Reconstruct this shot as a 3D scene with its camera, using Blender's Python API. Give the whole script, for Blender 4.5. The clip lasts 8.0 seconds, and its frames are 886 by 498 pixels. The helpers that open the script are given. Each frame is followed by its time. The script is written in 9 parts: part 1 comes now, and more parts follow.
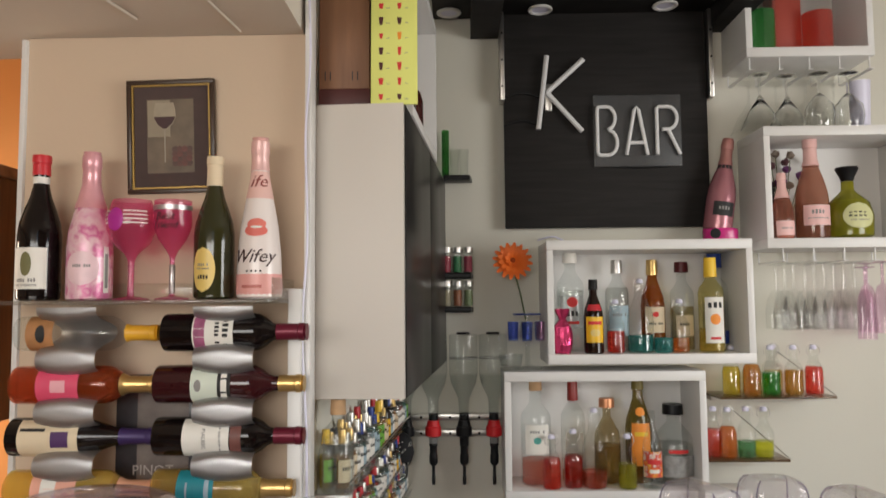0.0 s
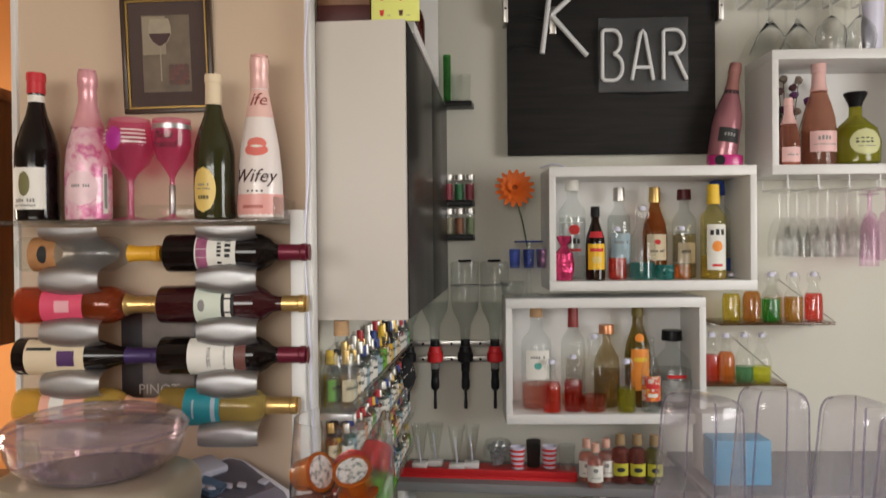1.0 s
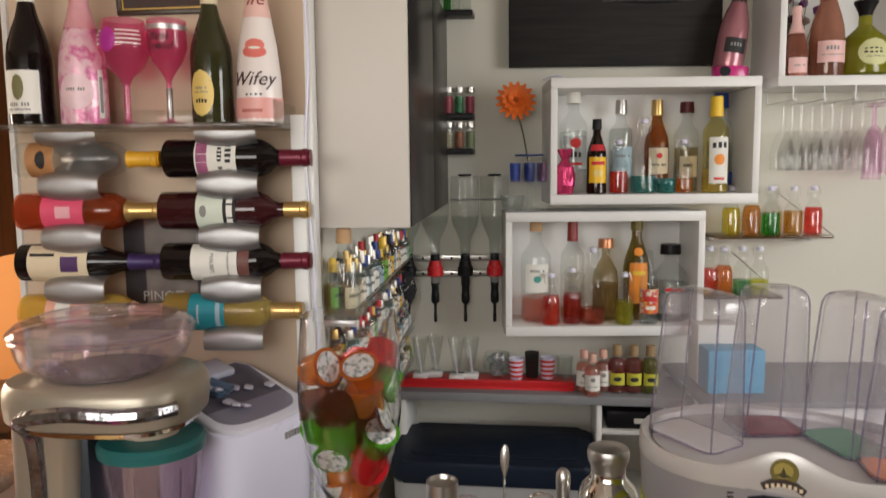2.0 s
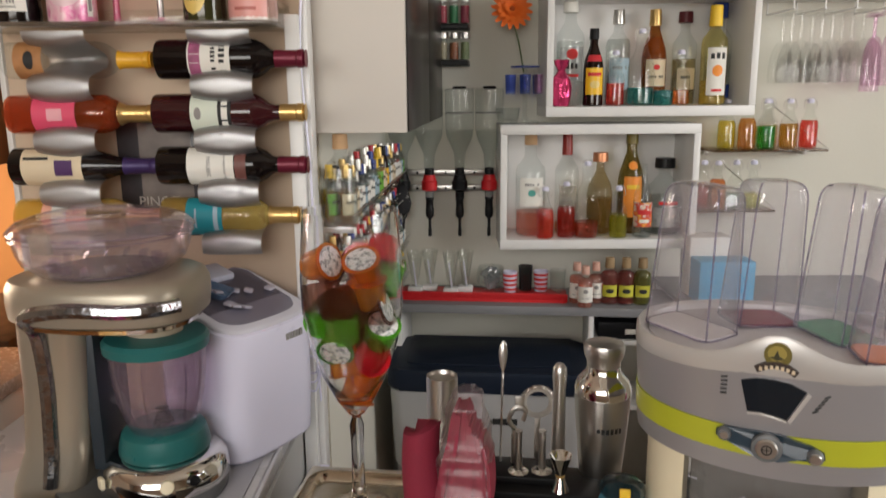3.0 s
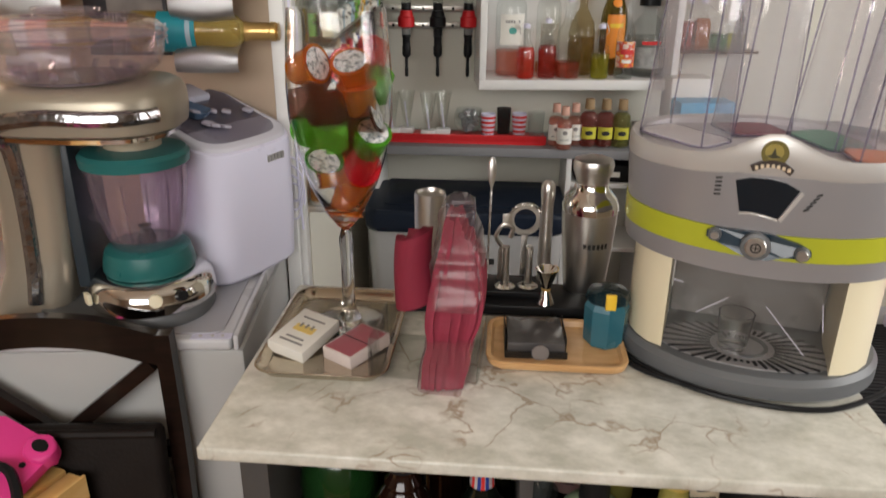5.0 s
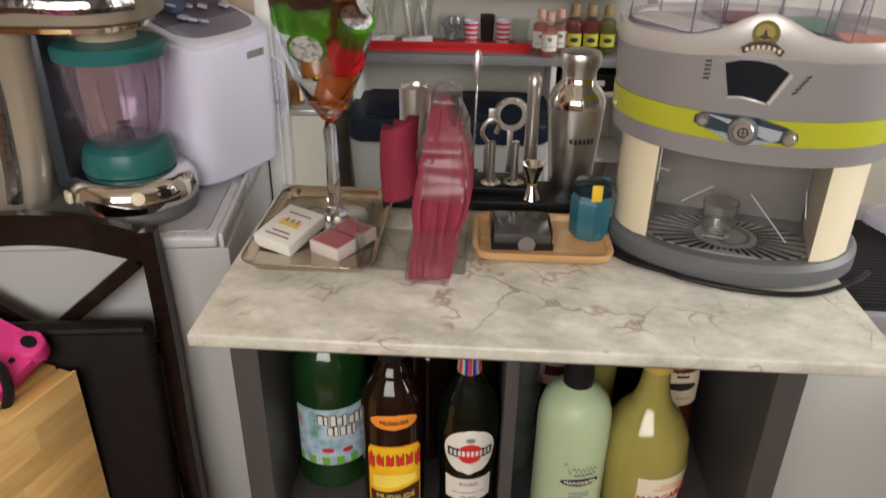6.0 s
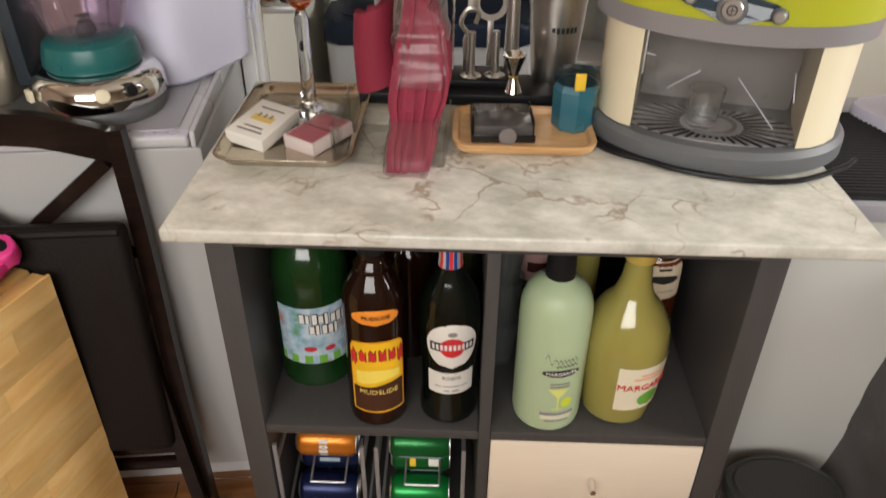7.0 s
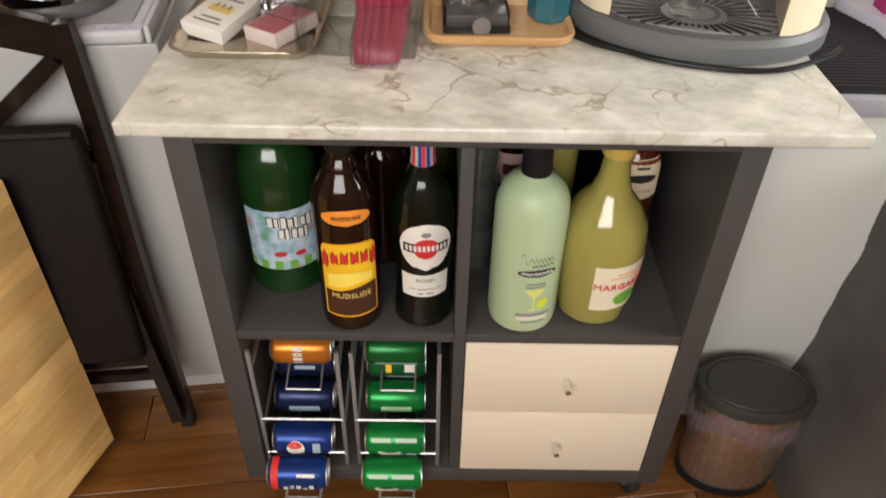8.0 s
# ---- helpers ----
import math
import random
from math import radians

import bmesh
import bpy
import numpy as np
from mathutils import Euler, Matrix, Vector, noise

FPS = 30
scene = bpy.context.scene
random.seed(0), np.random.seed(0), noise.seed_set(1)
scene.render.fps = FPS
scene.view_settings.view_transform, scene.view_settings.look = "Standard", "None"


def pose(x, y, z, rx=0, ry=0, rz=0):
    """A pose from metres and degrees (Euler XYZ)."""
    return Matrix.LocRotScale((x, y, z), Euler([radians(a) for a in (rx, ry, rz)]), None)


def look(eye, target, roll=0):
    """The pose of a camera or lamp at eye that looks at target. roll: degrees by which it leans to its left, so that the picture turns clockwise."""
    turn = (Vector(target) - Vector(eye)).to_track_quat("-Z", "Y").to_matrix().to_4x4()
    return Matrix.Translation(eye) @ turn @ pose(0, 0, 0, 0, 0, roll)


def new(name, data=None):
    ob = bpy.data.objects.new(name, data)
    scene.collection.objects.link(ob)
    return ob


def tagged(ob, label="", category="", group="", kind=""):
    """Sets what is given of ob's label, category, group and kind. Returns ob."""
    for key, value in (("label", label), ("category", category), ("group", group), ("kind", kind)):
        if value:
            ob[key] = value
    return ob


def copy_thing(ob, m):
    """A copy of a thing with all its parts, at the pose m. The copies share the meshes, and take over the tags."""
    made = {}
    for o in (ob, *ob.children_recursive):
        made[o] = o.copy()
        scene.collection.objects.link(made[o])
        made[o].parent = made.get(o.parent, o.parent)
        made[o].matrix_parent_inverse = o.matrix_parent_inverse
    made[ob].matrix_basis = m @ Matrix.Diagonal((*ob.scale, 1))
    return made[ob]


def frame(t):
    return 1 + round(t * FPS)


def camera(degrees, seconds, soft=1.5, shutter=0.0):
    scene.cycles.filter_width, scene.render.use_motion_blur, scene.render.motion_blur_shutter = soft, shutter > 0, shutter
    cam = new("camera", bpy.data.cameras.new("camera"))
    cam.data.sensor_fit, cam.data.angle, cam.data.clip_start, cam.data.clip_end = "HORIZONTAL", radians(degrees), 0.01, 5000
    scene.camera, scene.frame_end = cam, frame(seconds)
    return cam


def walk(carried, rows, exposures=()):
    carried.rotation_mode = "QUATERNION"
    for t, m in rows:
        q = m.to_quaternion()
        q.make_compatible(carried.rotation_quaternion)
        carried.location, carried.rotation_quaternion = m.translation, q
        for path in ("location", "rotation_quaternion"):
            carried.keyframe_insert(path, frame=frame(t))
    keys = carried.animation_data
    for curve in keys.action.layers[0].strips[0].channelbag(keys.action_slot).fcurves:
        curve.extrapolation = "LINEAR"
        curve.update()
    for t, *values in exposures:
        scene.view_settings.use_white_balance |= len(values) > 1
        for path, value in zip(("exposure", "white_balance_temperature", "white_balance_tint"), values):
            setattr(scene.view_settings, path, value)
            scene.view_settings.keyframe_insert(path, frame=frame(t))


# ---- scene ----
cam = camera(61.5, 8.0, 1.5, 0.5)
PATH = [
    (0, (-0.07, -0.78, 1.654), (-0.114, 1.214, 1.803), -0.5),
    (0.5, (-0.07, -0.772, 1.637), (-0.115, 1.227, 1.704), -0.5),
    (1, (-0.077, -0.767, 1.621), (-0.122, 1.232, 1.601), -0.5),
    (1.5, (-0.083, -0.761, 1.602), (-0.126, 1.235, 1.482), -0.5),
    (3, (-0.106, -0.774, 1.534), (-0.118, 1.183, 1.123), -0.5),
    (3.5, (-0.116, -0.768, 1.511), (-0.106, 1.167, 1.006), -0.3),
    (4, (-0.126, -0.771, 1.494), (-0.095, 1.141, 0.908), -0.1),
    (4.5, (-0.135, -0.772, 1.471), (-0.083, 1.113, 0.805), 0.2),
    (6, (-0.151, -0.796, 1.398), (-0.029, 0.97, 0.468), 0.8),
    (6.5, (-0.15, -0.798, 1.379), (-0.007, 0.914, 0.355), 0.7),
    (7, (-0.142, -0.794, 1.354), (0.012, 0.859, 0.239), 0.6),
    (7.5, (-0.132, -0.793, 1.325), (0.025, 0.805, 0.132), 0.5),
    (8, (-0.136, -0.791, 1.303), (0.07, 0.739, 0.031), 1.3),
]
walk(cam, [(t, look(eye, target, roll)) for t, eye, target, roll in PATH], [(0, 0.1), (3.0, 0.15), (4.5, 0.2), (6.0, 0.32), (7.0, 0.45), (8.0, 0.63)])

# ---- light ----
world = bpy.data.worlds.new("daylight")
scene.world = world
world.use_nodes = True
wn = world.node_tree
sky = wn.nodes.new("ShaderNodeTexSky")
sky.sky_type, sky.sun_disc = "NISHITA", False
sky.sun_elevation, sky.sun_rotation = radians(40), radians(200)
wn.links.new(sky.outputs[0], wn.nodes["Background"].inputs[0])
wn.nodes["Background"].inputs[1].default_value = 0.1


def window_light(m, w, h, power, colour):
    d = bpy.data.lights.new("window_light", "AREA")
    d.shape, d.size, d.size_y, d.energy, d.color = "RECTANGLE", w, h, power, colour
    new("window_light", d).matrix_world = m


# daylight through the two windows of the room
window_light(look((-0.8, -2.36, 1.9), (-0.3, 1.0, 0.9)), 2.2, 0.85, 44, (1.0, 0.955, 0.90))
window_light(look((2.6, -0.35, 1.75), (-0.4, 0.9, 1.05)), 1.5, 1.2, 46, (0.985, 0.97, 0.945))
# daylight in the orange-painted room beyond
window_light(look((-2.9, 1.5, 1.5), (-1.2, 1.6, 1.3)), 1.0, 1.0, 40, (1.0, 0.82, 0.64))


# ---- materials ----
def nodes_of(m):
    m.use_nodes = True
    nt = m.node_tree
    return nt, nt.nodes["Principled BSDF"]


def mat(name, col, rough=0.5, metal=0.0, var=0.1, scale=8.0, bump=0.0, bscale=180.0, coat=0.0, trans=0.0, rvar=0.1, squash=(1, 1, 1), ior=1.45):
    m = bpy.data.materials.new(name)
    nt, b = nodes_of(m)
    N, L = nt.nodes, nt.links
    tc = N.new("ShaderNodeTexCoord")
    mp = N.new("ShaderNodeMapping")
    mp.inputs["Scale"].default_value = squash
    L.new(tc.outputs["Object"], mp.inputs[0])
    big = N.new("ShaderNodeTexNoise")
    big.inputs["Scale"].default_value, big.inputs["Detail"].default_value = scale, 5
    L.new(mp.outputs[0], big.inputs[0])
    fine = N.new("ShaderNodeTexNoise")
    fine.inputs["Scale"].default_value, fine.inputs["Detail"].default_value = bscale, 3
    L.new(mp.outputs[0], fine.inputs[0])
    mix = N.new("ShaderNodeMix")
    mix.data_type = "RGBA"
    mix.inputs[6].default_value = (*[c * (1 - var) for c in col], 1)
    mix.inputs[7].default_value = (*[min(1, c * (1 + var)) for c in col], 1)
    L.new(big.outputs[0], mix.inputs[0])
    L.new(mix.outputs[2], b.inputs["Base Color"])
    r = N.new("ShaderNodeMapRange")
    r.inputs[3].default_value, r.inputs[4].default_value = max(0.02, rough - rvar), min(1, rough + rvar)
    L.new(big.outputs[0], r.inputs[0])
    L.new(r.outputs[0], b.inputs["Roughness"])
    b.inputs["Metallic"].default_value, b.inputs["Coat Weight"].default_value = metal, coat
    b.inputs["Transmission Weight"].default_value, b.inputs["IOR"].default_value = trans, ior
    if bump:
        bp = N.new("ShaderNodeBump")
        bp.inputs["Strength"].default_value, bp.inputs["Distance"].default_value = bump, 0.002
        L.new(fine.outputs[0], bp.inputs["Height"])
        L.new(bp.outputs[0], b.inputs["Normal"])
    return m


def thin(name, tint, body=0.0, bodycol=(1, 1, 1), gloss=0.04, rim=0.75):
    """Thin clear glass or plastic, or a clear coloured drink: see-through, tinted, with a bright sheen at the rims."""
    m = bpy.data.materials.new(name)
    nt, b = nodes_of(m)
    N, L = nt.nodes, nt.links
    N.remove(b)
    tr = N.new("ShaderNodeBsdfTransparent")
    tr.inputs[0].default_value = (*tint, 1)
    gl = N.new("ShaderNodeBsdfGlossy")
    gl.inputs["Roughness"].default_value = gloss
    df = N.new("ShaderNodeBsdfDiffuse")
    df.inputs[0].default_value = (*bodycol, 1)
    tl = N.new("ShaderNodeBsdfTranslucent")
    tl.inputs[0].default_value = (*bodycol, 1)
    m0 = N.new("ShaderNodeMixShader")
    L.new(df.outputs[0], m0.inputs[1])
    L.new(tl.outputs[0], m0.inputs[2])
    m1 = N.new("ShaderNodeMixShader")
    m1.inputs[0].default_value = body
    L.new(tr.outputs[0], m1.inputs[1])
    L.new(m0.outputs[0], m1.inputs[2])
    lw = N.new("ShaderNodeLayerWeight")
    lw.inputs[0].default_value = 0.5
    pw = N.new("ShaderNodeMath")
    pw.operation = "POWER"
    pw.inputs[1].default_value = 4.2
    L.new(lw.outputs["Facing"], pw.inputs[0])
    fr = N.new("ShaderNodeMath")
    fr.operation = "MULTIPLY_ADD"
    fr.inputs[1].default_value, fr.inputs[2].default_value = rim, 0.04
    L.new(pw.outputs[0], fr.inputs[0])
    m2 = N.new("ShaderNodeMixShader")
    L.new(fr.outputs[0], m2.inputs[0])
    L.new(m1.outputs[0], m2.inputs[1])
    L.new(gl.outputs[0], m2.inputs[2])
    L.new(m2.outputs[0], N["Material Output"].inputs[0])
    return m


def wood(name, dark, light, scale=3.0, rough=0.45, along=(1, 12, 12), coat=0.0):
    m = bpy.data.materials.new(name)
    nt, b = nodes_of(m)
    N, L = nt.nodes, nt.links
    tc, mp, oi = N.new("ShaderNodeTexCoord"), N.new("ShaderNodeMapping"), N.new("ShaderNodeObjectInfo")
    mp.inputs["Scale"].default_value = along
    add = N.new("ShaderNodeVectorMath")
    L.new(tc.outputs["Object"], add.inputs[0])
    L.new(oi.outputs["Random"], add.inputs[1])
    L.new(add.outputs[0], mp.inputs[0])
    n = N.new("ShaderNodeTexNoise")
    n.inputs["Scale"].default_value, n.inputs["Detail"].default_value, n.inputs["Distortion"].default_value = scale, 8, 0.6
    L.new(mp.outputs[0], n.inputs[0])
    ramp = N.new("ShaderNodeValToRGB")
    ramp.color_ramp.elements[0].position, ramp.color_ramp.elements[1].position = 0.3, 0.72
    ramp.color_ramp.elements[0].color, ramp.color_ramp.elements[1].color = (*dark, 1), (*light, 1)
    L.new(n.outputs[0], ramp.inputs[0])
    hs = N.new("ShaderNodeHueSaturation")
    v = N.new("ShaderNodeMapRange")
    v.inputs[3].default_value, v.inputs[4].default_value = 0.8, 1.15
    L.new(oi.outputs["Random"], v.inputs[0])
    L.new(v.outputs[0], hs.inputs["Value"])
    L.new(ramp.outputs[0], hs.inputs["Color"])
    L.new(hs.outputs[0], b.inputs["Base Color"])
    b.inputs["Roughness"].default_value, b.inputs["Coat Weight"].default_value = rough, coat
    bp = N.new("ShaderNodeBump")
    bp.inputs["Strength"].default_value, bp.inputs["Distance"].default_value = 0.15, 0.001
    L.new(n.outputs[0], bp.inputs["Height"])
    L.new(bp.outputs[0], b.inputs["Normal"])
    return m


def stone(name):
    """Polished pale green-grey stone with clouds and thin rusty veins."""
    m = bpy.data.materials.new(name)
    nt, b = nodes_of(m)
    N, L = nt.nodes, nt.links
    tc = N.new("ShaderNodeTexCoord")
    cloud = N.new("ShaderNodeTexNoise")
    cloud.inputs["Scale"].default_value, cloud.inputs["Detail"].default_value, cloud.inputs["Roughness"].default_value = 17, 10, 0.66
    turn = N.new("ShaderNodeMapping")
    turn.inputs["Rotation"].default_value, turn.inputs["Scale"].default_value = (0, 0, 0.7), (0.85, 1.25, 1)
    L.new(tc.outputs["Object"], turn.inputs[0])
    L.new(turn.outputs[0], cloud.inputs[0])
    base = N.new("ShaderNodeValToRGB")
    base.color_ramp.elements[0].position, base.color_ramp.elements[1].position = 0.35, 0.68
    base.color_ramp.elements[0].color, base.color_ramp.elements[1].color = (0.47, 0.46, 0.39, 1), (0.77, 0.75, 0.68, 1)
    L.new(cloud.outputs[0], base.inputs[0])
    warp = N.new("ShaderNodeTexNoise")
    warp.inputs["Scale"].default_value, warp.inputs["Detail"].default_value = 5, 6
    L.new(tc.outputs["Object"], warp.inputs[0])
    mp = N.new("ShaderNodeVectorMath")
    mp.operation = "MULTIPLY_ADD"
    mp.inputs[1].default_value = (0.35, 0.35, 0.35)
    L.new(warp.outputs["Color"], mp.inputs[0])
    L.new(tc.outputs["Object"], mp.inputs[2])
    vein = N.new("ShaderNodeTexVoronoi")
    vein.feature = "DISTANCE_TO_EDGE"
    vein.inputs["Scale"].default_value = 10.0
    L.new(mp.outputs[0], vein.inputs[0])
    line = N.new("ShaderNodeMapRange")
    line.inputs[1].default_value, line.inputs[2].default_value, line.inputs[3].default_value, line.inputs[4].default_value = 0.0, 0.042, 0.72, 0.0
    L.new(vein.outputs["Distance"], line.inputs[0])
    fade = N.new("ShaderNodeTexNoise")
    fade.inputs["Scale"].default_value = 13
    L.new(tc.outputs["Object"], fade.inputs[0])
    fm = N.new("ShaderNodeMapRange")
    fm.inputs[1].default_value, fm.inputs[2].default_value = 0.48, 0.60
    L.new(fade.outputs[0], fm.inputs[0])
    mul = N.new("ShaderNodeMath")
    mul.operation = "MULTIPLY"
    L.new(line.outputs[0], mul.inputs[0])
    L.new(fm.outputs[0], mul.inputs[1])
    mix = N.new("ShaderNodeMix")
    mix.data_type = "RGBA"
    mix.inputs[7].default_value = (0.26, 0.165, 0.09, 1)
    L.new(mul.outputs[0], mix.inputs[0])
    L.new(base.outputs[0], mix.inputs[6])
    L.new(mix.outputs[2], b.inputs["Base Color"])
    b.inputs["Roughness"].default_value = 0.22
    return m


WALL_CREAM = mat("cream_wall_paint", (0.60, 0.47, 0.345), 0.75, var=0.05, scale=2.0, bump=0.15, bscale=90)
WALL_WHITE = mat("off_white_wall_paint", (0.66, 0.64, 0.56), 0.75, var=0.05, scale=2.0, bump=0.15, bscale=90)
# beige of the unseen enclosing walls, kept dark to cut bounce light
WALL_LOW_BOUNCE = mat("low_bounce_beige_paint", (0.36, 0.29, 0.22), 0.8, var=0.06, scale=2.0, bump=0.1, bscale=90)
WALL_ORANGE = mat("orange_wall_paint", (0.62, 0.27, 0.08), 0.75, var=0.06, scale=2.0, bump=0.1, bscale=90)
CEIL = mat("ceiling_paint", (0.63, 0.57, 0.49), 0.85, var=0.04, scale=3.0, bump=0.2, bscale=60)
WHITE_LAM = mat("white_laminate", (0.74, 0.73, 0.71), 0.38, var=0.03, scale=5.0, bump=0.03)
GREIGE = mat("pale_cabinet_laminate", (0.60, 0.56, 0.51), 0.5, var=0.02, scale=4.0, bump=0.03)
WHITE_TRIM = mat("white_gloss_paint", (0.72, 0.71, 0.69), 0.35, var=0.03)
WHITE_ENAMEL = mat("white_enamel", (0.58, 0.58, 0.60), 0.3, var=0.03, scale=4)
WHITE_PLASTIC = mat("white_plastic", (0.70, 0.69, 0.83), 0.3, var=0.02, scale=4)
GREY_LAM = mat("dark_grey_laminate", (0.062, 0.058, 0.056), 0.5, var=0.15, scale=14, bump=0.05, squash=(6, 1, 1))
DESK_GREY = mat("grey_desk_laminate", (0.22, 0.22, 0.23), 0.5, var=0.12, scale=12, squash=(1, 8, 8))
BIRCH = mat("pale_birch_foil", (0.78, 0.68, 0.54), 0.5, var=0.04, scale=10, squash=(1, 1, 8))
BLACK = mat("black_plastic", (0.012, 0.012, 0.013), 0.35, var=0.2)
BLACK_GLOSS = mat("black_gloss_door", (0.02, 0.018, 0.017), 0.3, var=0.1, scale=4, rvar=0.04)
BLACK_RUBBER = mat("black_rubber", (0.015, 0.015, 0.017), 0.7, var=0.2, bump=0.2)
SIGN_BLACK = wood("black_stained_board", (0.015, 0.0138, 0.0132), (0.024, 0.022, 0.021), 4, 0.7, (1, 10, 14))
NAVY = mat("navy_plastic", (0.012, 0.018, 0.032), 0.45, var=0.15)
DARK_WOOD = wood("dark_mahogany", (0.007, 0.004, 0.003), (0.017, 0.008, 0.006), 5, 0.32, (2, 2, 14), coat=0.12)
BEECH = wood("butcher_block_beech", (0.78, 0.45, 0.14), (0.93, 0.65, 0.28), 4, 0.42, (2, 2, 10), coat=0.2)
TRAY_WOOD = wood("bamboo", (0.55, 0.31, 0.13), (0.70, 0.44, 0.21), 4, 0.4, (2, 14, 14))
FLOOR_WOOD = wood("red_brown_laminate", (0.105, 0.038, 0.009), (0.215, 0.086, 0.020), 3, 0.34, (1.2, 12, 12), coat=0.2)
BROWN_WOOD = wood("brown_box_wood", (0.14, 0.06, 0.025), (0.22, 0.10, 0.045), 3, 0.55, (10, 10, 1))
MAROON = mat("maroon_paint", (0.07, 0.015, 0.014), 0.5)
LEATHER = mat("black_leather", (0.013, 0.010, 0.009), 0.55, var=0.25, scale=18, bump=0.5, bscale=140)
GREY_LEATHER = mat("dark_grey_leather", (0.085, 0.078, 0.076), 0.48, var=0.55, scale=7, bump=0.8, bscale=45)
STEEL = mat("brushed_steel", (0.58, 0.56, 0.53), 0.33, 1.0, var=0.08, scale=30, squash=(8, 8, 0.4))
CHROME = mat("chrome", (0.75, 0.74, 0.72), 0.07, 1.0, var=0.03, rvar=0.03)
ALU = mat("brushed_aluminium", (0.66, 0.66, 0.67), 0.44, 1.0, var=0.06, scale=30, squash=(0.4, 6, 8))
SILVER = mat("tarnished_silver", (0.52, 0.46, 0.37), 0.2, 1.0, var=0.15, scale=25)
CHAMPAGNE = mat("champagne_metallic_paint", (0.42, 0.375, 0.30), 0.36, 0.6, var=0.04, rvar=0.05)
SILVER_PAINT = mat("silver_plastic", (0.33, 0.32, 0.33), 0.36, 0.35, var=0.03, rvar=0.05)
PEARL = mat("pale_silver_plastic", (0.55, 0.53, 0.51), 0.34, 0.3, var=0.03, rvar=0.05)
GREY_PLASTIC = mat("grey_plastic", (0.13, 0.135, 0.14), 0.42, var=0.06)
LIME = mat("lime_plastic", (0.43, 0.45, 0.03), 0.35, var=0.04)
CREAM_PLASTIC = mat("cream_plastic", (0.78, 0.70, 0.50), 0.4, var=0.03)
TEAL = mat("teal_rubber", (0.022, 0.138, 0.135), 0.3, var=0.08)
TEAL_WAX = mat("teal_wax_glass", (0.03, 0.14, 0.19), 0.25, var=0.1, coat=0.5)
YELLOW = mat("yellow_paper", (0.72, 0.75, 0.20), 0.6, var=0.03)
YELLOW2 = mat("warm_yellow_plastic", (0.85, 0.55, 0.04), 0.4)
RED = mat("red_rubber", (0.62, 0.015, 0.02), 0.45, var=0.08)
RED_CAP = mat("red_foil", (0.55, 0.03, 0.04), 0.35)
BLUE = mat("cobalt_plastic", (0.02, 0.05, 0.26), 0.35)
SKYBLUE = mat("sky_blue_card", (0.10, 0.42, 0.68), 0.5)
ORANGE = mat("orange_petal", (0.80, 0.16, 0.02), 0.6, var=0.2, scale=40)
STEM_GREEN = mat("stem_green", (0.10, 0.14, 0.05), 0.6)
BURGUNDY = mat("burgundy_paper", (0.225, 0.016, 0.038), 0.75, var=0.12, scale=60, bump=0.3, bscale=220)
PINK = mat("pink_foil", (0.76, 0.38, 0.42), 0.32, 0.3, var=0.15, scale=30)
PALE_PINK = mat("pale_pink_foil", (0.80, 0.50, 0.47), 0.35, 0.2, var=0.06)
HOT_PINK = mat("hot_pink_plastic", (0.78, 0.05, 0.28), 0.4)
MAGENTA = mat("magenta_gloss", (0.55, 0.02, 0.20), 0.25, coat=0.5)
WHITE_PAPER = mat("white_label_paper", (0.78, 0.76, 0.70), 0.6, var=0.04)
CREAM_PAPER = mat("cream_label_paper", (0.72, 0.60, 0.42), 0.6, var=0.06)
PEACH_PAPER = mat("peach_label_paper", (0.80, 0.42, 0.26), 0.6)
PINK_PAPER = mat("pink_label_paper", (0.72, 0.08, 0.16), 0.5)
ROSE_PAPER = mat("rose_label_paper", (0.82, 0.52, 0.50), 0.5)
TEAL_PAPER = mat("teal_label_paper", (0.02, 0.28, 0.34), 0.5)
GOLD_PAPER = mat("gold_label_paper", (0.75, 0.55, 0.16), 0.4, var=0.08)
YELLOW_PAPER = mat("golden_yellow_label", (0.85, 0.50, 0.02), 0.4, var=0.15, scale=25)
GREEN_PAPER = mat("green_label_ink", (0.16, 0.42, 0.05), 0.5)
SKY_PAPER = mat("picture_label_paper", (0.36, 0.48, 0.55), 0.5, var=0.3, scale=30)
INK = mat("black_ink", (0.02, 0.02, 0.02), 0.6)
RED_INK = mat("red_ink", (0.62, 0.03, 0.03), 0.6)
GREY_INK = mat("grey_ink", (0.25, 0.24, 0.23), 0.6)
ORANGE_INK = mat("orange_ink", (0.85, 0.28, 0.03), 0.5)
CORK = mat("cork_stopper", (0.48, 0.30, 0.16), 0.8, var=0.2, scale=60, bump=0.4)
GOLD = mat("gold_foil", (0.62, 0.42, 0.16), 0.3, 0.8, var=0.1)
WINE_FOIL = mat("wine_red_foil", (0.14, 0.012, 0.03), 0.35, 0.3)
PURPLE_FOIL = mat("purple_foil", (0.045, 0.025, 0.11), 0.4, 0.2)
AMBER_FOIL = mat("amber_foil", (0.80, 0.42, 0.03), 0.4)
DARK_GLASS = mat("dark_wine_glass", (0.006, 0.004, 0.004), 0.07, var=0.2, rvar=0.03)
OLIVE_GLASS = mat("olive_wine_glass", (0.030, 0.030, 0.010), 0.08, var=0.2, rvar=0.03, coat=0.3)
BROWN_GLASS = mat("brown_bottle_glass", (0.014, 0.005, 0.003), 0.08, var=0.2, rvar=0.03)
GREEN_PET = mat("green_bottle_plastic", (0.008, 0.035, 0.008), 0.12, var=0.2, rvar=0.04, coat=0.3)
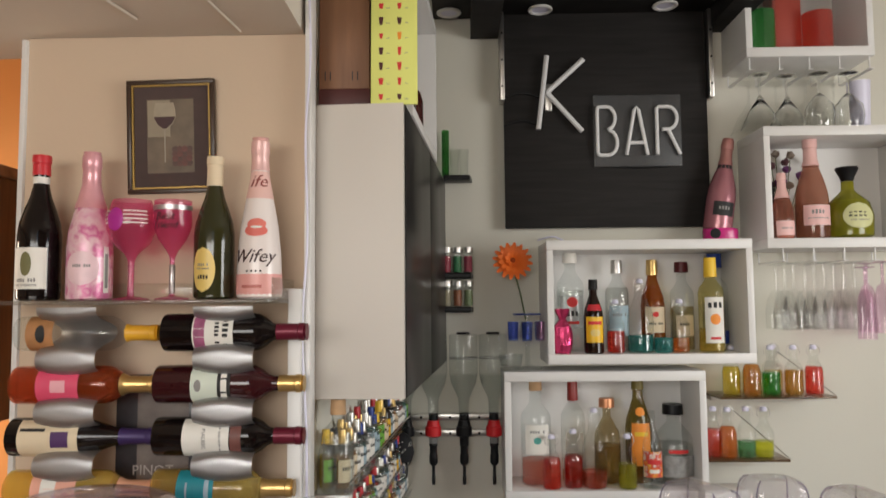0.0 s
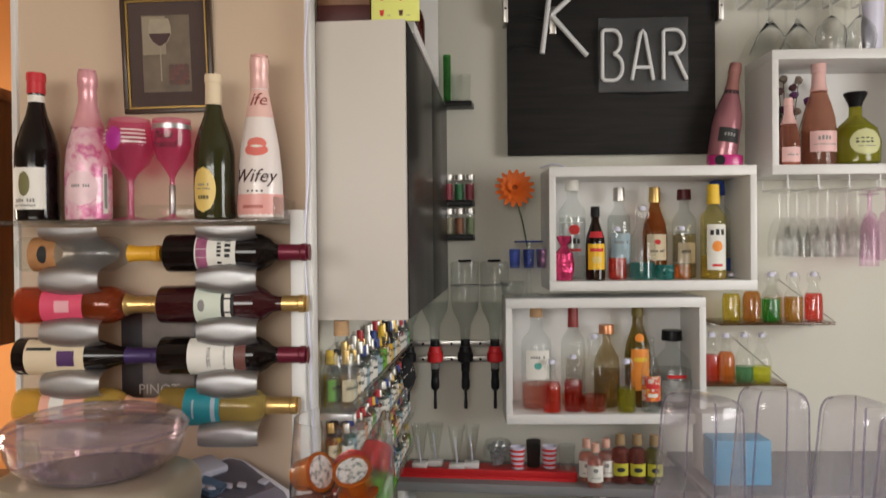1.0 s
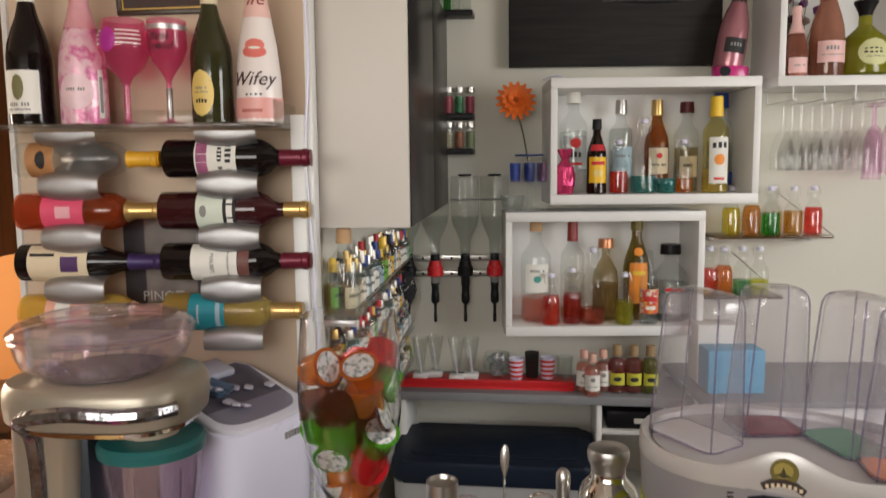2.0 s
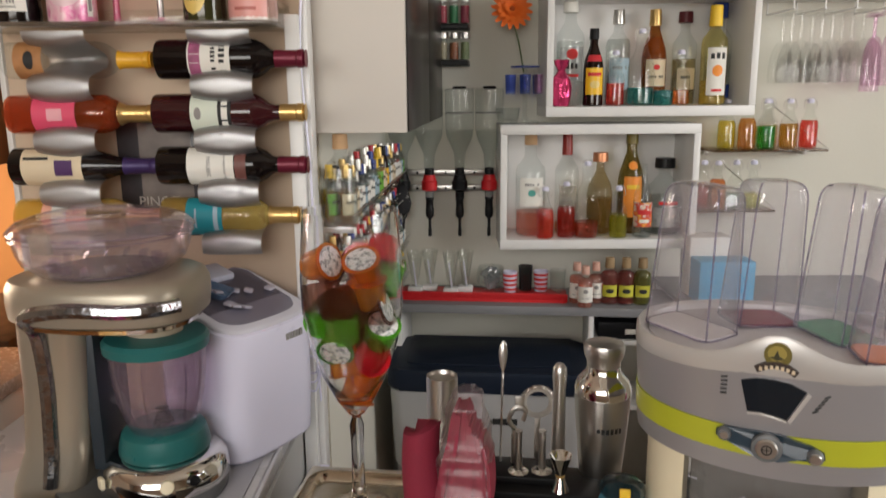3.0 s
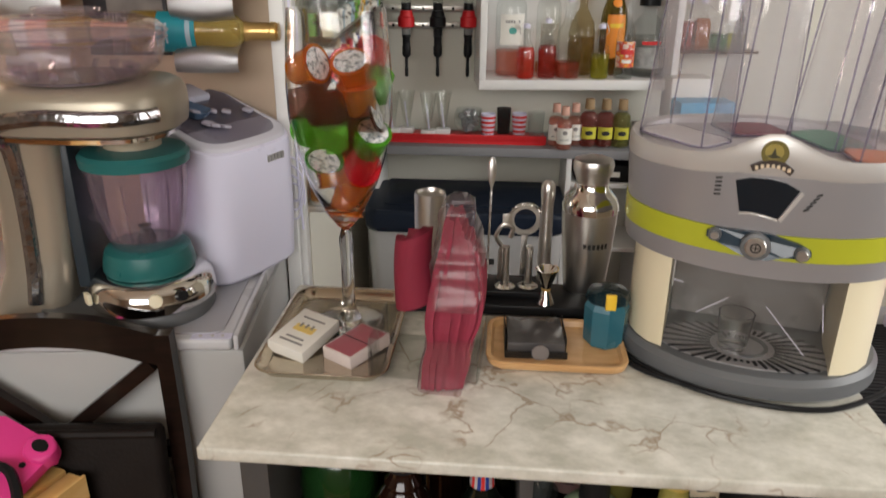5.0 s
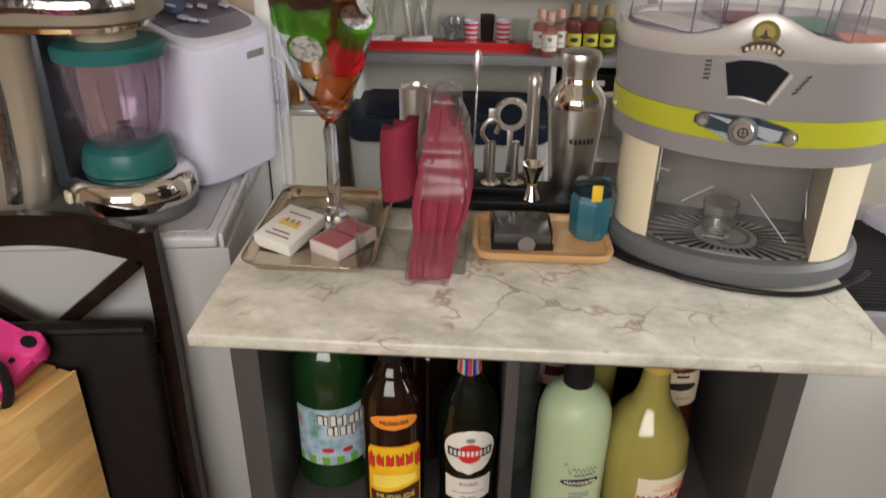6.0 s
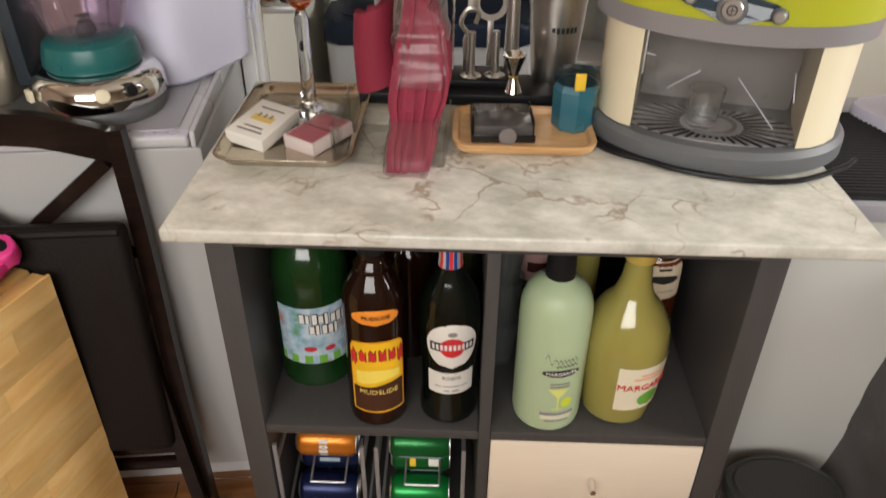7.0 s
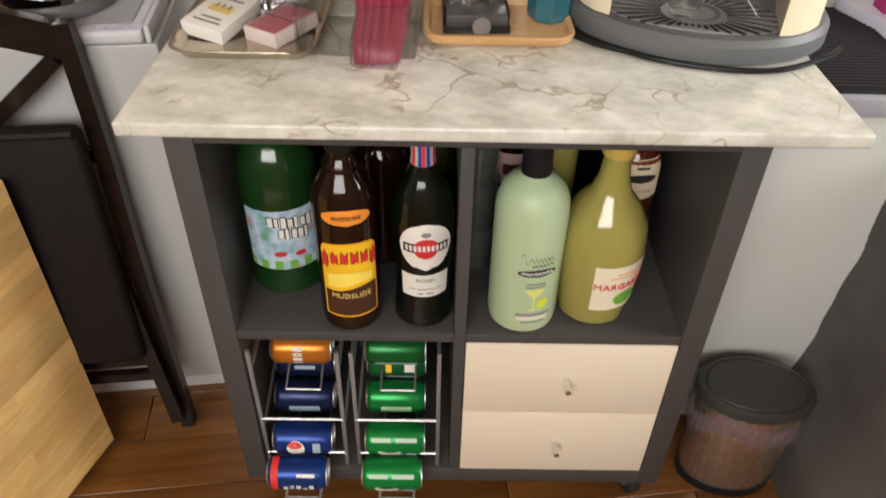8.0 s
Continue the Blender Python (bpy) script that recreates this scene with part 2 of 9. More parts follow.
GLASS = thin("clear_glass", (0.97, 0.98, 0.97))
GLASS2 = thin("thick_clear_glass", (0.955, 0.97, 0.965), 0.025, (0.85, 0.9, 0.9), 0.04, 0.6)
GLASS_BLUE = thin("blue_glass", (0.62, 0.70, 0.96), 0.10, (0.25, 0.35, 0.8))
GLASS_PINK = thin("pink_glass", (0.95, 0.84, 0.92), 0.07, (0.9, 0.62, 0.78))
GLASS_HOT = thin("hot_pink_glass", (0.97, 0.50, 0.68), 0.22, (0.90, 0.16, 0.40))
GLASS_GREEN = thin("green_glass", (0.35, 0.7, 0.35), 0.3, (0.1, 0.4, 0.1))
LILAC = thin("lilac_tinted_plastic", (0.92, 0.89, 0.94), 0.05, (0.72, 0.66, 0.76), 0.06)
LILAC2 = thin("smoky_lilac_plastic", (0.965, 0.945, 0.965), 0.06, (0.76, 0.70, 0.76), 0.06)
SMOKE = thin("smoked_plastic", (0.42, 0.40, 0.39), 0.25, (0.12, 0.115, 0.11), 0.08)
CLEAR_FILM = thin("clear_wrapping_film", (0.97, 0.93, 0.94), 0.05, (0.75, 0.5, 0.55), 0.30)


def drink(name, c, body=0.27):
    return thin(name, tuple(min(1, 0.30 + 0.80 * v) for v in c), body, c, 0.05)


D_RED = drink("red_drink", (0.95, 0.09, 0.04))
D_ORANGE = drink("orange_drink", (0.90, 0.32, 0.02))
D_AMBER = drink("amber_drink", (0.86, 0.44, 0.06))
D_YELLOW = drink("yellow_drink", (0.95, 0.74, 0.06))
D_GREEN = drink("green_drink", (0.06, 0.62, 0.10))
D_MINT = drink("mint_drink", (0.18, 0.50, 0.25))
D_TEAL = drink("teal_drink", (0.10, 0.52, 0.50))
D_ROSE = drink("rose_drink", (0.85, 0.38, 0.28))
D_CLEAR = drink("clear_spirit", (0.80, 0.82, 0.80), 0.05)
D_LIME = drink("lime_drink", (0.48, 0.46, 0.04), 0.55)
D_WHITEWINE = drink("white_wine", (0.92, 0.76, 0.28), 0.3)
D_PINKWINE = drink("rose_wine", (0.78, 0.26, 0.08), 0.12)
REAL_GLASS = mat("solid_clear_glass", (0.97, 0.98, 0.98), 0.02, var=0.0, trans=1.0, rvar=0.01)
for dark in (BLACK_GLOSS, SIGN_BLACK, BLACK, NAVY, LEATHER, DARK_WOOD):
    dark.node_tree.nodes["Principled BSDF"].inputs["Specular IOR Level"].default_value = 0.18
FROSTED_LIME = mat("frosted_lime_glass", (0.44, 0.55, 0.34), 0.42, var=0.05, scale=6)
LIME_BOTTLE = mat("cloudy_lime_glass", (0.33, 0.29, 0.075), 0.12, var=0.08, coat=0.5, rvar=0.03)


def printed(name, cols, scale=40.0, rough=0.5, metal=0.0):
    """Printed picture paper or foil: blotches of several colours."""
    m = bpy.data.materials.new(name)
    nt, b = nodes_of(m)
    N, L = nt.nodes, nt.links
    tc, n, r = N.new("ShaderNodeTexCoord"), N.new("ShaderNodeTexNoise"), N.new("ShaderNodeValToRGB")
    n.inputs["Scale"].default_value, n.inputs["Detail"].default_value = scale, 3
    L.new(tc.outputs["Object"], n.inputs[0])
    L.new(n.outputs[0], r.inputs[0])
    e = r.color_ramp.elements
    while len(e) < len(cols):
        e.new(0.5)
    for i, c in enumerate(cols):
        e[i].position = 0.3 + 0.4 * i / (len(cols) - 1)
        e[i].color = (*c, 1)
    L.new(r.outputs[0], b.inputs["Base Color"])
    b.inputs["Roughness"].default_value, b.inputs["Metallic"].default_value = rough, metal
    return m


PINK_MARBLE = printed("pink_marbled_sleeve", ((0.55, 0.10, 0.26), (0.76, 0.40, 0.52), (0.80, 0.56, 0.60), (0.62, 0.14, 0.32), (0.78, 0.48, 0.56)), 24, 0.28, 0.1)


# ---- geometry helpers ----
def thing(name, label, category, m=None, group="", kind=""):
    ob = new(name)
    ob.empty_display_size = 0.02
    ob.matrix_world = m if m is not None else Matrix()
    return tagged(ob, label, category, group, kind)


def part(name, bm, material, parent=None, label="", smooth=True):
    me = bpy.data.meshes.new(name)
    bmesh.ops.recalc_face_normals(bm, faces=bm.faces)
    for f in bm.faces:
        f.smooth = smooth
    bm.to_mesh(me)
    bm.free()
    me.materials.append(material)
    if smooth:
        me.set_sharp_from_angle(angle=radians(38))
    ob = new(name, me)
    if parent is not None:
        ob.parent = parent
    if label:
        ob["label"] = label
    return ob


def solid(name, bm, material, label, category, m=None, group="", kind="", smooth=True):
    ob = part(name, bm, material, None, "", smooth)
    ob.matrix_world = m if m is not None else Matrix()
    return tagged(ob, label, category, group, kind)


def box(x0, x1, y0, y1, z0, z1, bevel=0.0, segs=2, bm=None):
    own = bmesh.new()
    vs = [own.verts.new((x, y, z)) for z in (z0, z1) for y in (y0, y1) for x in (x0, x1)]
    for f in ((0, 1, 3, 2), (4, 5, 7, 6), (0, 1, 5, 4), (2, 3, 7, 6), (0, 2, 6, 4), (1, 3, 7, 5)):
        own.faces.new([vs[i] for i in f])
    bmesh.ops.recalc_face_normals(own, faces=own.faces)
    if bevel:
        bmesh.ops.bevel(own, geom=list(own.edges), offset=bevel, segments=segs, profile=0.5, affect="EDGES")
    if bm is None:
        return own
    join(bm, own)
    return bm


def join(bm, other, m=None):
    if m is not None:
        bmesh.ops.transform(other, matrix=m, verts=other.verts)
    remap = {v: bm.verts.new(v.co) for v in other.verts}
    for f in other.faces:
        bm.faces.new([remap[v] for v in f.verts])
    other.free()
    return bm


def lathe(prof, seg=28, bm=None, sx=1.0, sy=1.0):
    bm = bm or bmesh.new()
    rings = []
    for r, z in prof:
        if r < 1e-6:
            rings.append([bm.verts.new((0, 0, z))])
        else:
            rings.append([bm.verts.new((sx * r * math.sin(2 * math.pi * i / seg), -sy * r * math.cos(2 * math.pi * i / seg), z)) for i in range(seg)])
    for a, b in zip(rings, rings[1:]):
        for i in range(seg):
            j = (i + 1) % seg
            if len(a) == 1 and len(b) == 1:
                continue
            if len(a) == 1:
                bm.faces.new((a[0], b[j], b[i]))
            elif len(b) == 1:
                bm.faces.new((a[i], a[j], b[0]))
            else:
                bm.faces.new((a[i], a[j], b[j], b[i]))
    return bm


def tube(pts, r, seg=8, closed=False, bm=None):
    bm = bm or bmesh.new()
    pts = [Vector(p) for p in pts]
    n = len(pts)
    rings, up = [], None
    for i, p in enumerate(pts):
        a = pts[(i - 1) % n] if (closed or i) else p
        b = pts[(i + 1) % n] if (closed or i < n - 1) else p
        d = (b - a).normalized()
        if up is None:
            up = d.orthogonal().normalized()
        up = (up - d * up.dot(d)).normalized()
        w = d.cross(up)
        rr = r[i] if isinstance(r, (list, tuple)) else r
        rings.append([bm.verts.new(p + rr * (math.cos(2 * math.pi * k / seg) * up + math.sin(2 * math.pi * k / seg) * w)) for k in range(seg)])
    m = n if closed else n - 1
    for i in range(m):
        a, b = rings[i], rings[(i + 1) % n]
        for k in range(seg):
            bm.faces.new((a[k], a[(k + 1) % seg], b[(k + 1) % seg], b[k]))
    if not closed:
        bm.faces.new(rings[0])
        bm.faces.new(list(reversed(rings[-1])))
    return bm


def curve_pts(pts, n=8):
    """A smooth line through the points (Catmull-Rom)."""
    P = [Vector(p) for p in pts]
    P = [2 * P[0] - P[1]] + P + [2 * P[-1] - P[-2]]
    out = []
    for i in range(1, len(P) - 2):
        for k in range(n):
            t = k / n
            a, b, c, d = P[i - 1], P[i], P[i + 1], P[i + 2]
            out.append(0.5 * (2 * b + (c - a) * t + (2 * a - 5 * b + 4 * c - d) * t * t + (3 * b - a - 3 * c + d) * t ** 3))
    return out + [P[-2]]


def outline_prism(pts, z0, z1, bevel=0.0, bm=None, segs=2):
    """An upright prism over a plan outline."""
    own = bmesh.new()
    lo = [own.verts.new((x, y, z0)) for x, y in pts]
    hi = [own.verts.new((x, y, z1)) for x, y in pts]
    n = len(pts)
    f0, f1 = own.faces.new(list(reversed(lo))), own.faces.new(hi)
    for i in range(n):
        own.faces.new((lo[i], lo[(i + 1) % n], hi[(i + 1) % n], hi[i]))
    if bevel:
        bmesh.ops.bevel(own, geom=list(f0.edges) + list(f1.edges), offset=bevel, segments=segs, profile=0.5, affect="EDGES")
    if bm is None:
        return own
    return join(bm, own)


def rounded(w, d, r, n=6, cx=0.0, cy=0.0):
    out = []
    for k, (sx, sy) in enumerate(((1, -1), (1, 1), (-1, 1), (-1, -1))):
        for i in range(n + 1):
            a = -math.pi / 2 + k * math.pi / 2 + i * math.pi / 2 / n
            out.append((cx + sx * (w / 2 - r) + r * math.cos(a), cy + sy * (d / 2 - r) + r * math.sin(a)))
    return out


def loft(sections, cap=True, bm=None):
    """Skins closed outlines of equal length, each a list of 3D points."""
    bm = bm or bmesh.new()
    rings = [[bm.verts.new(p) for p in s] for s in sections]
    n = len(rings[0])
    for a, b in zip(rings, rings[1:]):
        for i in range(n):
            bm.faces.new((a[i], a[(i + 1) % n], b[(i + 1) % n], b[i]))
    if cap:
        bm.faces.new(list(reversed(rings[0])))
        bm.faces.new(rings[-1])
    return bm


def radius_at(prof, z):
    for (r0, z0), (r1, z1) in zip(prof, prof[1:]):
        if z1 > z0 and z0 <= z <= z1:
            return r0 + (r1 - r0) * (z - z0) / (z1 - z0)
    return max(r for r, _ in prof)


def patch(prof, z0, z1, a0, half, off, shape="rect", rows=5, cols=12):
    """A sheet that lies on a turned body, about the bearing a0 (radians from its front)."""
    bm = bmesh.new()
    if shape == "oval":
        rows = 14
    grid = []
    for i in range(rows + 1):
        u = i / rows
        k = math.sqrt(max(0.0, 1 - (2 * u - 1) ** 2)) if shape == "oval" else 1.0
        k = max(k, 0.03)
        z = z0 + (z1 - z0) * u
        r = radius_at(prof, z) + off
        grid.append([bm.verts.new((r * math.sin(a0 + half * k * (2 * j / cols - 1)), -r * math.cos(a0 + half * k * (2 * j / cols - 1)), z)) for j in range(cols + 1)])
    for i in range(rows):
        for j in range(cols):
            bm.faces.new((grid[i][j], grid[i][j + 1], grid[i + 1][j + 1], grid[i + 1][j]))
    return bm


def text_bm(s, size, depth=0.0004, shear=0.0):
    """Built-in lettering as a mesh, centred, in the x-z plane, facing -y."""
    cu = bpy.data.curves.new("lettering", "FONT")
    cu.body, cu.size, cu.align_x, cu.align_y, cu.extrude, cu.resolution_u, cu.shear = s, size, "CENTER", "CENTER", depth, 2, shear
    ob = new("lettering", cu)
    bpy.context.view_layer.update()
    me = bpy.data.meshes.new_from_object(ob.evaluated_get(bpy.context.evaluated_depsgraph_get()))
    bpy.data.objects.remove(ob)
    bm = bmesh.new()
    bm.from_mesh(me)
    bpy.data.meshes.remove(me)
    bmesh.ops.rotate(bm, matrix=Matrix.Rotation(math.pi / 2, 3, "X"), verts=bm.verts)
    return bm


def wrap(bm, prof, z, a0=0.0, off=0.001):
    for v in bm.verts:
        zz = v.co.z + z
        r = radius_at(prof, zz) + off - v.co.y
        a = a0 + v.co.x / max(0.01, radius_at(prof, z))
        v.co = Vector((r * math.sin(a), -r * math.cos(a), zz))
    return bm


def strip(x0, x1, lo, hi, n=16):
    """A flat sheet in the x-z plane between two curves."""
    bm = bmesh.new()
    rows = []
    for i in range(n + 1):
        x = x0 + (x1 - x0) * i / n
        a, b = lo(x), hi(x)
        rows.append([bm.verts.new((x, 0, a + (b - a) * k / 4)) for k in range(5)])
    for p, q in zip(rows, rows[1:]):
        for k in range(4):
            bm.faces.new((p[k], q[k], q[k + 1], p[k + 1]))
    return bm


def scaled(prof, R, H):
    r0, h0 = max(r for r, _ in prof), max(z for _, z in prof)
    return [(r * R / r0, z * H / h0) for r, z in prof]


P_BORDEAUX = [(0, 0.004), (0.030, 0), (0.036, 0.003), (0.0375, 0.008), (0.0375, 0.19), (0.036, 0.202), (0.028, 0.218), (0.018, 0.230), (0.0145, 0.242), (0.014, 0.285), (0.0155, 0.287), (0.0155, 0.297), (0.012, 0.30), (0, 0.30)]
P_BURGUNDY = [(0, 0.004), (0.034, 0), (0.041, 0.004), (0.042, 0.01), (0.042, 0.135), (0.039, 0.16), (0.030, 0.19), (0.021, 0.215), (0.0155, 0.24), (0.0145, 0.285), (0.016, 0.287), (0.016, 0.297), (0, 0.30)]
P_SPARKLING = [(0, 0.004), (0.036, 0), (0.043, 0.004), (0.044, 0.01), (0.044, 0.11), (0.041, 0.15), (0.032, 0.19), (0.022, 0.225), (0.016, 0.255), (0.015, 0.29), (0.0168, 0.293), (0.0165, 0.318), (0.014, 0.325), (0, 0.325)]
P_SPIRIT = [(0, 0.004), (0.036, 0), (0.04, 0.004), (0.04, 0.19), (0.037, 0.205), (0.025, 0.22), (0.016, 0.235), (0.0145, 0.30), (0, 0.30)]
P_SLOPED = [(0, 0.004), (0.036, 0), (0.04, 0.004), (0.04, 0.15), (0.036, 0.18), (0.024, 0.215), (0.016, 0.24), (0.0145, 0.30), (0, 0.30)]
P_SWING = [(0, 0.003), (0.027, 0), (0.03, 0.004), (0.03, 0.085), (0.026, 0.105), (0.016, 0.125), (0.0125, 0.14), (0.0125, 0.158), (0.014, 0.16), (0.014, 0.168), (0, 0.17)]
P_SQUAT = [(0, 0.004), (0.048, 0), (0.055, 0.006), (0.055, 0.10), (0.048, 0.13), (0.030, 0.15), (0.017, 0.165), (0.016, 0.21), (0, 0.21)]
P_MINI = [(0, 0.002), (0.015, 0), (0.017, 0.002), (0.017, 0.058), (0.013, 0.070), (0.007, 0.078), (0.0065, 0.095), (0, 0.095)]


def bottle(name, label, prof, glass, m, liquid=None, level=0.5, cap=None, cap_z=0.85, cap_r=1.12, labels=(), group="", cat="bottle", seg=26, foil=None, sx=1.0):
    """labels: (z0, z1, half angle, material, shape, bearing, marks); marks: (z, height, half angle, material) bars or (text, z, size, material)."""
    ob = thing(name, label, cat, m, group)
    H = max(z for _, z in prof)
    part("glass_body", lathe(prof, seg, sx=sx), glass, ob)
    if liquid is not None:
        top = H * level
        inner = [(max(0, r - 0.0025), z + 0.003) for r, z in prof if z < top - 0.004]
        inner += [(max(0.001, radius_at(prof, top) - 0.0025), top), (0, top)]
        part("drink", lathe(inner, seg, sx=sx), liquid, ob)
    if cap is not None:
        z0 = H * cap_z
        rr = [(0, z0)] + [(r * cap_r + 0.0008, z) for r, z in prof if z > z0 + 0.001 and r > 0]
        rr = [(0, z0 - 0.0005), (radius_at(prof, z0) * cap_r + 0.0008, z0)] + rr[1:] + [(radius_at(prof, H * 0.985) * cap_r, H + 0.003), (0, H + 0.003)]
        part("cap", lathe(rr, 18), cap, ob)
    for lb in labels:
        z0, z1, half, mt, shape, a0, marks = lb
        lo = part("paper_label", patch(prof, z0, z1, a0, half, 0.0007, shape), mt, ob)
        for mk in marks:
            if isinstance(mk[0], str):
                part("lettering", wrap(text_bm(mk[0], mk[2]), prof, mk[1], a0, 0.0014), mk[3], lo)
            else:
                z, h, hw, mm = mk[:4]
                shp = mk[4] if len(mk) > 4 else "rect"
                ao = mk[5] if len(mk) > 5 else 0.0
                if shp == "rect" and mm in (INK, GREY_INK) and hw > 0.25 and h < 0.025:
                    step = max(0.06, 0.75 * h / radius_at(prof, z))
                    n = max(2, int(2 * hw / step))
                    for q in range(n):
                        if (q * 7) % 11 == 6:
                            continue
                        part("printed_mark", patch(prof, z - h / 2, z + h * (0.5 if q % 3 else 0.38), a0 + ao - hw + (q + 0.5) * 2 * hw / n, 0.64 * hw / n, 0.0013, "rect", 1, 2), mm, lo)
                    continue
                part("printed_mark", patch(prof, z - h / 2, z + h / 2, a0 + ao, hw, 0.0013, shp, 2, 6), mm, lo)
    return ob


def swing_bottle(name, label, m, liquid, level, h=0.17, r=0.03, group=""):
    """A small clear bottle with a white stopper held by a wire bail."""
    prof = scaled(P_SWING, r, h)
    ob = thing(name, label, "bottle", m, group)
    part("glass_body", lathe(prof, 22), GLASS, ob)
    top = h * level
    inner = [(max(0, q - 0.002), z + 0.003) for q, z in prof if z < top - 0.004] + [(radius_at(prof, top) - 0.002, top), (0, top)]
    part("drink", lathe(inner, 22), liquid, ob)
    part("stopper", lathe([(0, h), (0.011, h), (0.0125, h + 0.006), (0.009, h + 0.014), (0, h + 0.016)], 14), WHITE_PLASTIC, ob)
    k = 0.0135
    part("wire_bail", tube(curve_pts([(k, 0, h * 0.86), (k * 1.7, 0, h * 0.93), (k * 1.2, 0, h + 0.012), (0, 0, h + 0.018), (-k * 1.2, 0, h + 0.012), (-k * 1.7, 0, h * 0.93), (-k, 0, h * 0.86)], 5), 0.0011, 6), STEEL, ob)
    return ob


def stemware(name, label, m, prof, glass, group="", stem=None, cat="wine glass", seg=24):
    ob = thing(name, label, cat, m, group)
    bowl = [p for p in prof if p[1] >= stem]
    if glass is REAL_GLASS:
        bowl = bowl[:-1] + [(max(0.0, r - 0.0013), z + (0.0 if i == 0 else 0.0012)) for i, (r, z) in enumerate(reversed(bowl[:-1])) if r > 0.008] + [(0, bowl[0][1] + 0.012)]
    foot = [p for p in prof if p[1] <= stem]
    part("bowl", lathe(bowl, seg), glass, ob)
    part("stem", lathe(foot, seg), glass, ob)
    return ob


# ---- structure ----
def wall(name, x0, x1, y0, y1, z0, z1, material, label):
    return solid(name, box(x0, x1, y0, y1, z0, z1), material, label, "wall", kind="structure", smooth=False)


floor = solid("floor", box(-4, 4, -3.6, 3.2, -0.06, -0.012), FLOOR_WOOD, "red-brown wood laminate floor", "floor", kind="structure", smooth=False)
wall("wall_back", -0.55, 2.65, 1.98, 2.1, -0.01, 2.95, WALL_WHITE, "off-white painted wall behind the bar")
wall("wall_wine_rack", -1.03, -0.402, 0.825, 0.95, -0.01, 2.255, WALL_CREAM, "cream painted wall that carries the wine rack")
alcove = pose(-0.40, 0.86, 0, 0, 0, -3.6)
solid("wall_alcove", box(-0.12, 0, 0.06, 1.16, -0.01, 2.95), WALL_WHITE, "off-white side wall of the bar recess", "wall", alcove, kind="structure", smooth=False)
wall("wall_far_left", -3.1, -1.0, 2.3, 2.42, -0.01, 2.95, WALL_ORANGE, "orange painted wall of the room beyond")
wall("wall_left_inner", -1.0, -0.55, 2.3, 2.42, -0.01, 2.95, WALL_ORANGE, "orange painted wall of the room beyond")
wall("wall_between", -0.58, -0.54, 0.95, 2.3, -0.01, 2.95, WALL_ORANGE, "orange painted side wall of the room beyond")
# unseen side and rear walls close the room; the dark ones cut bounce light
wall("wall_left", -3.22, -3.1, -2.5, 2.42, -0.01, 2.95, WALL_LOW_BOUNCE, "unseen side wall, darkened to cut bounce light")
wall("wall_right_front", 2.65, 2.77, -2.5, -1.15, -0.01, 2.95, WALL_LOW_BOUNCE, "unseen side wall added to close the room")
wall("wall_right_back", 2.65, 2.77, 0.45, 2.1, -0.01, 2.95, WALL_WHITE, "unseen side wall added to close the room")
wall("wall_right_below", 2.65, 2.77, -1.15, 0.45, -0.01, 1.15, WALL_WHITE, "off-white painted wall below the window")
wall("wall_right_above", 2.65, 2.77, -1.15, 0.45, 2.5, 2.95, WALL_WHITE, "off-white painted wall above the window")
wall("wall_rear_left", -3.1, -2.05, -2.5, -2.4, -0.01, 2.95, WALL_LOW_BOUNCE, "unseen rear wall, darkened to cut bounce light")
wall("wall_rear_right", 0.25, 2.65, -2.5, -2.4, -0.01, 2.95, WALL_LOW_BOUNCE, "unseen rear wall, darkened to cut bounce light")
wall("wall_rear_below", -2.05, 0.25, -2.5, -2.4, -0.01, 1.44, WALL_LOW_BOUNCE, "unseen darkened wall below the rear window")
wall("wall_rear_above", -2.05, 0.25, -2.5, -2.4, 2.75, 2.95, WALL_LOW_BOUNCE, "unseen darkened wall above the rear window")
solid("ceiling", box(-3.2, 2.75, -2.5, 2.42, 2.95, 3.05), CEIL, "off-white painted ceiling", "ceiling", kind="structure", smooth=False)
soffit = bmesh.new()
box(-3.1, -0.41, -2.4, 0.96, 2.256, 2.95, bm=soffit)
tube([(-0.80, 0.35, 2.2545), (-0.74, 0.72, 2.2545)], 0.0035, 6, bm=soffit)
tube([(-0.575, 0.45, 2.2545), (-0.545, 0.80, 2.2545)], 0.003, 6, bm=soffit)
solid("ceiling_soffit", soffit, CEIL, "lowered cream ceiling with faint plaster ridges", "ceiling", kind="structure", smooth=False)
solid("trim_wall_corner", box(-1.038, -1.026, 0.815, 0.952, 0, 2.25, 0.002), WHITE_TRIM, "white corner bead of the cream wall", "trim", kind="structure")
solid("trim_post", box(-0.43, -0.402, 0.775, 0.824, 0, 1.69, 0.002), WHITE_TRIM, "white painted post at the end of the wine wall", "trim", kind="structure")
solid("trim_alcove_edge", box(-0.402, -0.388, 0.80, 0.853, 0, 2.95, 0.002), WHITE_TRIM, "white painted corner strip of the recess", "trim", kind="structure")

cable = tube(curve_pts([(-0.396, 0.79, 2.45), (-0.388, 0.79, 2.2), (-0.398, 0.79, 2.02), (-0.393, 0.79, 1.8), (-0.403, 0.79, 1.6), (-0.392, 0.79, 1.35), (-0.396, 0.79, 1.0), (-0.392, 0.79, 0.86)], 8), 0.0028, 6)
solid("cable", cable, WHITE_PLASTIC, "thin white cable hanging down the corner strip", "cable")

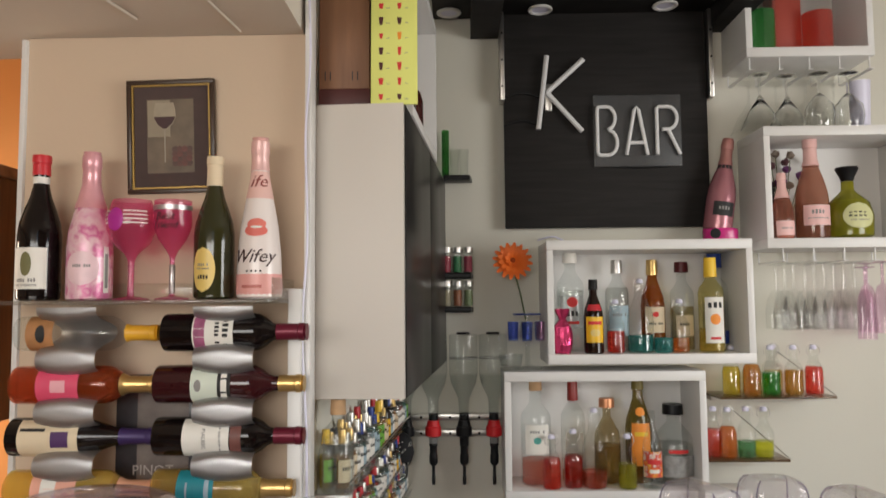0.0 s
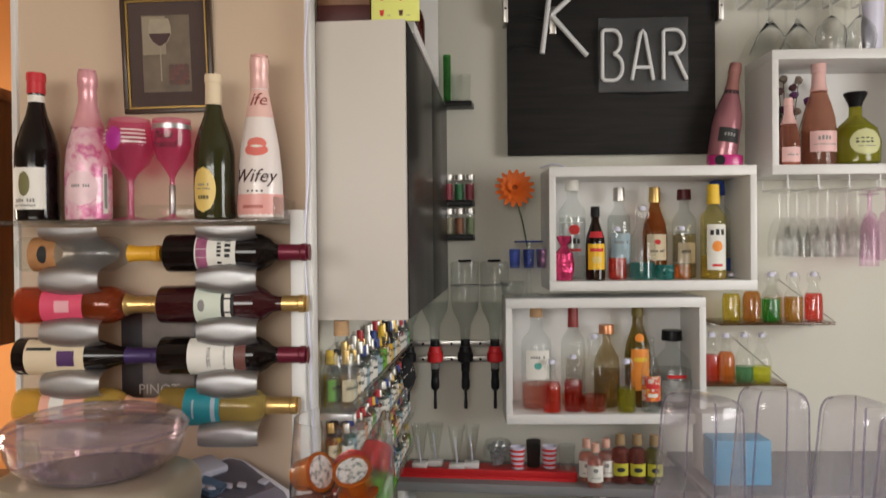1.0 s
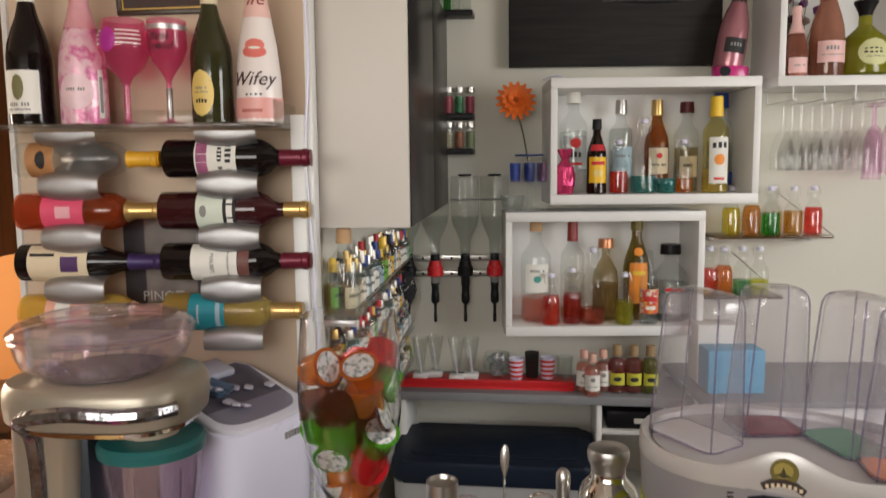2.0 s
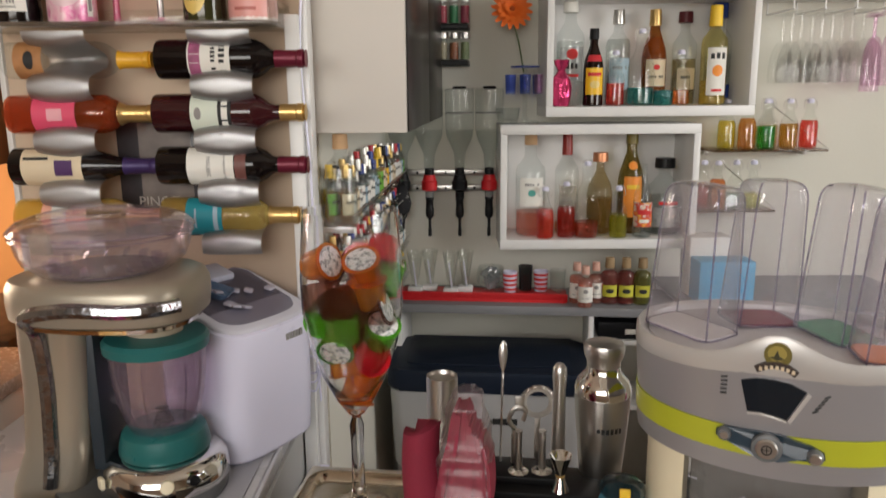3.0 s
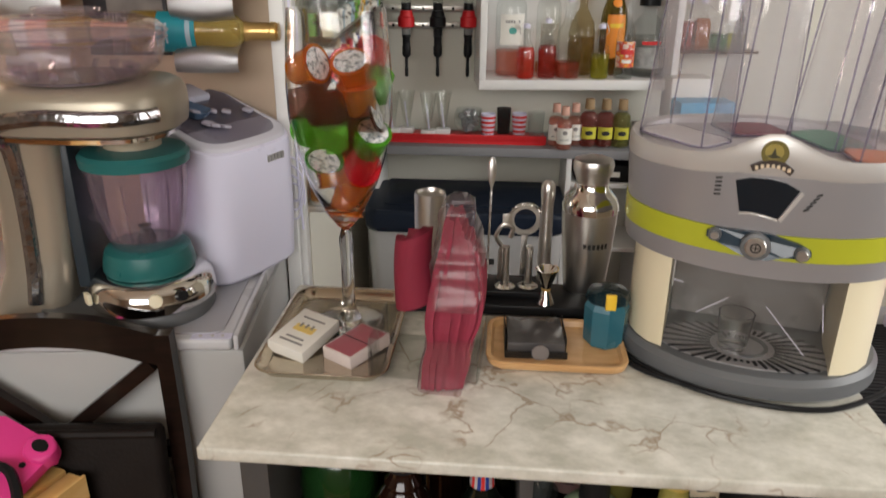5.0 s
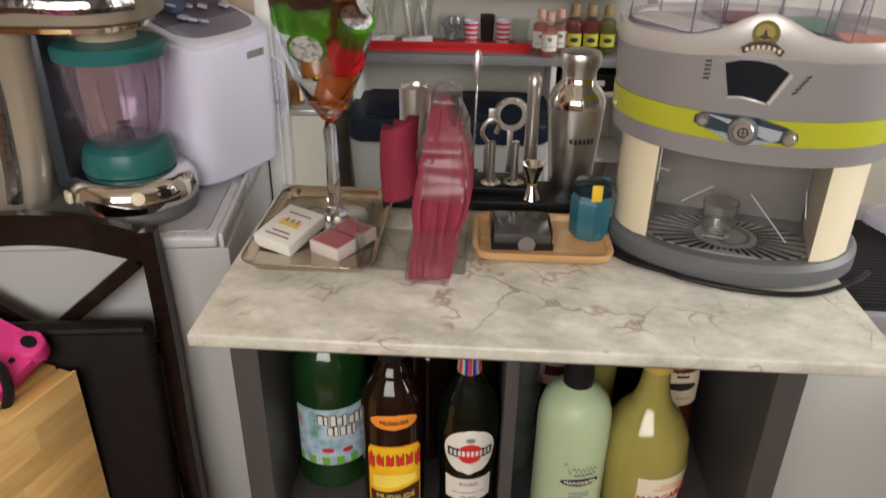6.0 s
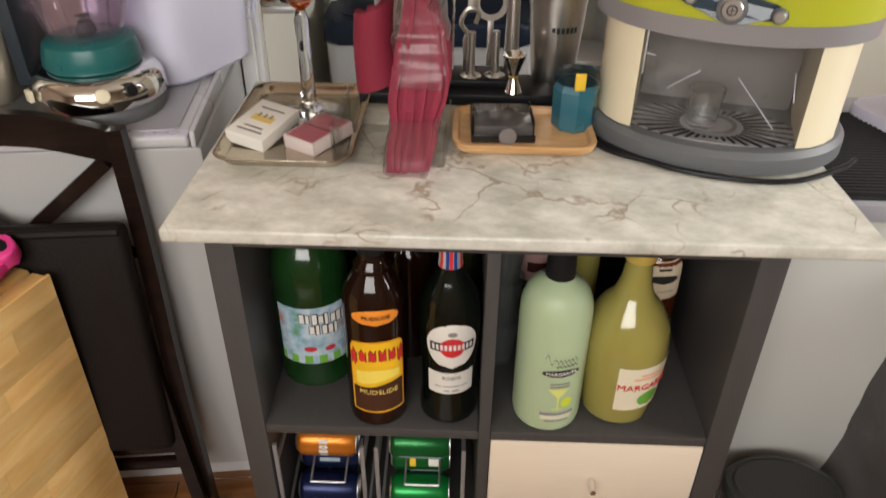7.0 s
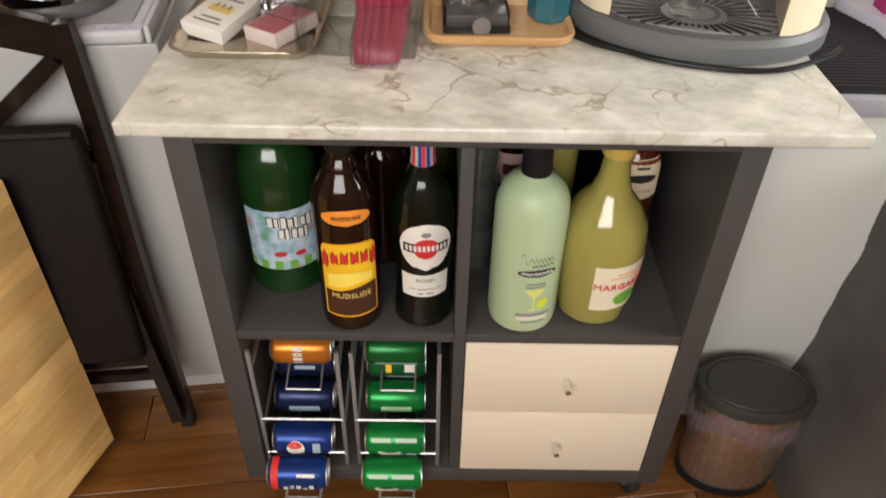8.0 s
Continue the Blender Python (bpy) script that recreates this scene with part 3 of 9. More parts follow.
# dark canopy with two downlights over the sign
canopy = thing("bar_canopy", "black painted canopy over the sign with recessed lights", "canopy", pose(0, 0, 0))
part("panel", box(-0.16, 1.02, 1.25, 1.975, 2.735, 2.80, 0.003), SIGN_BLACK, canopy)
part("side_fin", box(-0.02, 0.085, 1.62, 1.975, 2.655, 2.734, 0.002), SIGN_BLACK, canopy)
part("side_fin", box(0.86, 0.965, 1.62, 1.975, 2.665, 2.734, 0.002), SIGN_BLACK, canopy)
for lx, ly in ((0.235, 1.885), (0.685, 1.865), (-0.10, 1.90)):
    dl = part("downlight", lathe([(0.03, 2.7345), (0.044, 2.732), (0.046, 2.728), (0.042, 2.724), (0.032, 2.726), (0.03, 2.7335)], 24), WHITE_TRIM, canopy)
    dl.location = (lx, ly, 0)
    q = part("lens", lathe([(0, 2.730), (0.031, 2.729), (0.031, 2.733), (0, 2.734)], 20), WHITE_PLASTIC, dl)

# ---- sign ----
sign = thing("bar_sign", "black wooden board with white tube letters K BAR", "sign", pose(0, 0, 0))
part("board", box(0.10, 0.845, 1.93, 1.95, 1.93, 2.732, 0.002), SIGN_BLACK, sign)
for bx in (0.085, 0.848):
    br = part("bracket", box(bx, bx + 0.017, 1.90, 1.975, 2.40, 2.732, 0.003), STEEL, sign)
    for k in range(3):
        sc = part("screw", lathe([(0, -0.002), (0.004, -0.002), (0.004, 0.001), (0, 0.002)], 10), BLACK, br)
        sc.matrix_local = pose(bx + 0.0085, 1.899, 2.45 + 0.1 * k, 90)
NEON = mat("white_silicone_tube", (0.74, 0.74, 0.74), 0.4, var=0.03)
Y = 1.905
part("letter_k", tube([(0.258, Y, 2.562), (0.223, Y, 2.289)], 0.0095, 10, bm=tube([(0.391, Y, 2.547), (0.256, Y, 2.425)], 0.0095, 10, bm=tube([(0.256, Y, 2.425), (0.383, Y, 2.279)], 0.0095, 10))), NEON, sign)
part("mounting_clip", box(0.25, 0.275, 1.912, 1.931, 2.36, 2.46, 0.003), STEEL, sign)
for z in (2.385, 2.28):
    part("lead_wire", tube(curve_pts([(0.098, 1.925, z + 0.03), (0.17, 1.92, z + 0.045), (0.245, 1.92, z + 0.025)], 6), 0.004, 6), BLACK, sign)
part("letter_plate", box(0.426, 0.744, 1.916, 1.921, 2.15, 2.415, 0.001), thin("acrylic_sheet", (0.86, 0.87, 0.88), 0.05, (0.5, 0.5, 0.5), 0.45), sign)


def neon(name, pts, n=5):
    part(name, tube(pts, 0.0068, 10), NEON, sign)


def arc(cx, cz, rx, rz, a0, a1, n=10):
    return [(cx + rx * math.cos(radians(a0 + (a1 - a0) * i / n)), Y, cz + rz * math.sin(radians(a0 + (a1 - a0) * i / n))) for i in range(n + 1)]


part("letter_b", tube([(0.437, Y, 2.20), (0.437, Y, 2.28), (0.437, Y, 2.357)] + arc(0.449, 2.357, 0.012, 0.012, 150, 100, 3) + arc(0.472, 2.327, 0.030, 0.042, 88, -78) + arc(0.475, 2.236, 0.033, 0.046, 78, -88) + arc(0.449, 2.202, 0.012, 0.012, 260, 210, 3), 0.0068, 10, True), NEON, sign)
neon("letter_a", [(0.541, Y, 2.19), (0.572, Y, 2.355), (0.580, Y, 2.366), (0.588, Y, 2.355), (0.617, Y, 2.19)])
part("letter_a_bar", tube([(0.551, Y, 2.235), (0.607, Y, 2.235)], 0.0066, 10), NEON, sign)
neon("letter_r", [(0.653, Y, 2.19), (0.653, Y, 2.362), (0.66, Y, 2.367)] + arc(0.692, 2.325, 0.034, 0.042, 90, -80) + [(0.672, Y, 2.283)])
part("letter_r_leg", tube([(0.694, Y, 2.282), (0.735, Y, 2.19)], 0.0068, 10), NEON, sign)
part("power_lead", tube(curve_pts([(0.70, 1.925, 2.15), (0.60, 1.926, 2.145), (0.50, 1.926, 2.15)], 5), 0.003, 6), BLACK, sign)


# ---- white box shelves on the back wall ----
def wall_box(x0, x1, z0, z1, y0, label, tb=0.033, ts=0.022):
    ob = thing("wall_shelf_box", label, "shelf", pose(x0, y0, z0), "white boxes on the bar wall")
    w, h, d = x1 - x0, z1 - z0, 1.978 - y0
    part("bottom_panel", box(0, w, 0, d, 0, tb, 0.0015), WHITE_LAM, ob)
    part("top_panel", box(0, w, 0, d, h - tb, h, 0.0015), WHITE_LAM, ob)
    part("side_panel", box(0, ts, 0.0006, d, tb, h - tb, 0.001), WHITE_LAM, ob)
    part("side_panel", box(w - ts, w, 0.0006, d, tb, h - tb, 0.001), WHITE_LAM, ob)
    part("back_panel", box(ts, w - ts, d - 0.008, d - 0.001, tb, h - tb), WHITE_LAM, ob)
    return ob


wall_box(0.222, 0.908, 1.452, 1.866, 1.72, "white laminate wall box crowded with spirit bottles")
wall_box(0.076, 0.748, 1.000, 1.426, 1.75, "white laminate wall box with bottles and coloured drinks")
wall_box(0.967, 1.50, 1.834, 2.25, 1.74, "white laminate wall box with pink wine and lime liqueur")
wall_box(0.922, 1.357, 2.492, 2.90, 1.74, "white laminate wall box with green and red drinks")

G = "spirit bottles on the bar shelves"
F = 1.486  # floor of the upper box
bottle("spirit_bottle", "clear white rum bottle with red disc label", P_SPIRIT, GLASS2, pose(0.322, 1.88, F) @ Matrix.Scale(1.19, 4), D_CLEAR, 0.6, WHITE_PAPER, 0.87, 1.35,
       [(0.07, 0.165, 0.95, thin("frosted_print", (0.92, 0.92, 0.92), 0.35, (0.85, 0.85, 0.85)), "rect", 0, [(0.145, 0.03, 0.4, RED_INK, "oval"), (0.112, 0.016, 0.75, INK), (0.085, 0.008, 0.5, RED_INK)])], G)
bottle("spirit_bottle", "small brown coffee liqueur bottle with yellow label", P_SLOPED, BROWN_GLASS, pose(0.381, 1.76, F) @ Matrix.Scale(0.82, 4), None, 0, BLACK, 0.87, 1.2,
       [(0.045, 0.15, 1.0, YELLOW_PAPER, "rect", 0, [(0.125, 0.014, 0.7, RED_INK), (0.085, 0.03, 0.5, GOLD_PAPER, "oval")]), (0.175, 0.20, 0.9, RED_CAP, "rect", 0, [])], G)
bottle("spirit_bottle", "clear vodka bottle with silver cap and pale blue label", P_SPIRIT, GLASS2, pose(0.491, 1.90, F) @ Matrix.Scale(1.06, 4), D_CLEAR, 0.7, STEEL, 0.86, 1.2,
       [(0.05, 0.15, 0.9, SKY_PAPER, "rect", 0, [(0.12, 0.01, 0.6, GREY_INK)])], G)
bottle("spirit_bottle", "amber rum bottle with gold cap and cream label", P_SLOPED, thin("amber_glass", (0.75, 0.45, 0.2), 0.3, (0.4, 0.17, 0.03)), pose(0.617, 1.90, F) @ Matrix.Scale(1.06, 4), D_AMBER, 0.72, GOLD, 0.84, 1.2,
       [(0.06, 0.145, 0.9, CREAM_PAPER, "rect", 0, [(0.12, 0.018, 0.25, RED_INK, "oval"), (0.09, 0.008, 0.6, INK)])], G)
bottle("spirit_bottle", "clear tequila bottle with dark red cap", P_SPIRIT, GLASS2, pose(0.718, 1.89, F) @ Matrix.Scale(1.03, 4), drink("pale_tequila", (0.75, 0.65, 0.4), 0.1), 0.5, mat("dark_red_cap", (0.09, 0.01, 0.015), 0.4), 0.89, 1.5, [(0.05, 0.12, 0.8, CREAM_PAPER, "rect", 0, [(0.09, 0.01, 0.5, INK)])], G)
bottle("spirit_bottle", "clear orange liqueur bottle with yellow cap", P_SPIRIT, thin("pale_yellow_glass", (0.93, 0.88, 0.6), 0.1, (0.8, 0.7, 0.3)), pose(0.787, 1.79, F) @ Matrix.Scale(1.06, 4), D_WHITEWINE, 0.25, YELLOW2, 0.80, 1.25,
       [(0.03, 0.175, 0.8, WHITE_PAPER, "rect", 0, [(0.15, 0.018, 0.62, INK), (0.105, 0.035, 0.4, ORANGE_INK, "oval"), (0.045, 0.008, 0.4, RED_INK)])], G)
bottle("spirit_bottle", "tall clear bottle with dark blue cap", P_SPIRIT, GLASS2, pose(0.845, 1.92, F) @ Matrix.Scale(1.13, 4), D_CLEAR, 0.5, BLUE, 0.86, 1.5, [(0.02, 0.06, 0.9, BLUE, "rect", 0, [])], G)
swing_bottle("swing_top_bottle", "small clear bottle with red drink and a wire stopper", pose(0.457, 1.77, F), D_RED, 0.45, 0.165, 0.031, G)
swing_bottle("swing_top_bottle", "clear bottle with teal drink and a wire stopper", pose(0.546, 1.79, F), D_TEAL, 0.25, 0.235, 0.044, G)
swing_bottle("swing_top_bottle", "small clear bottle with orange drink and a wire stopper", pose(0.673, 1.77, F), D_ORANGE, 0.3, 0.165, 0.032, G)
solid("tea_light_jar", lathe([(0, 0.002), (0.028, 0), (0.031, 0.004), (0.032, 0.045), (0.03, 0.05), (0.028, 0.046), (0.027, 0.02), (0, 0.018)], 20), D_TEAL, "short teal glass jar among the bottles", "jar", pose(0.618, 1.77, F))
grenade = lathe([(0, 0.002), (0.026, 0), (0.034, 0.03), (0.036, 0.06), (0.030, 0.09), (0.016, 0.108), (0.011, 0.116), (0.022, 0.135), (0.026, 0.15), (0.0, 0.142)], 18)
for v in grenade.verts:
    v.co += 0.003 * noise.noise_vector(v.co * 90)
solid("wrapped_bottle", grenade, mat("pink_wrap_foil", (0.65, 0.06, 0.18), 0.22, 0.7, var=0.3, scale=60, bump=0.8, bscale=120), "small bottle wrapped in crinkled hot pink foil", "bottle", pose(0.276, 1.765, F), smooth=False)

F = 1.034  # floor of the lower box
bottle("spirit_bottle", "tall clear tequila bottle with white label and pink drink", P_SPIRIT, GLASS2, pose(0.190, 1.86, F) @ Matrix.Diagonal((1.3, 1.3, 1.18, 1)), D_ROSE, 0.24, CORK, 0.9, 1.1, [(0.09, 0.175, 0.85, WHITE_PAPER, "rect", 0, [(0.13, 0.02, 0.25, mat("teal_ink", (0.1, 0.4, 0.35), 0.6), "oval"), (0.155, 0.008, 0.5, GREY_INK)])], G)
bottle("spirit_bottle", "clear bottle with red wax neck", P_SPIRIT, GLASS2, pose(0.322, 1.88, F) @ Matrix.Diagonal((1.05, 1.05, 1.17, 1)), D_AMBER, 0.12, mat("red_wax", (0.25, 0.02, 0.015), 0.3), 0.80, 1.08, [(0.07, 0.15, 0.8, thin("pale_frosted_print", (0.9, 0.88, 0.84), 0.35, (0.75, 0.68, 0.6)), "rect", 0, [(0.11, 0.01, 0.5, GREY_INK)])], G)
bottle("spirit_bottle", "pale amber bottle with a copper coloured stopper", scaled(P_SQUAT, 0.046, 0.285), thin("pale_amber_glass", (0.86, 0.80, 0.66), 0.08, (0.5, 0.4, 0.2)), pose(0.440, 1.88, F), drink("pale_amber_drink", (0.72, 0.55, 0.22), 0.15), 0.45, mat("copper_stopper", (0.55, 0.24, 0.12), 0.35, 0.6), 0.9, 1.9, [], G)
bottle("spirit_bottle", "orange liqueur bottle with brown glass neck", P_SLOPED, thin("brown_green_glass", (0.62, 0.55, 0.25), 0.3, (0.3, 0.22, 0.05)), pose(0.552, 1.89, F) @ Matrix.Diagonal((1.15, 1.15, 1.2, 1)), D_ORANGE, 0.35, mat("olive_cap", (0.18, 0.14, 0.03), 0.4), 0.88, 1.15, [(0.05, 0.17, 0.75, ORANGE_INK, "rect", 0, [(0.14, 0.012, 0.5, YELLOW2)]), (0.19, 0.215, 0.5, ORANGE_INK, "oval", 0, [])], G)
bottle("spirit_bottle", "round clear tequila bottle with black stopper and patterned label", scaled(P_SQUAT, 0.068, 0.265), GLASS2, pose(0.667, 1.87, F), D_CLEAR, 0.5, BLACK, 0.88, 1.7, [(0.03, 0.10, 1.0, mat("patterned_label", (0.30, 0.30, 0.29), 0.6, var=0.8, scale=45), "rect", 0, [(0.115, 0.012, 0.5, RED_INK)])], G)
swing_bottle("swing_top_bottle", "small clear bottle full of bright red drink", pose(0.234, 1.785, F), D_RED, 0.62, 0.165, 0.031, G)
swing_bottle("swing_top_bottle", "clear bottle with dark red drink and a wire stopper", pose(0.309, 1.80, F), drink("dark_red_drink", (0.72, 0.05, 0.03)), 0.6, 0.18, 0.032, G)
swing_bottle("swing_top_bottle", "large clear bottle with pink drink and a wire stopper", pose(0.381, 1.80, F), drink("dark_rose_drink", (0.70, 0.16, 0.08)), 0.22, 0.25, 0.042, G)
swing_bottle("swing_top_bottle", "small clear bottle with yellow-green drink", pose(0.488, 1.785, F), drink("yellow_green_drink", (0.62, 0.58, 0.05), 0.35), 0.5, 0.165, 0.031, G)
bottle("soda_bottle", "clear bottle with red and orange fruit label", scaled(P_SLOPED, 0.032, 0.255), GLASS2, pose(0.572, 1.79, F), D_CLEAR, 0.3, None, labels=[(0.04, 0.125, 1.3, printed("fruit_label", ((0.75, 0.62, 0.10), (0.80, 0.22, 0.03), (0.55, 0.02, 0.02), (0.75, 0.68, 0.60), (0.78, 0.30, 0.05)), 55), "rect", 0, [(0.09, 0.016, 0.7, RED_INK), (0.06, 0.012, 0.5, WHITE_PAPER)])], group=G)

F = 1.868  # floor of the right box
bottle("wine_bottle", "small pink sparkling wine bottle with pink label", scaled(P_SPARKLING, 0.036, 0.225), thin("rose_glass", (0.85, 0.6, 0.5), 0.45, (0.45, 0.17, 0.11)), pose(1.042, 1.79, F), None, 0, PALE_PINK, 0.62, 1.1, [(0.0, 0.06, 1.0, ROSE_PAPER, "rect", 0, [(0.035, 0.006, 0.5, GREY_INK)])], G)
bottle("wine_bottle", "pink sparkling wine bottle with pale pink foil", scaled(P_SPARKLING, 0.055, 0.355), thin("rose_glass_b", (0.85, 0.6, 0.5), 0.45, (0.48, 0.22, 0.15)), pose(1.158, 1.82, F), None, 0, PALE_PINK, 0.72, 1.12, [(0.045, 0.115, 0.95, ROSE_PAPER, "rect", 0, [(0.092, 0.014, 0.5, GREY_INK), (0.07, 0.004, 0.7, GREY_INK)])], G)
bottle("liqueur_bottle", "squat lime-yellow liqueur bottle with flared black stopper", [(0, 0.004), (0.06, 0), (0.076, 0.01), (0.078, 0.08), (0.066, 0.125), (0.034, 0.155), (0.021, 0.17), (0.020, 0.20), (0, 0.20)], D_LIME, pose(1.282, 1.82, F), drink("lime_liqueur", (0.42, 0.44, 0.03), 0.7), 0.72, None, labels=[(0.03, 0.12, 0.7, mat("lime_label", (0.62, 0.62, 0.32), 0.5), "oval", 0, [(0.08, 0.018, 0.5, INK), (0.06, 0.004, 0.4, GREY_INK)])], group=G)
solid("bottle_stopper", lathe([(0, 0.2), (0.02, 0.2), (0.024, 0.215), (0.038, 0.243), (0.036, 0.249), (0, 0.245)], 20), BLACK, "flared black bottle stopper on the liqueur bottle", "stopper", pose(1.282, 1.82, F + 0.001))
bottle("wine_bottle", "black sparkling wine bottle with dark capsule", scaled(P_SPARKLING, 0.042, 0.30), DARK_GLASS, pose(1.030, 1.90, F), None, 0, BLACK, 0.6, 1.15, [], G)
bunch = thing("dried_flowers", "bunch of dried purple flowers behind the bottles", "flowers", pose(1.10, 1.93, F))
rng = random.Random(5)
for k in range(14):
    a, l = rng.uniform(-0.35, 0.35), rng.uniform(0.2, 0.33)
    top = Vector((math.sin(a) * l, rng.uniform(-0.02, 0.02), math.cos(a) * l))
    part("flower_stem", tube([(0, 0, 0.0), top * 0.5, top], 0.0015, 5), STEM_GREEN, bunch)
    b = bmesh.new()
    bmesh.ops.create_icosphere(b, subdivisions=2, radius=0.014)
    for v in b.verts:
        v.co *= 1 + 0.5 * noise.noise(v.co * 150 + Vector((k, 0, 0)))
    o = part("flower_head", b, mat("dried_petal", rng.choice([(0.12, 0.03, 0.12), (0.25, 0.2, 0.16), (0.10, 0.04, 0.05)]), 0.8), bunch, smooth=False)
    o.location = top

F = 2.526  # floor of the top box
bottle("glass_bottle", "clear bottle half full of green drink", scaled(P_SPIRIT, 0.052, 0.34), GLASS2, pose(0.995, 1.80, F), D_GREEN, 0.42, STEEL, 0.86, 1.2, [], G)
solid("red_box", box(-0.05, 0.05, -0.04, 0.04, 0, 0.30, 0.003), mat("red_carton", (0.38, 0.06, 0.04), 0.5), "tall red carton between the bottles", "carton", pose(1.10, 1.86, F))
bottle("glass_bottle", "clear bottle half full of red drink", scaled(P_SPIRIT, 0.052, 0.34), GLASS2, pose(1.195, 1.80, F), D_RED, 0.40, STEEL, 0.86, 1.2, [], G)


# ---- hanging stemware ----
def hanging_rack(x0, z0, n, y0, y1, label):
    ob = thing("glass_rack", label, "glass rack", pose(x0, 0, z0), "glass racks")
    for k in range(n):
        b = bmesh.new()
        x = k * 0.102
        for yy in (y0, y1 - 0.004):
            box(x - 0.002, x + 0.002, yy, yy + 0.004, -0.04, 0, bm=b)
        box(x - 0.002, x + 0.014, y0, y1, -0.0425, -0.04, bm=b)
        part("rail", b, WHITE_TRIM, ob, smooth=False)
    return ob


hanging_rack(0.935, 2.491, 5, 1.75, 1.96, "white metal hanging rails for stem glasses")
hanging_rack(1.022, 1.833, 5, 1.75, 1.96, "white metal hanging rails for stem glasses")
P_WIDE = [(0, 0.004), (0.034, 0.0), (0.035, 0.003), (0.006, 0.008), (0.004, 0.03), (0.0045, 0.075), (0.012, 0.09), (0.040, 0.13), (0.066, 0.19), (0.064, 0.19)]
P_TUMB = [(0, 0.002), (0.032, 0.0), (0.033, 0.003), (0.006, 0.008), (0.0055, 0.092), (0.020, 0.100), (0.033, 0.128), (0.0395, 0.17), (0.041, 0.205), (0.039, 0.232), (0.0382, 0.232)]
P_FLUTE = [(0, 0.002), (0.030, 0.0), (0.031, 0.003), (0.005, 0.008), (0.005, 0.075), (0.018, 0.085), (0.027, 0.115), (0.030, 0.245), (0.029, 0.245)]
P_BALL = [(0, 0.002), (0.034, 0.0), (0.035, 0.003), (0.005, 0.008), (0.0045, 0.07), (0.018, 0.08), (0.045, 0.115), (0.05, 0.15), (0.04, 0.20), (0.0385, 0.20)]
GG = "stem glasses hanging upside down"
HUNG_GLASS = thin("bright_clear_glass", (0.985, 0.99, 0.985), 0.02, (0.95, 0.95, 0.95), 0.06, 0.30)
proto = {}
for key, prof, st, gl, lab in (("wide", P_WIDE, 0.075, REAL_GLASS, "clear martini glass hanging upside down"), ("tumb", P_TUMB, 0.092, HUNG_GLASS, "clear tall stem glass hanging upside down"),
                               ("ball", P_BALL, 0.07, REAL_GLASS, "clear balloon wine glass hanging upside down"), ("pink", P_FLUTE, 0.075, GLASS_PINK, "pink tinted flute hanging upside down")):
    proto[key] = (prof, st, gl, lab)
spots = [("wide", 0.985, 2.447, 1.80), ("wide", 0.985, 2.447, 1.90), ("wide", 1.087, 2.447, 1.82), ("wide", 1.087, 2.447, 1.91), ("ball", 1.19, 2.447, 1.80), ("ball", 1.19, 2.447, 1.90), ("ball", 1.29, 2.447, 1.80), ("ball", 1.29, 2.447, 1.90)]
spots += [("tumb", 1.07 + 0.102 * k, 1.789, y) for k in range(3) for y in (1.79, 1.86, 1.93)]
spots += [("pink", 1.375, 1.789, 1.80), ("pink", 1.375, 1.789, 1.90), ("pink", 1.305, 1.77, 1.78), ("ball", 1.45, 1.789, 1.80)]
made = {}
for key, x, z, y in spots:
    m = pose(x, y, z, 180, 0, 0)
    front = y < 1.83
    if (key, front) in made:
        copy_thing(made[key, front], m)
    else:
        prof, st, gl, lab = proto[key]
        made[key, front] = stemware("hanging_glass", lab, m, prof, gl if front or gl is GLASS_PINK else HUNG_GLASS, GG, st)
solid("paper_cup", lathe([(0, 0.002), (0.03, 0), (0.036, 0.17), (0.0375, 0.173), (0.035, 0.172), (0.029, 0.006), (0, 0.006)], 24), WHITE_PLASTIC, "tall white cup standing on the wall box", "cup", pose(1.345, 1.83, 2.251))

# ---- glass ledges with small drinks ----
def ledge(x0, x1, z, label):
    ob = thing("glass_ledge", label, "shelf", pose(x0, 1.80, z), "glass ledges")
    part("glass_plate", outline_prism([(0, 0.178), (0.012, 0.0), (x1 - x0 - 0.012, 0.0), (x1 - x0, 0.178)], 0, 0.008, 0.001), thin("bronze_edge_glass", (0.55, 0.45, 0.36), 0.3, (0.3, 0.2, 0.12)), ob)
    for x in (0.03, x1 - x0 - 0.03):
        part("bracket", box(x - 0.008, x + 0.008, 0.13, 0.178, -0.02, -0.001, 0.002), STEEL, ob)
    part("front_wire", tube([(x1 - x0 - 0.01, 0.005, 0.008), (x1 - x0 - 0.14, 0.16, 0.15)], 0.0018, 6), STEEL, ob)


ledge(0.80, 1.215, 1.325, "bronze tinted glass ledge with coloured drink bottles")
ledge(0.755, 1.05, 1.115, "bronze tinted glass ledge with coloured drink bottles")
GS = "small drink bottles on the ledges"
for x, y, d, lv, nm in ((0.875, 1.87, D_YELLOW, 0.62, "yellow"), (0.935, 1.84, D_AMBER, 0.68, "amber"), (1.005, 1.85, D_GREEN, 0.5, "green"), (1.042, 1.92, D_YELLOW, 0.5, "yellow"), (1.083, 1.85, drink("mustard_drink", (0.7, 0.4, 0.02)), 0.55, "mustard"), (1.157, 1.86, D_RED, 0.62, "red")):
    swing_bottle("drink_bottle", "small stoppered bottle of %s drink on a glass ledge" % nm, pose(x, y, 1.3335), d, lv, 0.155, 0.031, GS)
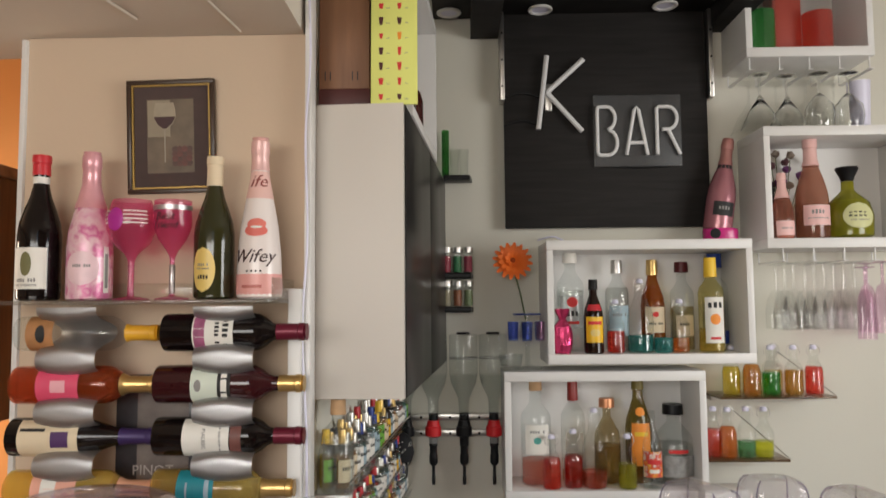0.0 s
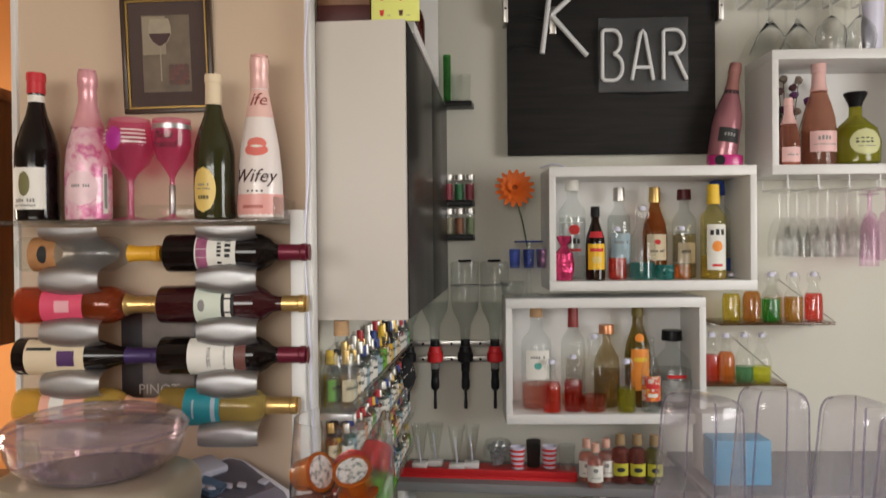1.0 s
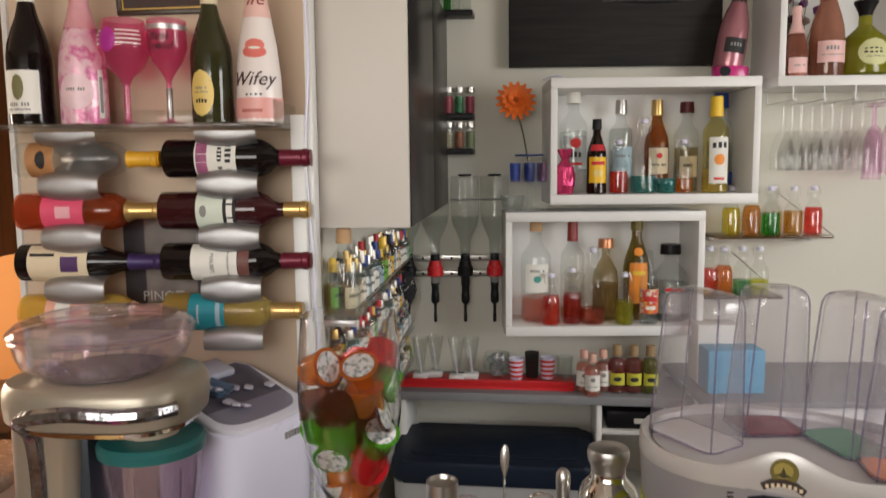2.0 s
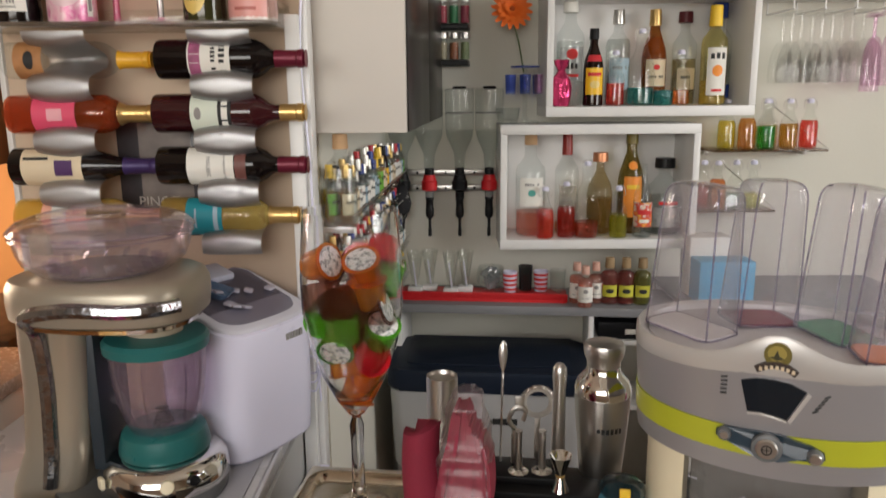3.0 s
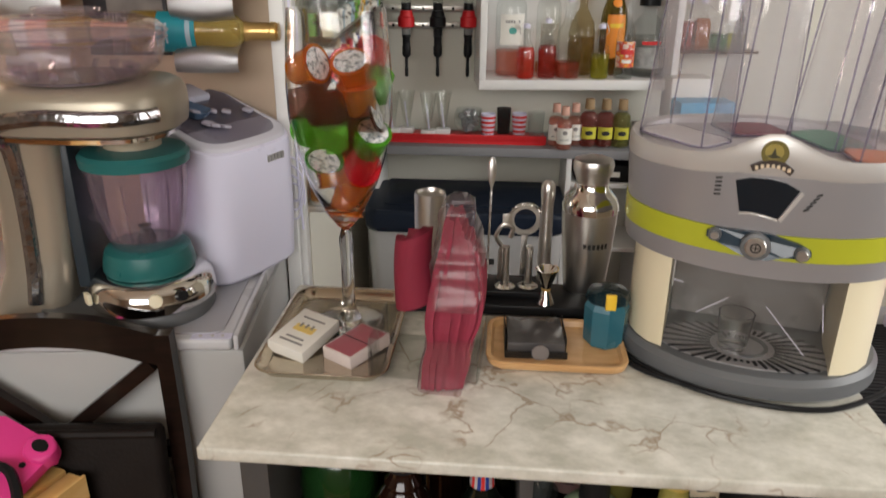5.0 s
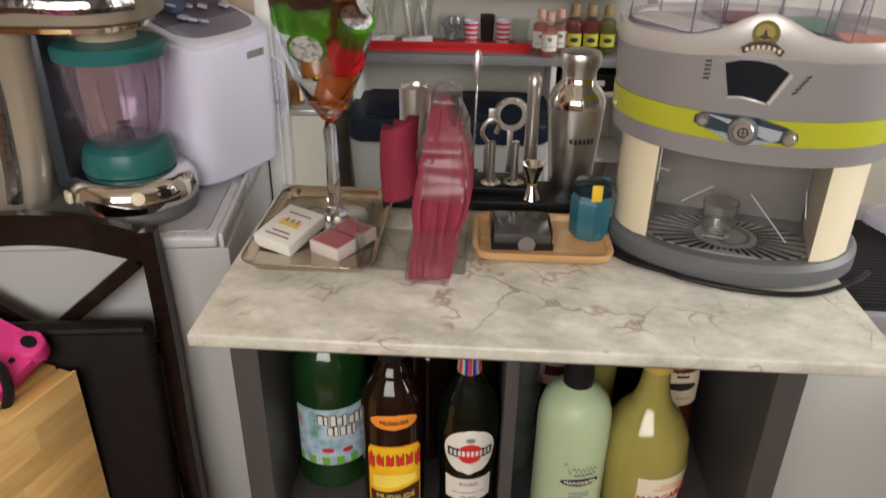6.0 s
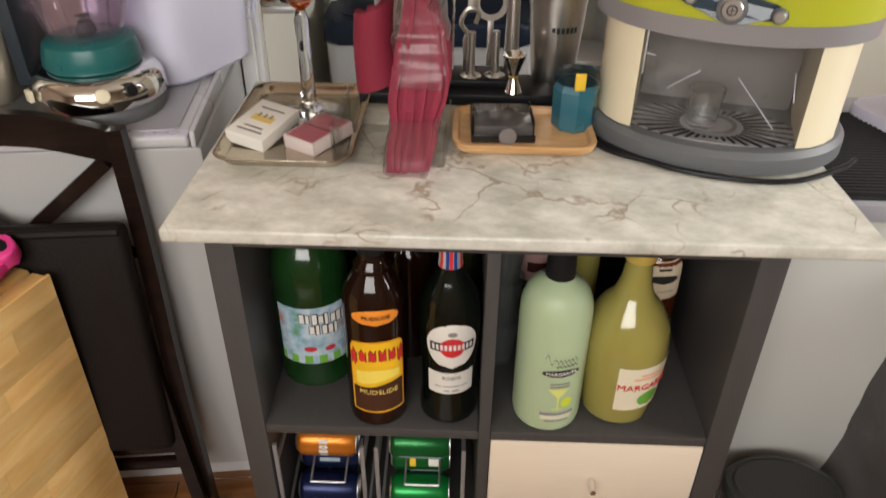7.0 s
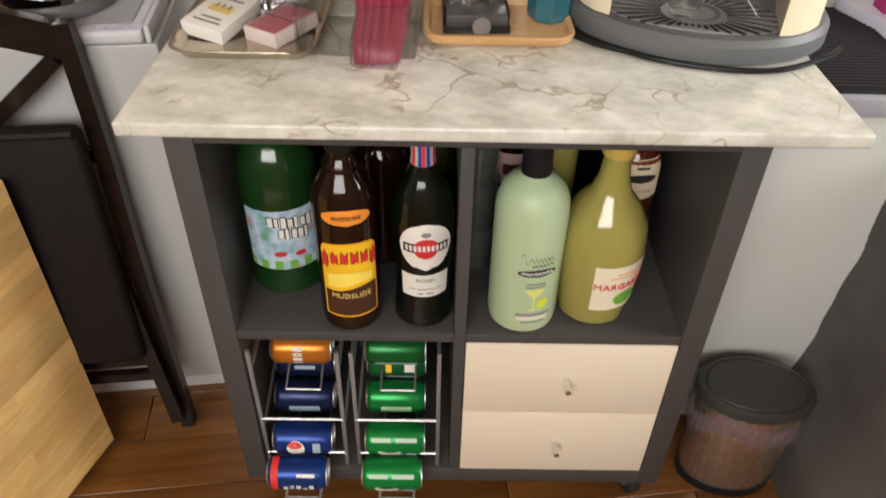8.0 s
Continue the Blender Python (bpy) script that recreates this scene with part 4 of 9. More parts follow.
for x, y, d, lv, nm in ((0.803, 1.86, D_RED, 0.6, "red"), (0.845, 1.84, D_ORANGE, 0.68, "orange"), (0.912, 1.85, D_MINT, 0.35, "green"), (0.973, 1.85, drink("bright_yellow_drink", (0.85, 0.85, 0.05)), 0.35, "yellow")):
    swing_bottle("drink_bottle", "small stoppered bottle of %s drink on a glass ledge" % nm, pose(x, y, 1.1235), d, lv, 0.155, 0.031, GS)

# pink wine bottle in a holder on the upper box
hold = thing("bottle_holder", "magenta high-heel shaped bottle holder on the shelf box", "bottle holder", pose(0.848, 1.85, 1.867))
part("cradle", outline_prism(rounded(0.12, 0.07, 0.03), 0, 0.045, 0.008), MAGENTA, hold)
part("opening", lathe([(0, -0.002), (0.018, -0.002), (0.018, 0.002), (0, 0.002)], 18), BLACK, hold).matrix_local = pose(-0.028, -0.0345, 0.026, 90)
bottle("wine_bottle", "dusky pink sparkling wine bottle leaning in a holder", scaled(P_SPARKLING, 0.05, 0.33), mat("dusky_pink_glass", (0.42, 0.17, 0.20), 0.25, 0.3, coat=0.3), pose(0.842, 1.865, 1.905, 0, 9, 0), None, 0, mat("dusky_pink_foil", (0.48, 0.22, 0.20), 0.35, 0.3), 0.72, 1.1, [(0.05, 0.10, 0.75, INK, "rect", 0, [(0.078, 0.012, 0.4, GREY_INK)]), (0.222, 0.235, 3.1, INK, "rect", 0, [])], G)
solid("cable_run", tube(curve_pts([(0.215, 1.93, 1.885), (0.27, 1.91, 1.895), (0.33, 1.93, 1.875), (0.40, 1.90, 1.872)], 6), 0.003, 6), WHITE_PLASTIC, "white lead lying on top of the wall box", "cable")

# ---- flower in a shot glass stand ----
stand = thing("shot_glass_stand", "clear stand with blue shot glasses round it", "glass stand", pose(0.165, 1.85, 1.427))
part("base", lathe([(0, 0.002), (0.05, 0), (0.05, 0.008), (0.012, 0.014), (0.008, 0.03), (0.008, 0.19), (0.0, 0.19)], 24), GLASS2, stand)
part("carrier", lathe([(0.008, 0.188), (0.05, 0.188), (0.05, 0.194), (0.008, 0.194)], 24), BLUE, stand)
for k, gm in enumerate((GLASS_BLUE, GLASS_BLUE, GLASS_PINK, GLASS_BLUE, GLASS)):
    a = -1.2 + 1.1 * k
    sg = part("shot_glass", lathe([(0, 0.1), (0.017, 0.1), (0.0195, 0.165), (0.0185, 0.165), (0.016, 0.107), (0, 0.107)], 18), gm, stand)
    sg.location = (0.055 * math.sin(a), -0.055 * math.cos(a), 0)
flower = thing("artificial_flower", "orange gerbera with a green stem in the glass stand", "flower", pose(0.115, 1.84, 1.80))
part("stem", tube(curve_pts([(0, 0, -0.01), (0.025, 0.0, -0.10), (0.045, 0.01, -0.2)], 5), 0.003, 6), STEM_GREEN, flower)
for ring, (n, l, tilt) in enumerate(((16, 0.068, 12), (14, 0.056, 30), (10, 0.04, 52))):
    for k in range(n):
        b = bmesh.new()
        w = 0.011
        vs = []
        for i in range(5):
            u = i / 4
            ww = w * math.sin(math.pi * min(1, 0.15 + u * 0.85) * 0.92) + 0.001
            vs.append((b.verts.new((-ww, u * l, 0.006 * math.sin(u * 3))), b.verts.new((ww, u * l, 0.006 * math.sin(u * 3)))))
        for p, q in zip(vs, vs[1:]):
            b.faces.new((p[0], p[1], q[1], q[0]))
        o = part("petal", b, ORANGE, flower)
        o.matrix_local = pose(0, 0, 0, 72, 8, 0) @ pose(0, 0, 0.004 * ring, 0, 0, 360 / n * k + ring * 9) @ pose(0, 0.004, 0, tilt, 0, 0)
b = bmesh.new()
bmesh.ops.create_icosphere(b, subdivisions=2, radius=0.014)
part("flower_centre", b, mat("flower_centre", (0.30, 0.06, 0.01), 0.9, bump=0.8), flower).location = (0, -0.012, 0.004)
solid("glass_dish", lathe([(0, 0.003), (0.03, 0), (0.04, 0.04), (0.042, 0.055), (0.04, 0.055), (0.036, 0.02), (0, 0.01)], 22), GLASS2, "small clear glass beside the flower stand", "glass", pose(0.102, 1.80, 1.427))

# ---- little shelves in the recess ----
def tiny_shelf(x0, x1, z, label):
    return solid("small_shelf", outline_prism([(x0, 1.977), (x0 + 0.01, 1.90), (x1 - 0.01, 1.90), (x1, 1.977)], z - 0.02, z, 0.003), BLACK, label, "shelf", group="small black wall shelves")


tiny_shelf(-0.135, -0.02, 2.125, "small black wall shelf with glasses")
solid("green_glass", lathe([(0, 0.002), (0.014, 0), (0.014, 0.17), (0.013, 0.17), (0.012, 0.006), (0, 0.006)], 16), GLASS_GREEN, "tall slim green glass on a small shelf", "glass", pose(-0.118, 1.94, 2.126))
for x in (-0.085, -0.05):
    solid("shot_glass", lathe([(0, 0.002), (0.015, 0), (0.018, 0.10), (0.017, 0.10), (0.014, 0.008), (0, 0.008)], 16), GLASS, "clear tall shot glass on a small shelf", "glass", pose(x, 1.94, 2.126), "shot glasses on the small shelf")
tiny_shelf(-0.135, -0.02, 1.768, "small black wall shelf with candy jars")
tiny_shelf(-0.135, -0.02, 1.645, "small black wall shelf with candy jars")
for z, cols in ((1.769, ((0.35, 0.03, 0.06), (0.03, 0.22, 0.08), (0.4, 0.05, 0.1))), (1.646, ((0.35, 0.3, 0.2), (0.3, 0.1, 0.04), (0.2, 0.25, 0.12)))):
    for k, c in enumerate(cols):
        j = thing("candy_jar", "small glass jar of coloured sweets with steel lid", "jar", pose(-0.117 + 0.039 * k, 1.935, z), "candy jars")
        part("glass_body", lathe([(0, 0.002), (0.016, 0), (0.018, 0.003), (0.018, 0.072), (0, 0.074)], 18), GLASS2, j)
        part("sweets", lathe([(0, 0.003), (0.0155, 0.003), (0.0155, 0.06), (0, 0.062)], 14), mat("sweets", c, 0.4, var=0.6, scale=120), j)
        part("lid", lathe([(0, 0.074), (0.0185, 0.074), (0.0185, 0.092), (0, 0.093)], 18), STEEL, j)

# ---- optics: four upturned bottles with measures ----
rack = thing("optic_rack", "steel wall bracket that holds four upturned bottles", "bottle rack", pose(0, 0, 0))
for z in (1.247, 1.19):
    part("bar", box(-0.31, 0.10, 1.955, 1.978, z - 0.011, z + 0.011, 0.002), STEEL, rack)
    for k in range(4):
        part("screw", lathe([(0, -0.002), (0.005, -0.002), (0.005, 0.002), (0, 0.003)], 10), BLACK, rack).matrix_local = pose(-0.215 + 0.105 * k, 1.954, z, 90)
for k, x in enumerate((-0.265, -0.169, -0.060, 0.046)):
    op = thing("optic_measure", "%s spirit measure with black spout under a bottle" % ("red" if k % 2 else "black"), "spirit measure", pose(x, 1.90, 0), "optic measures")
    part("collar", lathe([(0, 1.245), (0.02, 1.245), (0.024, 1.225), (0.028, 1.222), (0.028, 1.192), (0.02, 1.188), (0, 1.186)], 20), RED if k % 2 else BLACK, op)
    part("neck", lathe([(0, 1.27), (0.016, 1.27), (0.017, 1.246), (0, 1.245)], 16), BLACK, op)
    part("chamber", lathe([(0, 1.186), (0.016, 1.186), (0.015, 1.165), (0, 1.163)], 16), thin("frosted_chamber", (0.8, 0.8, 0.8), 0.4, (0.6, 0.6, 0.6)) if k % 2 else BLACK, op)
    part("spout", lathe([(0, 1.165), (0.015, 1.165), (0.016, 1.158), (0.013, 1.154), (0.0135, 1.128), (0.015, 1.124), (0.015, 1.098), (0.011, 1.090), (0.0055, 1.086), (0.005, 1.052), (0.0065, 1.049), (0.006, 1.022), (0, 1.019)], 16), BLACK, op)
    part("arm", box(-0.008, 0.008, 0.0, 0.056, 1.205, 1.22, 0.002), STEEL, op)
    inv = [(r, 1.262 + (0.285 - z)) for r, z in reversed(scaled(P_SLOPED, 0.051, 0.285))]
    bo = thing("upturned_bottle", "clear spirit bottle hanging upside down in a measure", "bottle", pose(x, 1.90, 0), "upturned bottles")
    part("glass_body", lathe(inv, 26), GLASS2, bo)
    part("inner_wall", lathe([(r - 0.003, z) for r, z in inv if r > 0.01 and z < 1.54], 26), GLASS2, bo)
    part("base_plug", lathe([(0, 1.5475), (0.022, 1.5475), (0.025, 1.551), (0.022, 1.555), (0, 1.555)], 20), BLACK, bo)
    part("level_line", lathe([(0.0512, 1.462), (0.0518, 1.462), (0.0518, 1.4655), (0.0512, 1.4655)], 26), GREY_INK, bo)


# ---- wall cabinet in the recess ----
cab = thing("wall_cabinet", "pale laminate wall cabinet with glossy black doors", "cabinet", alcove @ pose(0.002, 0.004, 0))
part("side_panel", box(0, 0.206, 0, 0.018, 1.45, 2.105, 0.001), GREIGE, cab)
part("body", box(0, 0.188, 0.019, 1.10, 1.452, 2.103, 0.001), GREIGE, cab)
for k in range(2):
    part("door", box(0.190, 0.209, 0.019 + 0.5405 * k, 0.019 + 0.5405 * k + 0.537, 1.45, 2.105, 0.0015), BLACK_GLOSS, cab)
open_box = thing("open_shelf_box", "white open shelf box on top of the wall cabinet", "shelf", alcove @ pose(0.03, 0.12, 2.106))
part("bottom_panel", box(0, 0.185, 0, 0.62, 0, 0.028, 0.001), WHITE_LAM, open_box)
part("top_panel", box(0, 0.185, 0, 0.62, 0.42, 0.448, 0.001), WHITE_LAM, open_box)
part("end_panel", box(0, 0.185, 0, 0.02, 0.028, 0.42, 0.001), WHITE_LAM, open_box)
part("end_panel", box(0, 0.185, 0.60, 0.62, 0.028, 0.42, 0.001), WHITE_LAM, open_box)
part("back_panel", box(0, 0.006, 0.02, 0.60, 0.028, 0.42), WHITE_LAM, open_box)
bottle("liqueur_bottle", "dark bottle with grey label in the open shelf box", scaled(P_SQUAT, 0.05, 0.23), BROWN_GLASS, alcove @ pose(0.15, 0.30, 2.135), None, 0, CORK, 0.85, 1.3, [(0.05, 0.11, 1.2, mat("grey_label", (0.45, 0.43, 0.42), 0.6), "rect", 0.4, [(0.08, 0.01, 0.7, INK)])])
bottle("liqueur_bottle", "dark red flask bottle in the open shelf box", scaled(P_SQUAT, 0.055, 0.19), mat("dark_red_glass", (0.06, 0.012, 0.01), 0.15, coat=0.4), alcove @ pose(0.15, 0.44, 2.135), None, 0, BLACK, 0.9, 1.1, [])
crate = thing("wine_crate", "brown wooden wine box standing on the wall cabinet", "wooden box", pose(-0.331, 0.95, 2.106))
part("body", box(-0.058, 0.058, -0.055, 0.055, 0.045, 0.36, 0.002), BROWN_WOOD, crate)
part("base_band", box(-0.0595, 0.0595, -0.0565, 0.0565, 0, 0.0448, 0.002), MAROON, crate)
for x in (-0.045, 0.018):
    part("staple_mark", box(x, x + 0.002, -0.0565, -0.055, 0.065, 0.085), INK, crate)
    part("staple_mark", box(x + 0.012, x + 0.014, -0.0565, -0.055, 0.065, 0.085), INK, crate)
# near-black slab paints the crate's right side as shaded
part("painted_shade_side", box(0.0585, 0.073, -0.045, 0.055, 0, 0.36, 0.001), mat("side_shade_brown", (0.02, 0.012, 0.01), 0.7), crate)
menu = thing("drinks_menu", "bright yellow drinks menu card with small red pictures", "menu card", pose(-0.214, 0.872, 2.106, -3, 0, 0))
part("card", box(-0.053, 0.053, -0.002, 0.002, 0, 0.36, 0.0008), YELLOW, menu)
rng = random.Random(3)
for r in range(9):
    for c, x in enumerate((-0.03, 0.012)):
        col = rng.choice((RED_INK, RED_INK, ORANGE_INK, MAROON))
        z = 0.018 + 0.036 * r
        w, h = rng.uniform(0.004, 0.006), rng.uniform(0.006, 0.0095)
        part("picture", loft([[(x - w, -0.0026, z + h), (x + w, -0.0026, z + h), (x + w, -0.0021, z + h), (x - w, -0.0021, z + h)], [(x - w * 0.6, -0.0026, z - h), (x + w * 0.6, -0.0026, z - h), (x + w * 0.6, -0.0021, z - h), (x - w * 0.6, -0.0021, z - h)]]), col, menu, smooth=False)
        part("price_line", box(x + 0.012, x + 0.020, -0.0026, -0.0021, z - 0.006, z - 0.0048), GREY_INK, menu, smooth=False)

# ---- miniature bottle shelves on the recess wall ----
mini_rack = thing("miniature_rack", "narrow clear wall shelves full of miniature bottles", "shelf", alcove)
tiers = (1.243, 1.112, 1.0, 0.885)
for z in tiers:
    part("shelf", box(0.001, 0.085, 0.03, 1.08, z - 0.006, z, 0.001), GLASS2, mini_rack)
    part("guard_rail", tube([(0.083, 0.03, z + 0.02), (0.083, 1.08, z + 0.02)], 0.002, 6), STEEL, mini_rack)
    for y in (0.04, 0.56, 1.07):
        part("bracket", box(0.001, 0.08, y - 0.003, y + 0.003, z - 0.022, z - 0.0065, 0.001), ALU, mini_rack)
specs = [(GLASS2, D_CLEAR, STEEL, WHITE_PAPER), (BROWN_GLASS, None, BLACK, YELLOW_PAPER), (GLASS2, D_RED, RED_CAP, WHITE_PAPER), (GLASS2, D_AMBER, GOLD, CREAM_PAPER), (GLASS2, D_TEAL, BLUE, SKY_PAPER),
         (GREEN_PET, None, GOLD, WHITE_PAPER), (GLASS2, D_ORANGE, RED_CAP, PEACH_PAPER), (DARK_GLASS, None, BLACK, RED_CAP), (GLASS2, D_YELLOW, YELLOW2, GREEN_PAPER), (MAGENTA, None, HOT_PINK, WHITE_PAPER)]
names = ("clear", "brown", "red", "amber", "blue", "green", "orange", "black", "yellow", "pink")
protos = {}
rng = random.Random(11)
for ti, z in enumerate(tiers):
    y = 0.055
    while y < 1.06:
        k = rng.randrange(len(specs))
        s = rng.uniform(0.85, 1.12) * (1.25 if ti == 0 else 1.0)
        for x in (0.022, 0.06):
            k = rng.choice((0, 0, 0, 0, 0, 0, 1, 2, 3, 3, 4, 4, 6, 8))
            m = alcove @ pose(x, y + rng.uniform(-0.003, 0.003), z + 0.0005, 0, 0, rng.uniform(50, 110)) @ Matrix.Diagonal((1.0, 1.0, s, 1))
            if k in protos:
                o = copy_thing(protos[k], m)
                o.matrix_world = m
            else:
                g, d, c, l = specs[k]
                protos[k] = bottle("miniature_bottle", "%s miniature spirit bottle on a narrow wall shelf" % names[k], P_MINI, g, m, d, 0.6, c, 0.8, 1.25, [(0.014, 0.05, 1.4, l, "rect", 0, [(0.036, 0.006, 0.9, INK)])], "miniature bottles", seg=12)
        y += 0.039
bottle("spirit_bottle", "clear square-shouldered spirit bottle on the miniature shelf", scaled(P_SPIRIT, 0.036, 0.20), GLASS2, alcove @ pose(0.055, 0.035, 1.2435), D_CLEAR, 0.6, CORK, 0.85, 1.2, [])
lump = lathe([(0, 0), (0.04, 0.01), (0.052, 0.05), (0.04, 0.10), (0.02, 0.125), (0, 0.13)], 20)
solid("dotted_pouch", lump, mat("black_cloth", (0.012, 0.012, 0.014), 0.8), "black cloth pouch with white dots on the shelf end", "pouch", alcove @ pose(0.075, 0.90, 1.125) @ Matrix.Scale(0.8, 4))
rng = random.Random(2)
prof = [(0.04, 0.01), (0.052, 0.05), (0.04, 0.10)]
pouch = bpy.data.objects["dotted_pouch"]
for k in range(34):
    z, a = rng.uniform(0.015, 0.1), rng.uniform(-1.9, 1.9)
    part("white_dot", patch(prof, z - 0.0022, z + 0.0022, a, 0.05, 0.001, "oval", 4, 4), WHITE_PAPER, pouch)

# ---- wine wall ----
pic = thing("framed_picture", "framed still life of a wine glass with dark mat", "picture", pose(-0.698, 0.822, 2.027, 2.2, -1.2, 0) @ Matrix.Scale(0.94, 4))
for x0, x1, z0, z1 in ((-0.103, 0.103, -0.133, -0.122), (-0.103, 0.103, 0.122, 0.133), (-0.103, -0.092, -0.122, 0.122), (0.092, 0.103, -0.122, 0.122)):
    part("frame_bar", box(x0, x1, -0.014, 0, z0, z1, 0.002), mat("dark_frame", (0.045, 0.026, 0.016), 0.35), pic)
for x0, x1, z0, z1 in ((-0.092, 0.092, -0.122, -0.118), (-0.092, 0.092, 0.118, 0.122), (-0.092, -0.088, -0.118, 0.118), (0.088, 0.092, -0.118, 0.118)):
    part("gilt_slip", box(x0, x1, -0.010, -0.004, z0, z1), mat("dull_gilt", (0.30, 0.19, 0.05), 0.4, 0.6), pic)
part("mat_board", box(-0.088, 0.088, -0.005, -0.002, -0.118, 0.118), mat("brown_mat_board", (0.075, 0.05, 0.045), 0.8, var=0.2, scale=40), pic)
art = part("print", box(-0.058, 0.052, -0.0058, -0.0052, -0.085, 0.088), mat("sepia_print", (0.14, 0.105, 0.07), 0.5, var=0.75, scale=16), pic)
part("painted_patch", box(-0.056, -0.003, -0.0063, -0.0059, 0.0, 0.086), mat("pale_sepia", (0.27, 0.225, 0.155), 0.5, var=0.15, scale=20), art)
for nm2, rows, col, yy in (("painted_bowl", ((0.003, 0.018), (0.018, 0.028), (0.026, 0.046), (0.0255, 0.062), (0.021, 0.080)), (0.33, 0.28, 0.20), 0.0), ("painted_wine", ((0.003, 0.019), (0.0165, 0.029), (0.0235, 0.042), (0.0245, 0.047)), (0.045, 0.014, 0.014), 0.0003)):
    part(nm2, loft([[(-r - 0.016, -0.0066 - yy, z), (r - 0.016, -0.0066 - yy, z), (r - 0.016, -0.0064 - yy, z), (-r - 0.016, -0.0064 - yy, z)] for r, z in rows]), mat(nm2, col, 0.5, var=0.2, scale=40), art, smooth=False)
part("painted_stem", box(-0.0175, -0.0145, -0.0066, -0.0064, -0.06, 0.018), mat("painted_stem", (0.30, 0.26, 0.2), 0.5), art, smooth=False)
for k in range(16):
    o = part("painted_grape", lathe([(0, -0.0003), (0.0075, -0.0003), (0.0075, 0.0003), (0, 0.0003)], 10), mat("painted_grape", (0.10 + 0.02 * (k % 3), 0.06, 0.05), 0.6, var=0.4, scale=60), art)
    o.matrix_local = pose(0.008 + 0.011 * (k % 4), -0.0064 - 0.0002 * (k % 3), -0.03 - 0.011 * (k // 4), 90)

glass_shelf = thing("wine_shelf", "clear acrylic shelf over the wine rack", "shelf", pose(0, 0, 0))
part("plate", box(-1.02, -0.428, 0.645, 0.822, 1.660, 1.668, 0.001), thin("acrylic", (0.86, 0.86, 0.84), 0.12, (0.5, 0.48, 0.45)), glass_shelf)
part("end_plate", box(-0.432, -0.428, 0.645, 0.822, 1.669, 1.71, 0.001), GLASS, glass_shelf)
part("back_lip", box(-1.02, -0.433, 0.815, 0.8225, 1.669, 1.705, 0.001), GLASS, glass_shelf)
S = 1.6685
GW = "bottles on the wine shelf"
bottle("wine_bottle", "dark red wine bottle with red capsule and white label", P_BURGUNDY, DARK_GLASS, pose(-0.940, 0.74, S), None, 0, RED_CAP, 0.87, 1.12,
       [(0.024, 0.108, 0.95, WHITE_PAPER, "rect", -0.1, [(0.075, 0.05, 0.28, mat("crest_ink", (0.18, 0.17, 0.07), 0.6), "oval"), (0.042, 0.007, 0.5, GREY_INK), (0.032, 0.004, 0.6, GREY_INK)]), (0.243, 0.257, 3.1, WHITE_PAPER, "rect", 0, [])], GW)
bottle("wine_bottle", "sparkling wine bottle with pink marbled sleeve", scaled(P_SPARKLING, 0.045, 0.305), PINK_MARBLE, pose(-0.834, 0.74, S), None, 0, PINK, 0.62, 1.08,
       [(0.03, 0.10, 0.75, mat("pale_marble", (0.78, 0.56, 0.60), 0.4, var=0.2, scale=30), "oval", 0.1, [(0.07, 0.006, 0.4, GREY_INK)]), (0.015, 0.11, 0.14, WHITE_PAPER, "rect", 1.2, [(0.06, 0.07, 0.08, GREY_INK)])], GW)
P_GOBLET = [(0, 0.003), (0.035, 0.0), (0.036, 0.003), (0.007, 0.009), (0.006, 0.03), (0.0065, 0.08), (0.014, 0.095), (0.036, 0.115), (0.049, 0.145), (0.049, 0.17), (0.038, 0.205), (0.0365, 0.205)]
gob = stemware("goblet", "large pink balloon gin glass with printed badge", pose(-0.743, 0.73, S), P_GOBLET, GLASS_HOT, "pink gift glasses", 0.08)
for z in (0.178, 0.17, 0.162, 0.154):
    part("printed_line", patch(P_GOBLET, z, z + 0.0025, 0.55, 0.5, 0.001), WHITE_PAPER, gob)
    part("printed_line", patch(P_GOBLET, z, z + 0.0025, -0.95, 0.3, 0.001), WHITE_PAPER, gob)
part("badge", patch(P_GOBLET, 0.138, 0.186, -0.3, 0.38, 0.0015, "oval"), mat("purple_badge", (0.45, 0.03, 0.30), 0.4), gob)
P_CUP = [(0, 0.003), (0.033, 0.0), (0.034, 0.003), (0.006, 0.009), (0.005, 0.03), (0.005, 0.085), (0.012, 0.10), (0.029, 0.125), (0.038, 0.15), (0.037, 0.203), (0.0355, 0.203)]
cup = stemware("goblet", "pink wine glass with black words Best Friend and glitter band", pose(-0.658, 0.73, S), P_CUP, GLASS_HOT, "pink gift glasses", 0.085)
part("glitter_band", patch(P_CUP, 0.182, 0.192, 0, 2.6, 0.001, "rect", 2, 30), mat("silver_glitter", (0.6, 0.58, 0.58), 0.3, 0.8, var=0.6, scale=400), cup)
part("glitter_stem", lathe([(0.0052, 0.012), (0.0062, 0.014), (0.0062, 0.07), (0.0052, 0.072)], 12), mat("silver_glitter_b", (0.5, 0.46, 0.45), 0.3, 0.8, var=0.6, scale=400), cup)
part("lettering", wrap(text_bm("Best", 0.022, shear=0.3), P_CUP, 0.168, -0.1, 0.0015), INK, cup)
part("lettering", wrap(text_bm("Friend", 0.02, shear=0.3), P_CUP, 0.150, -0.1, 0.0015), INK, cup)
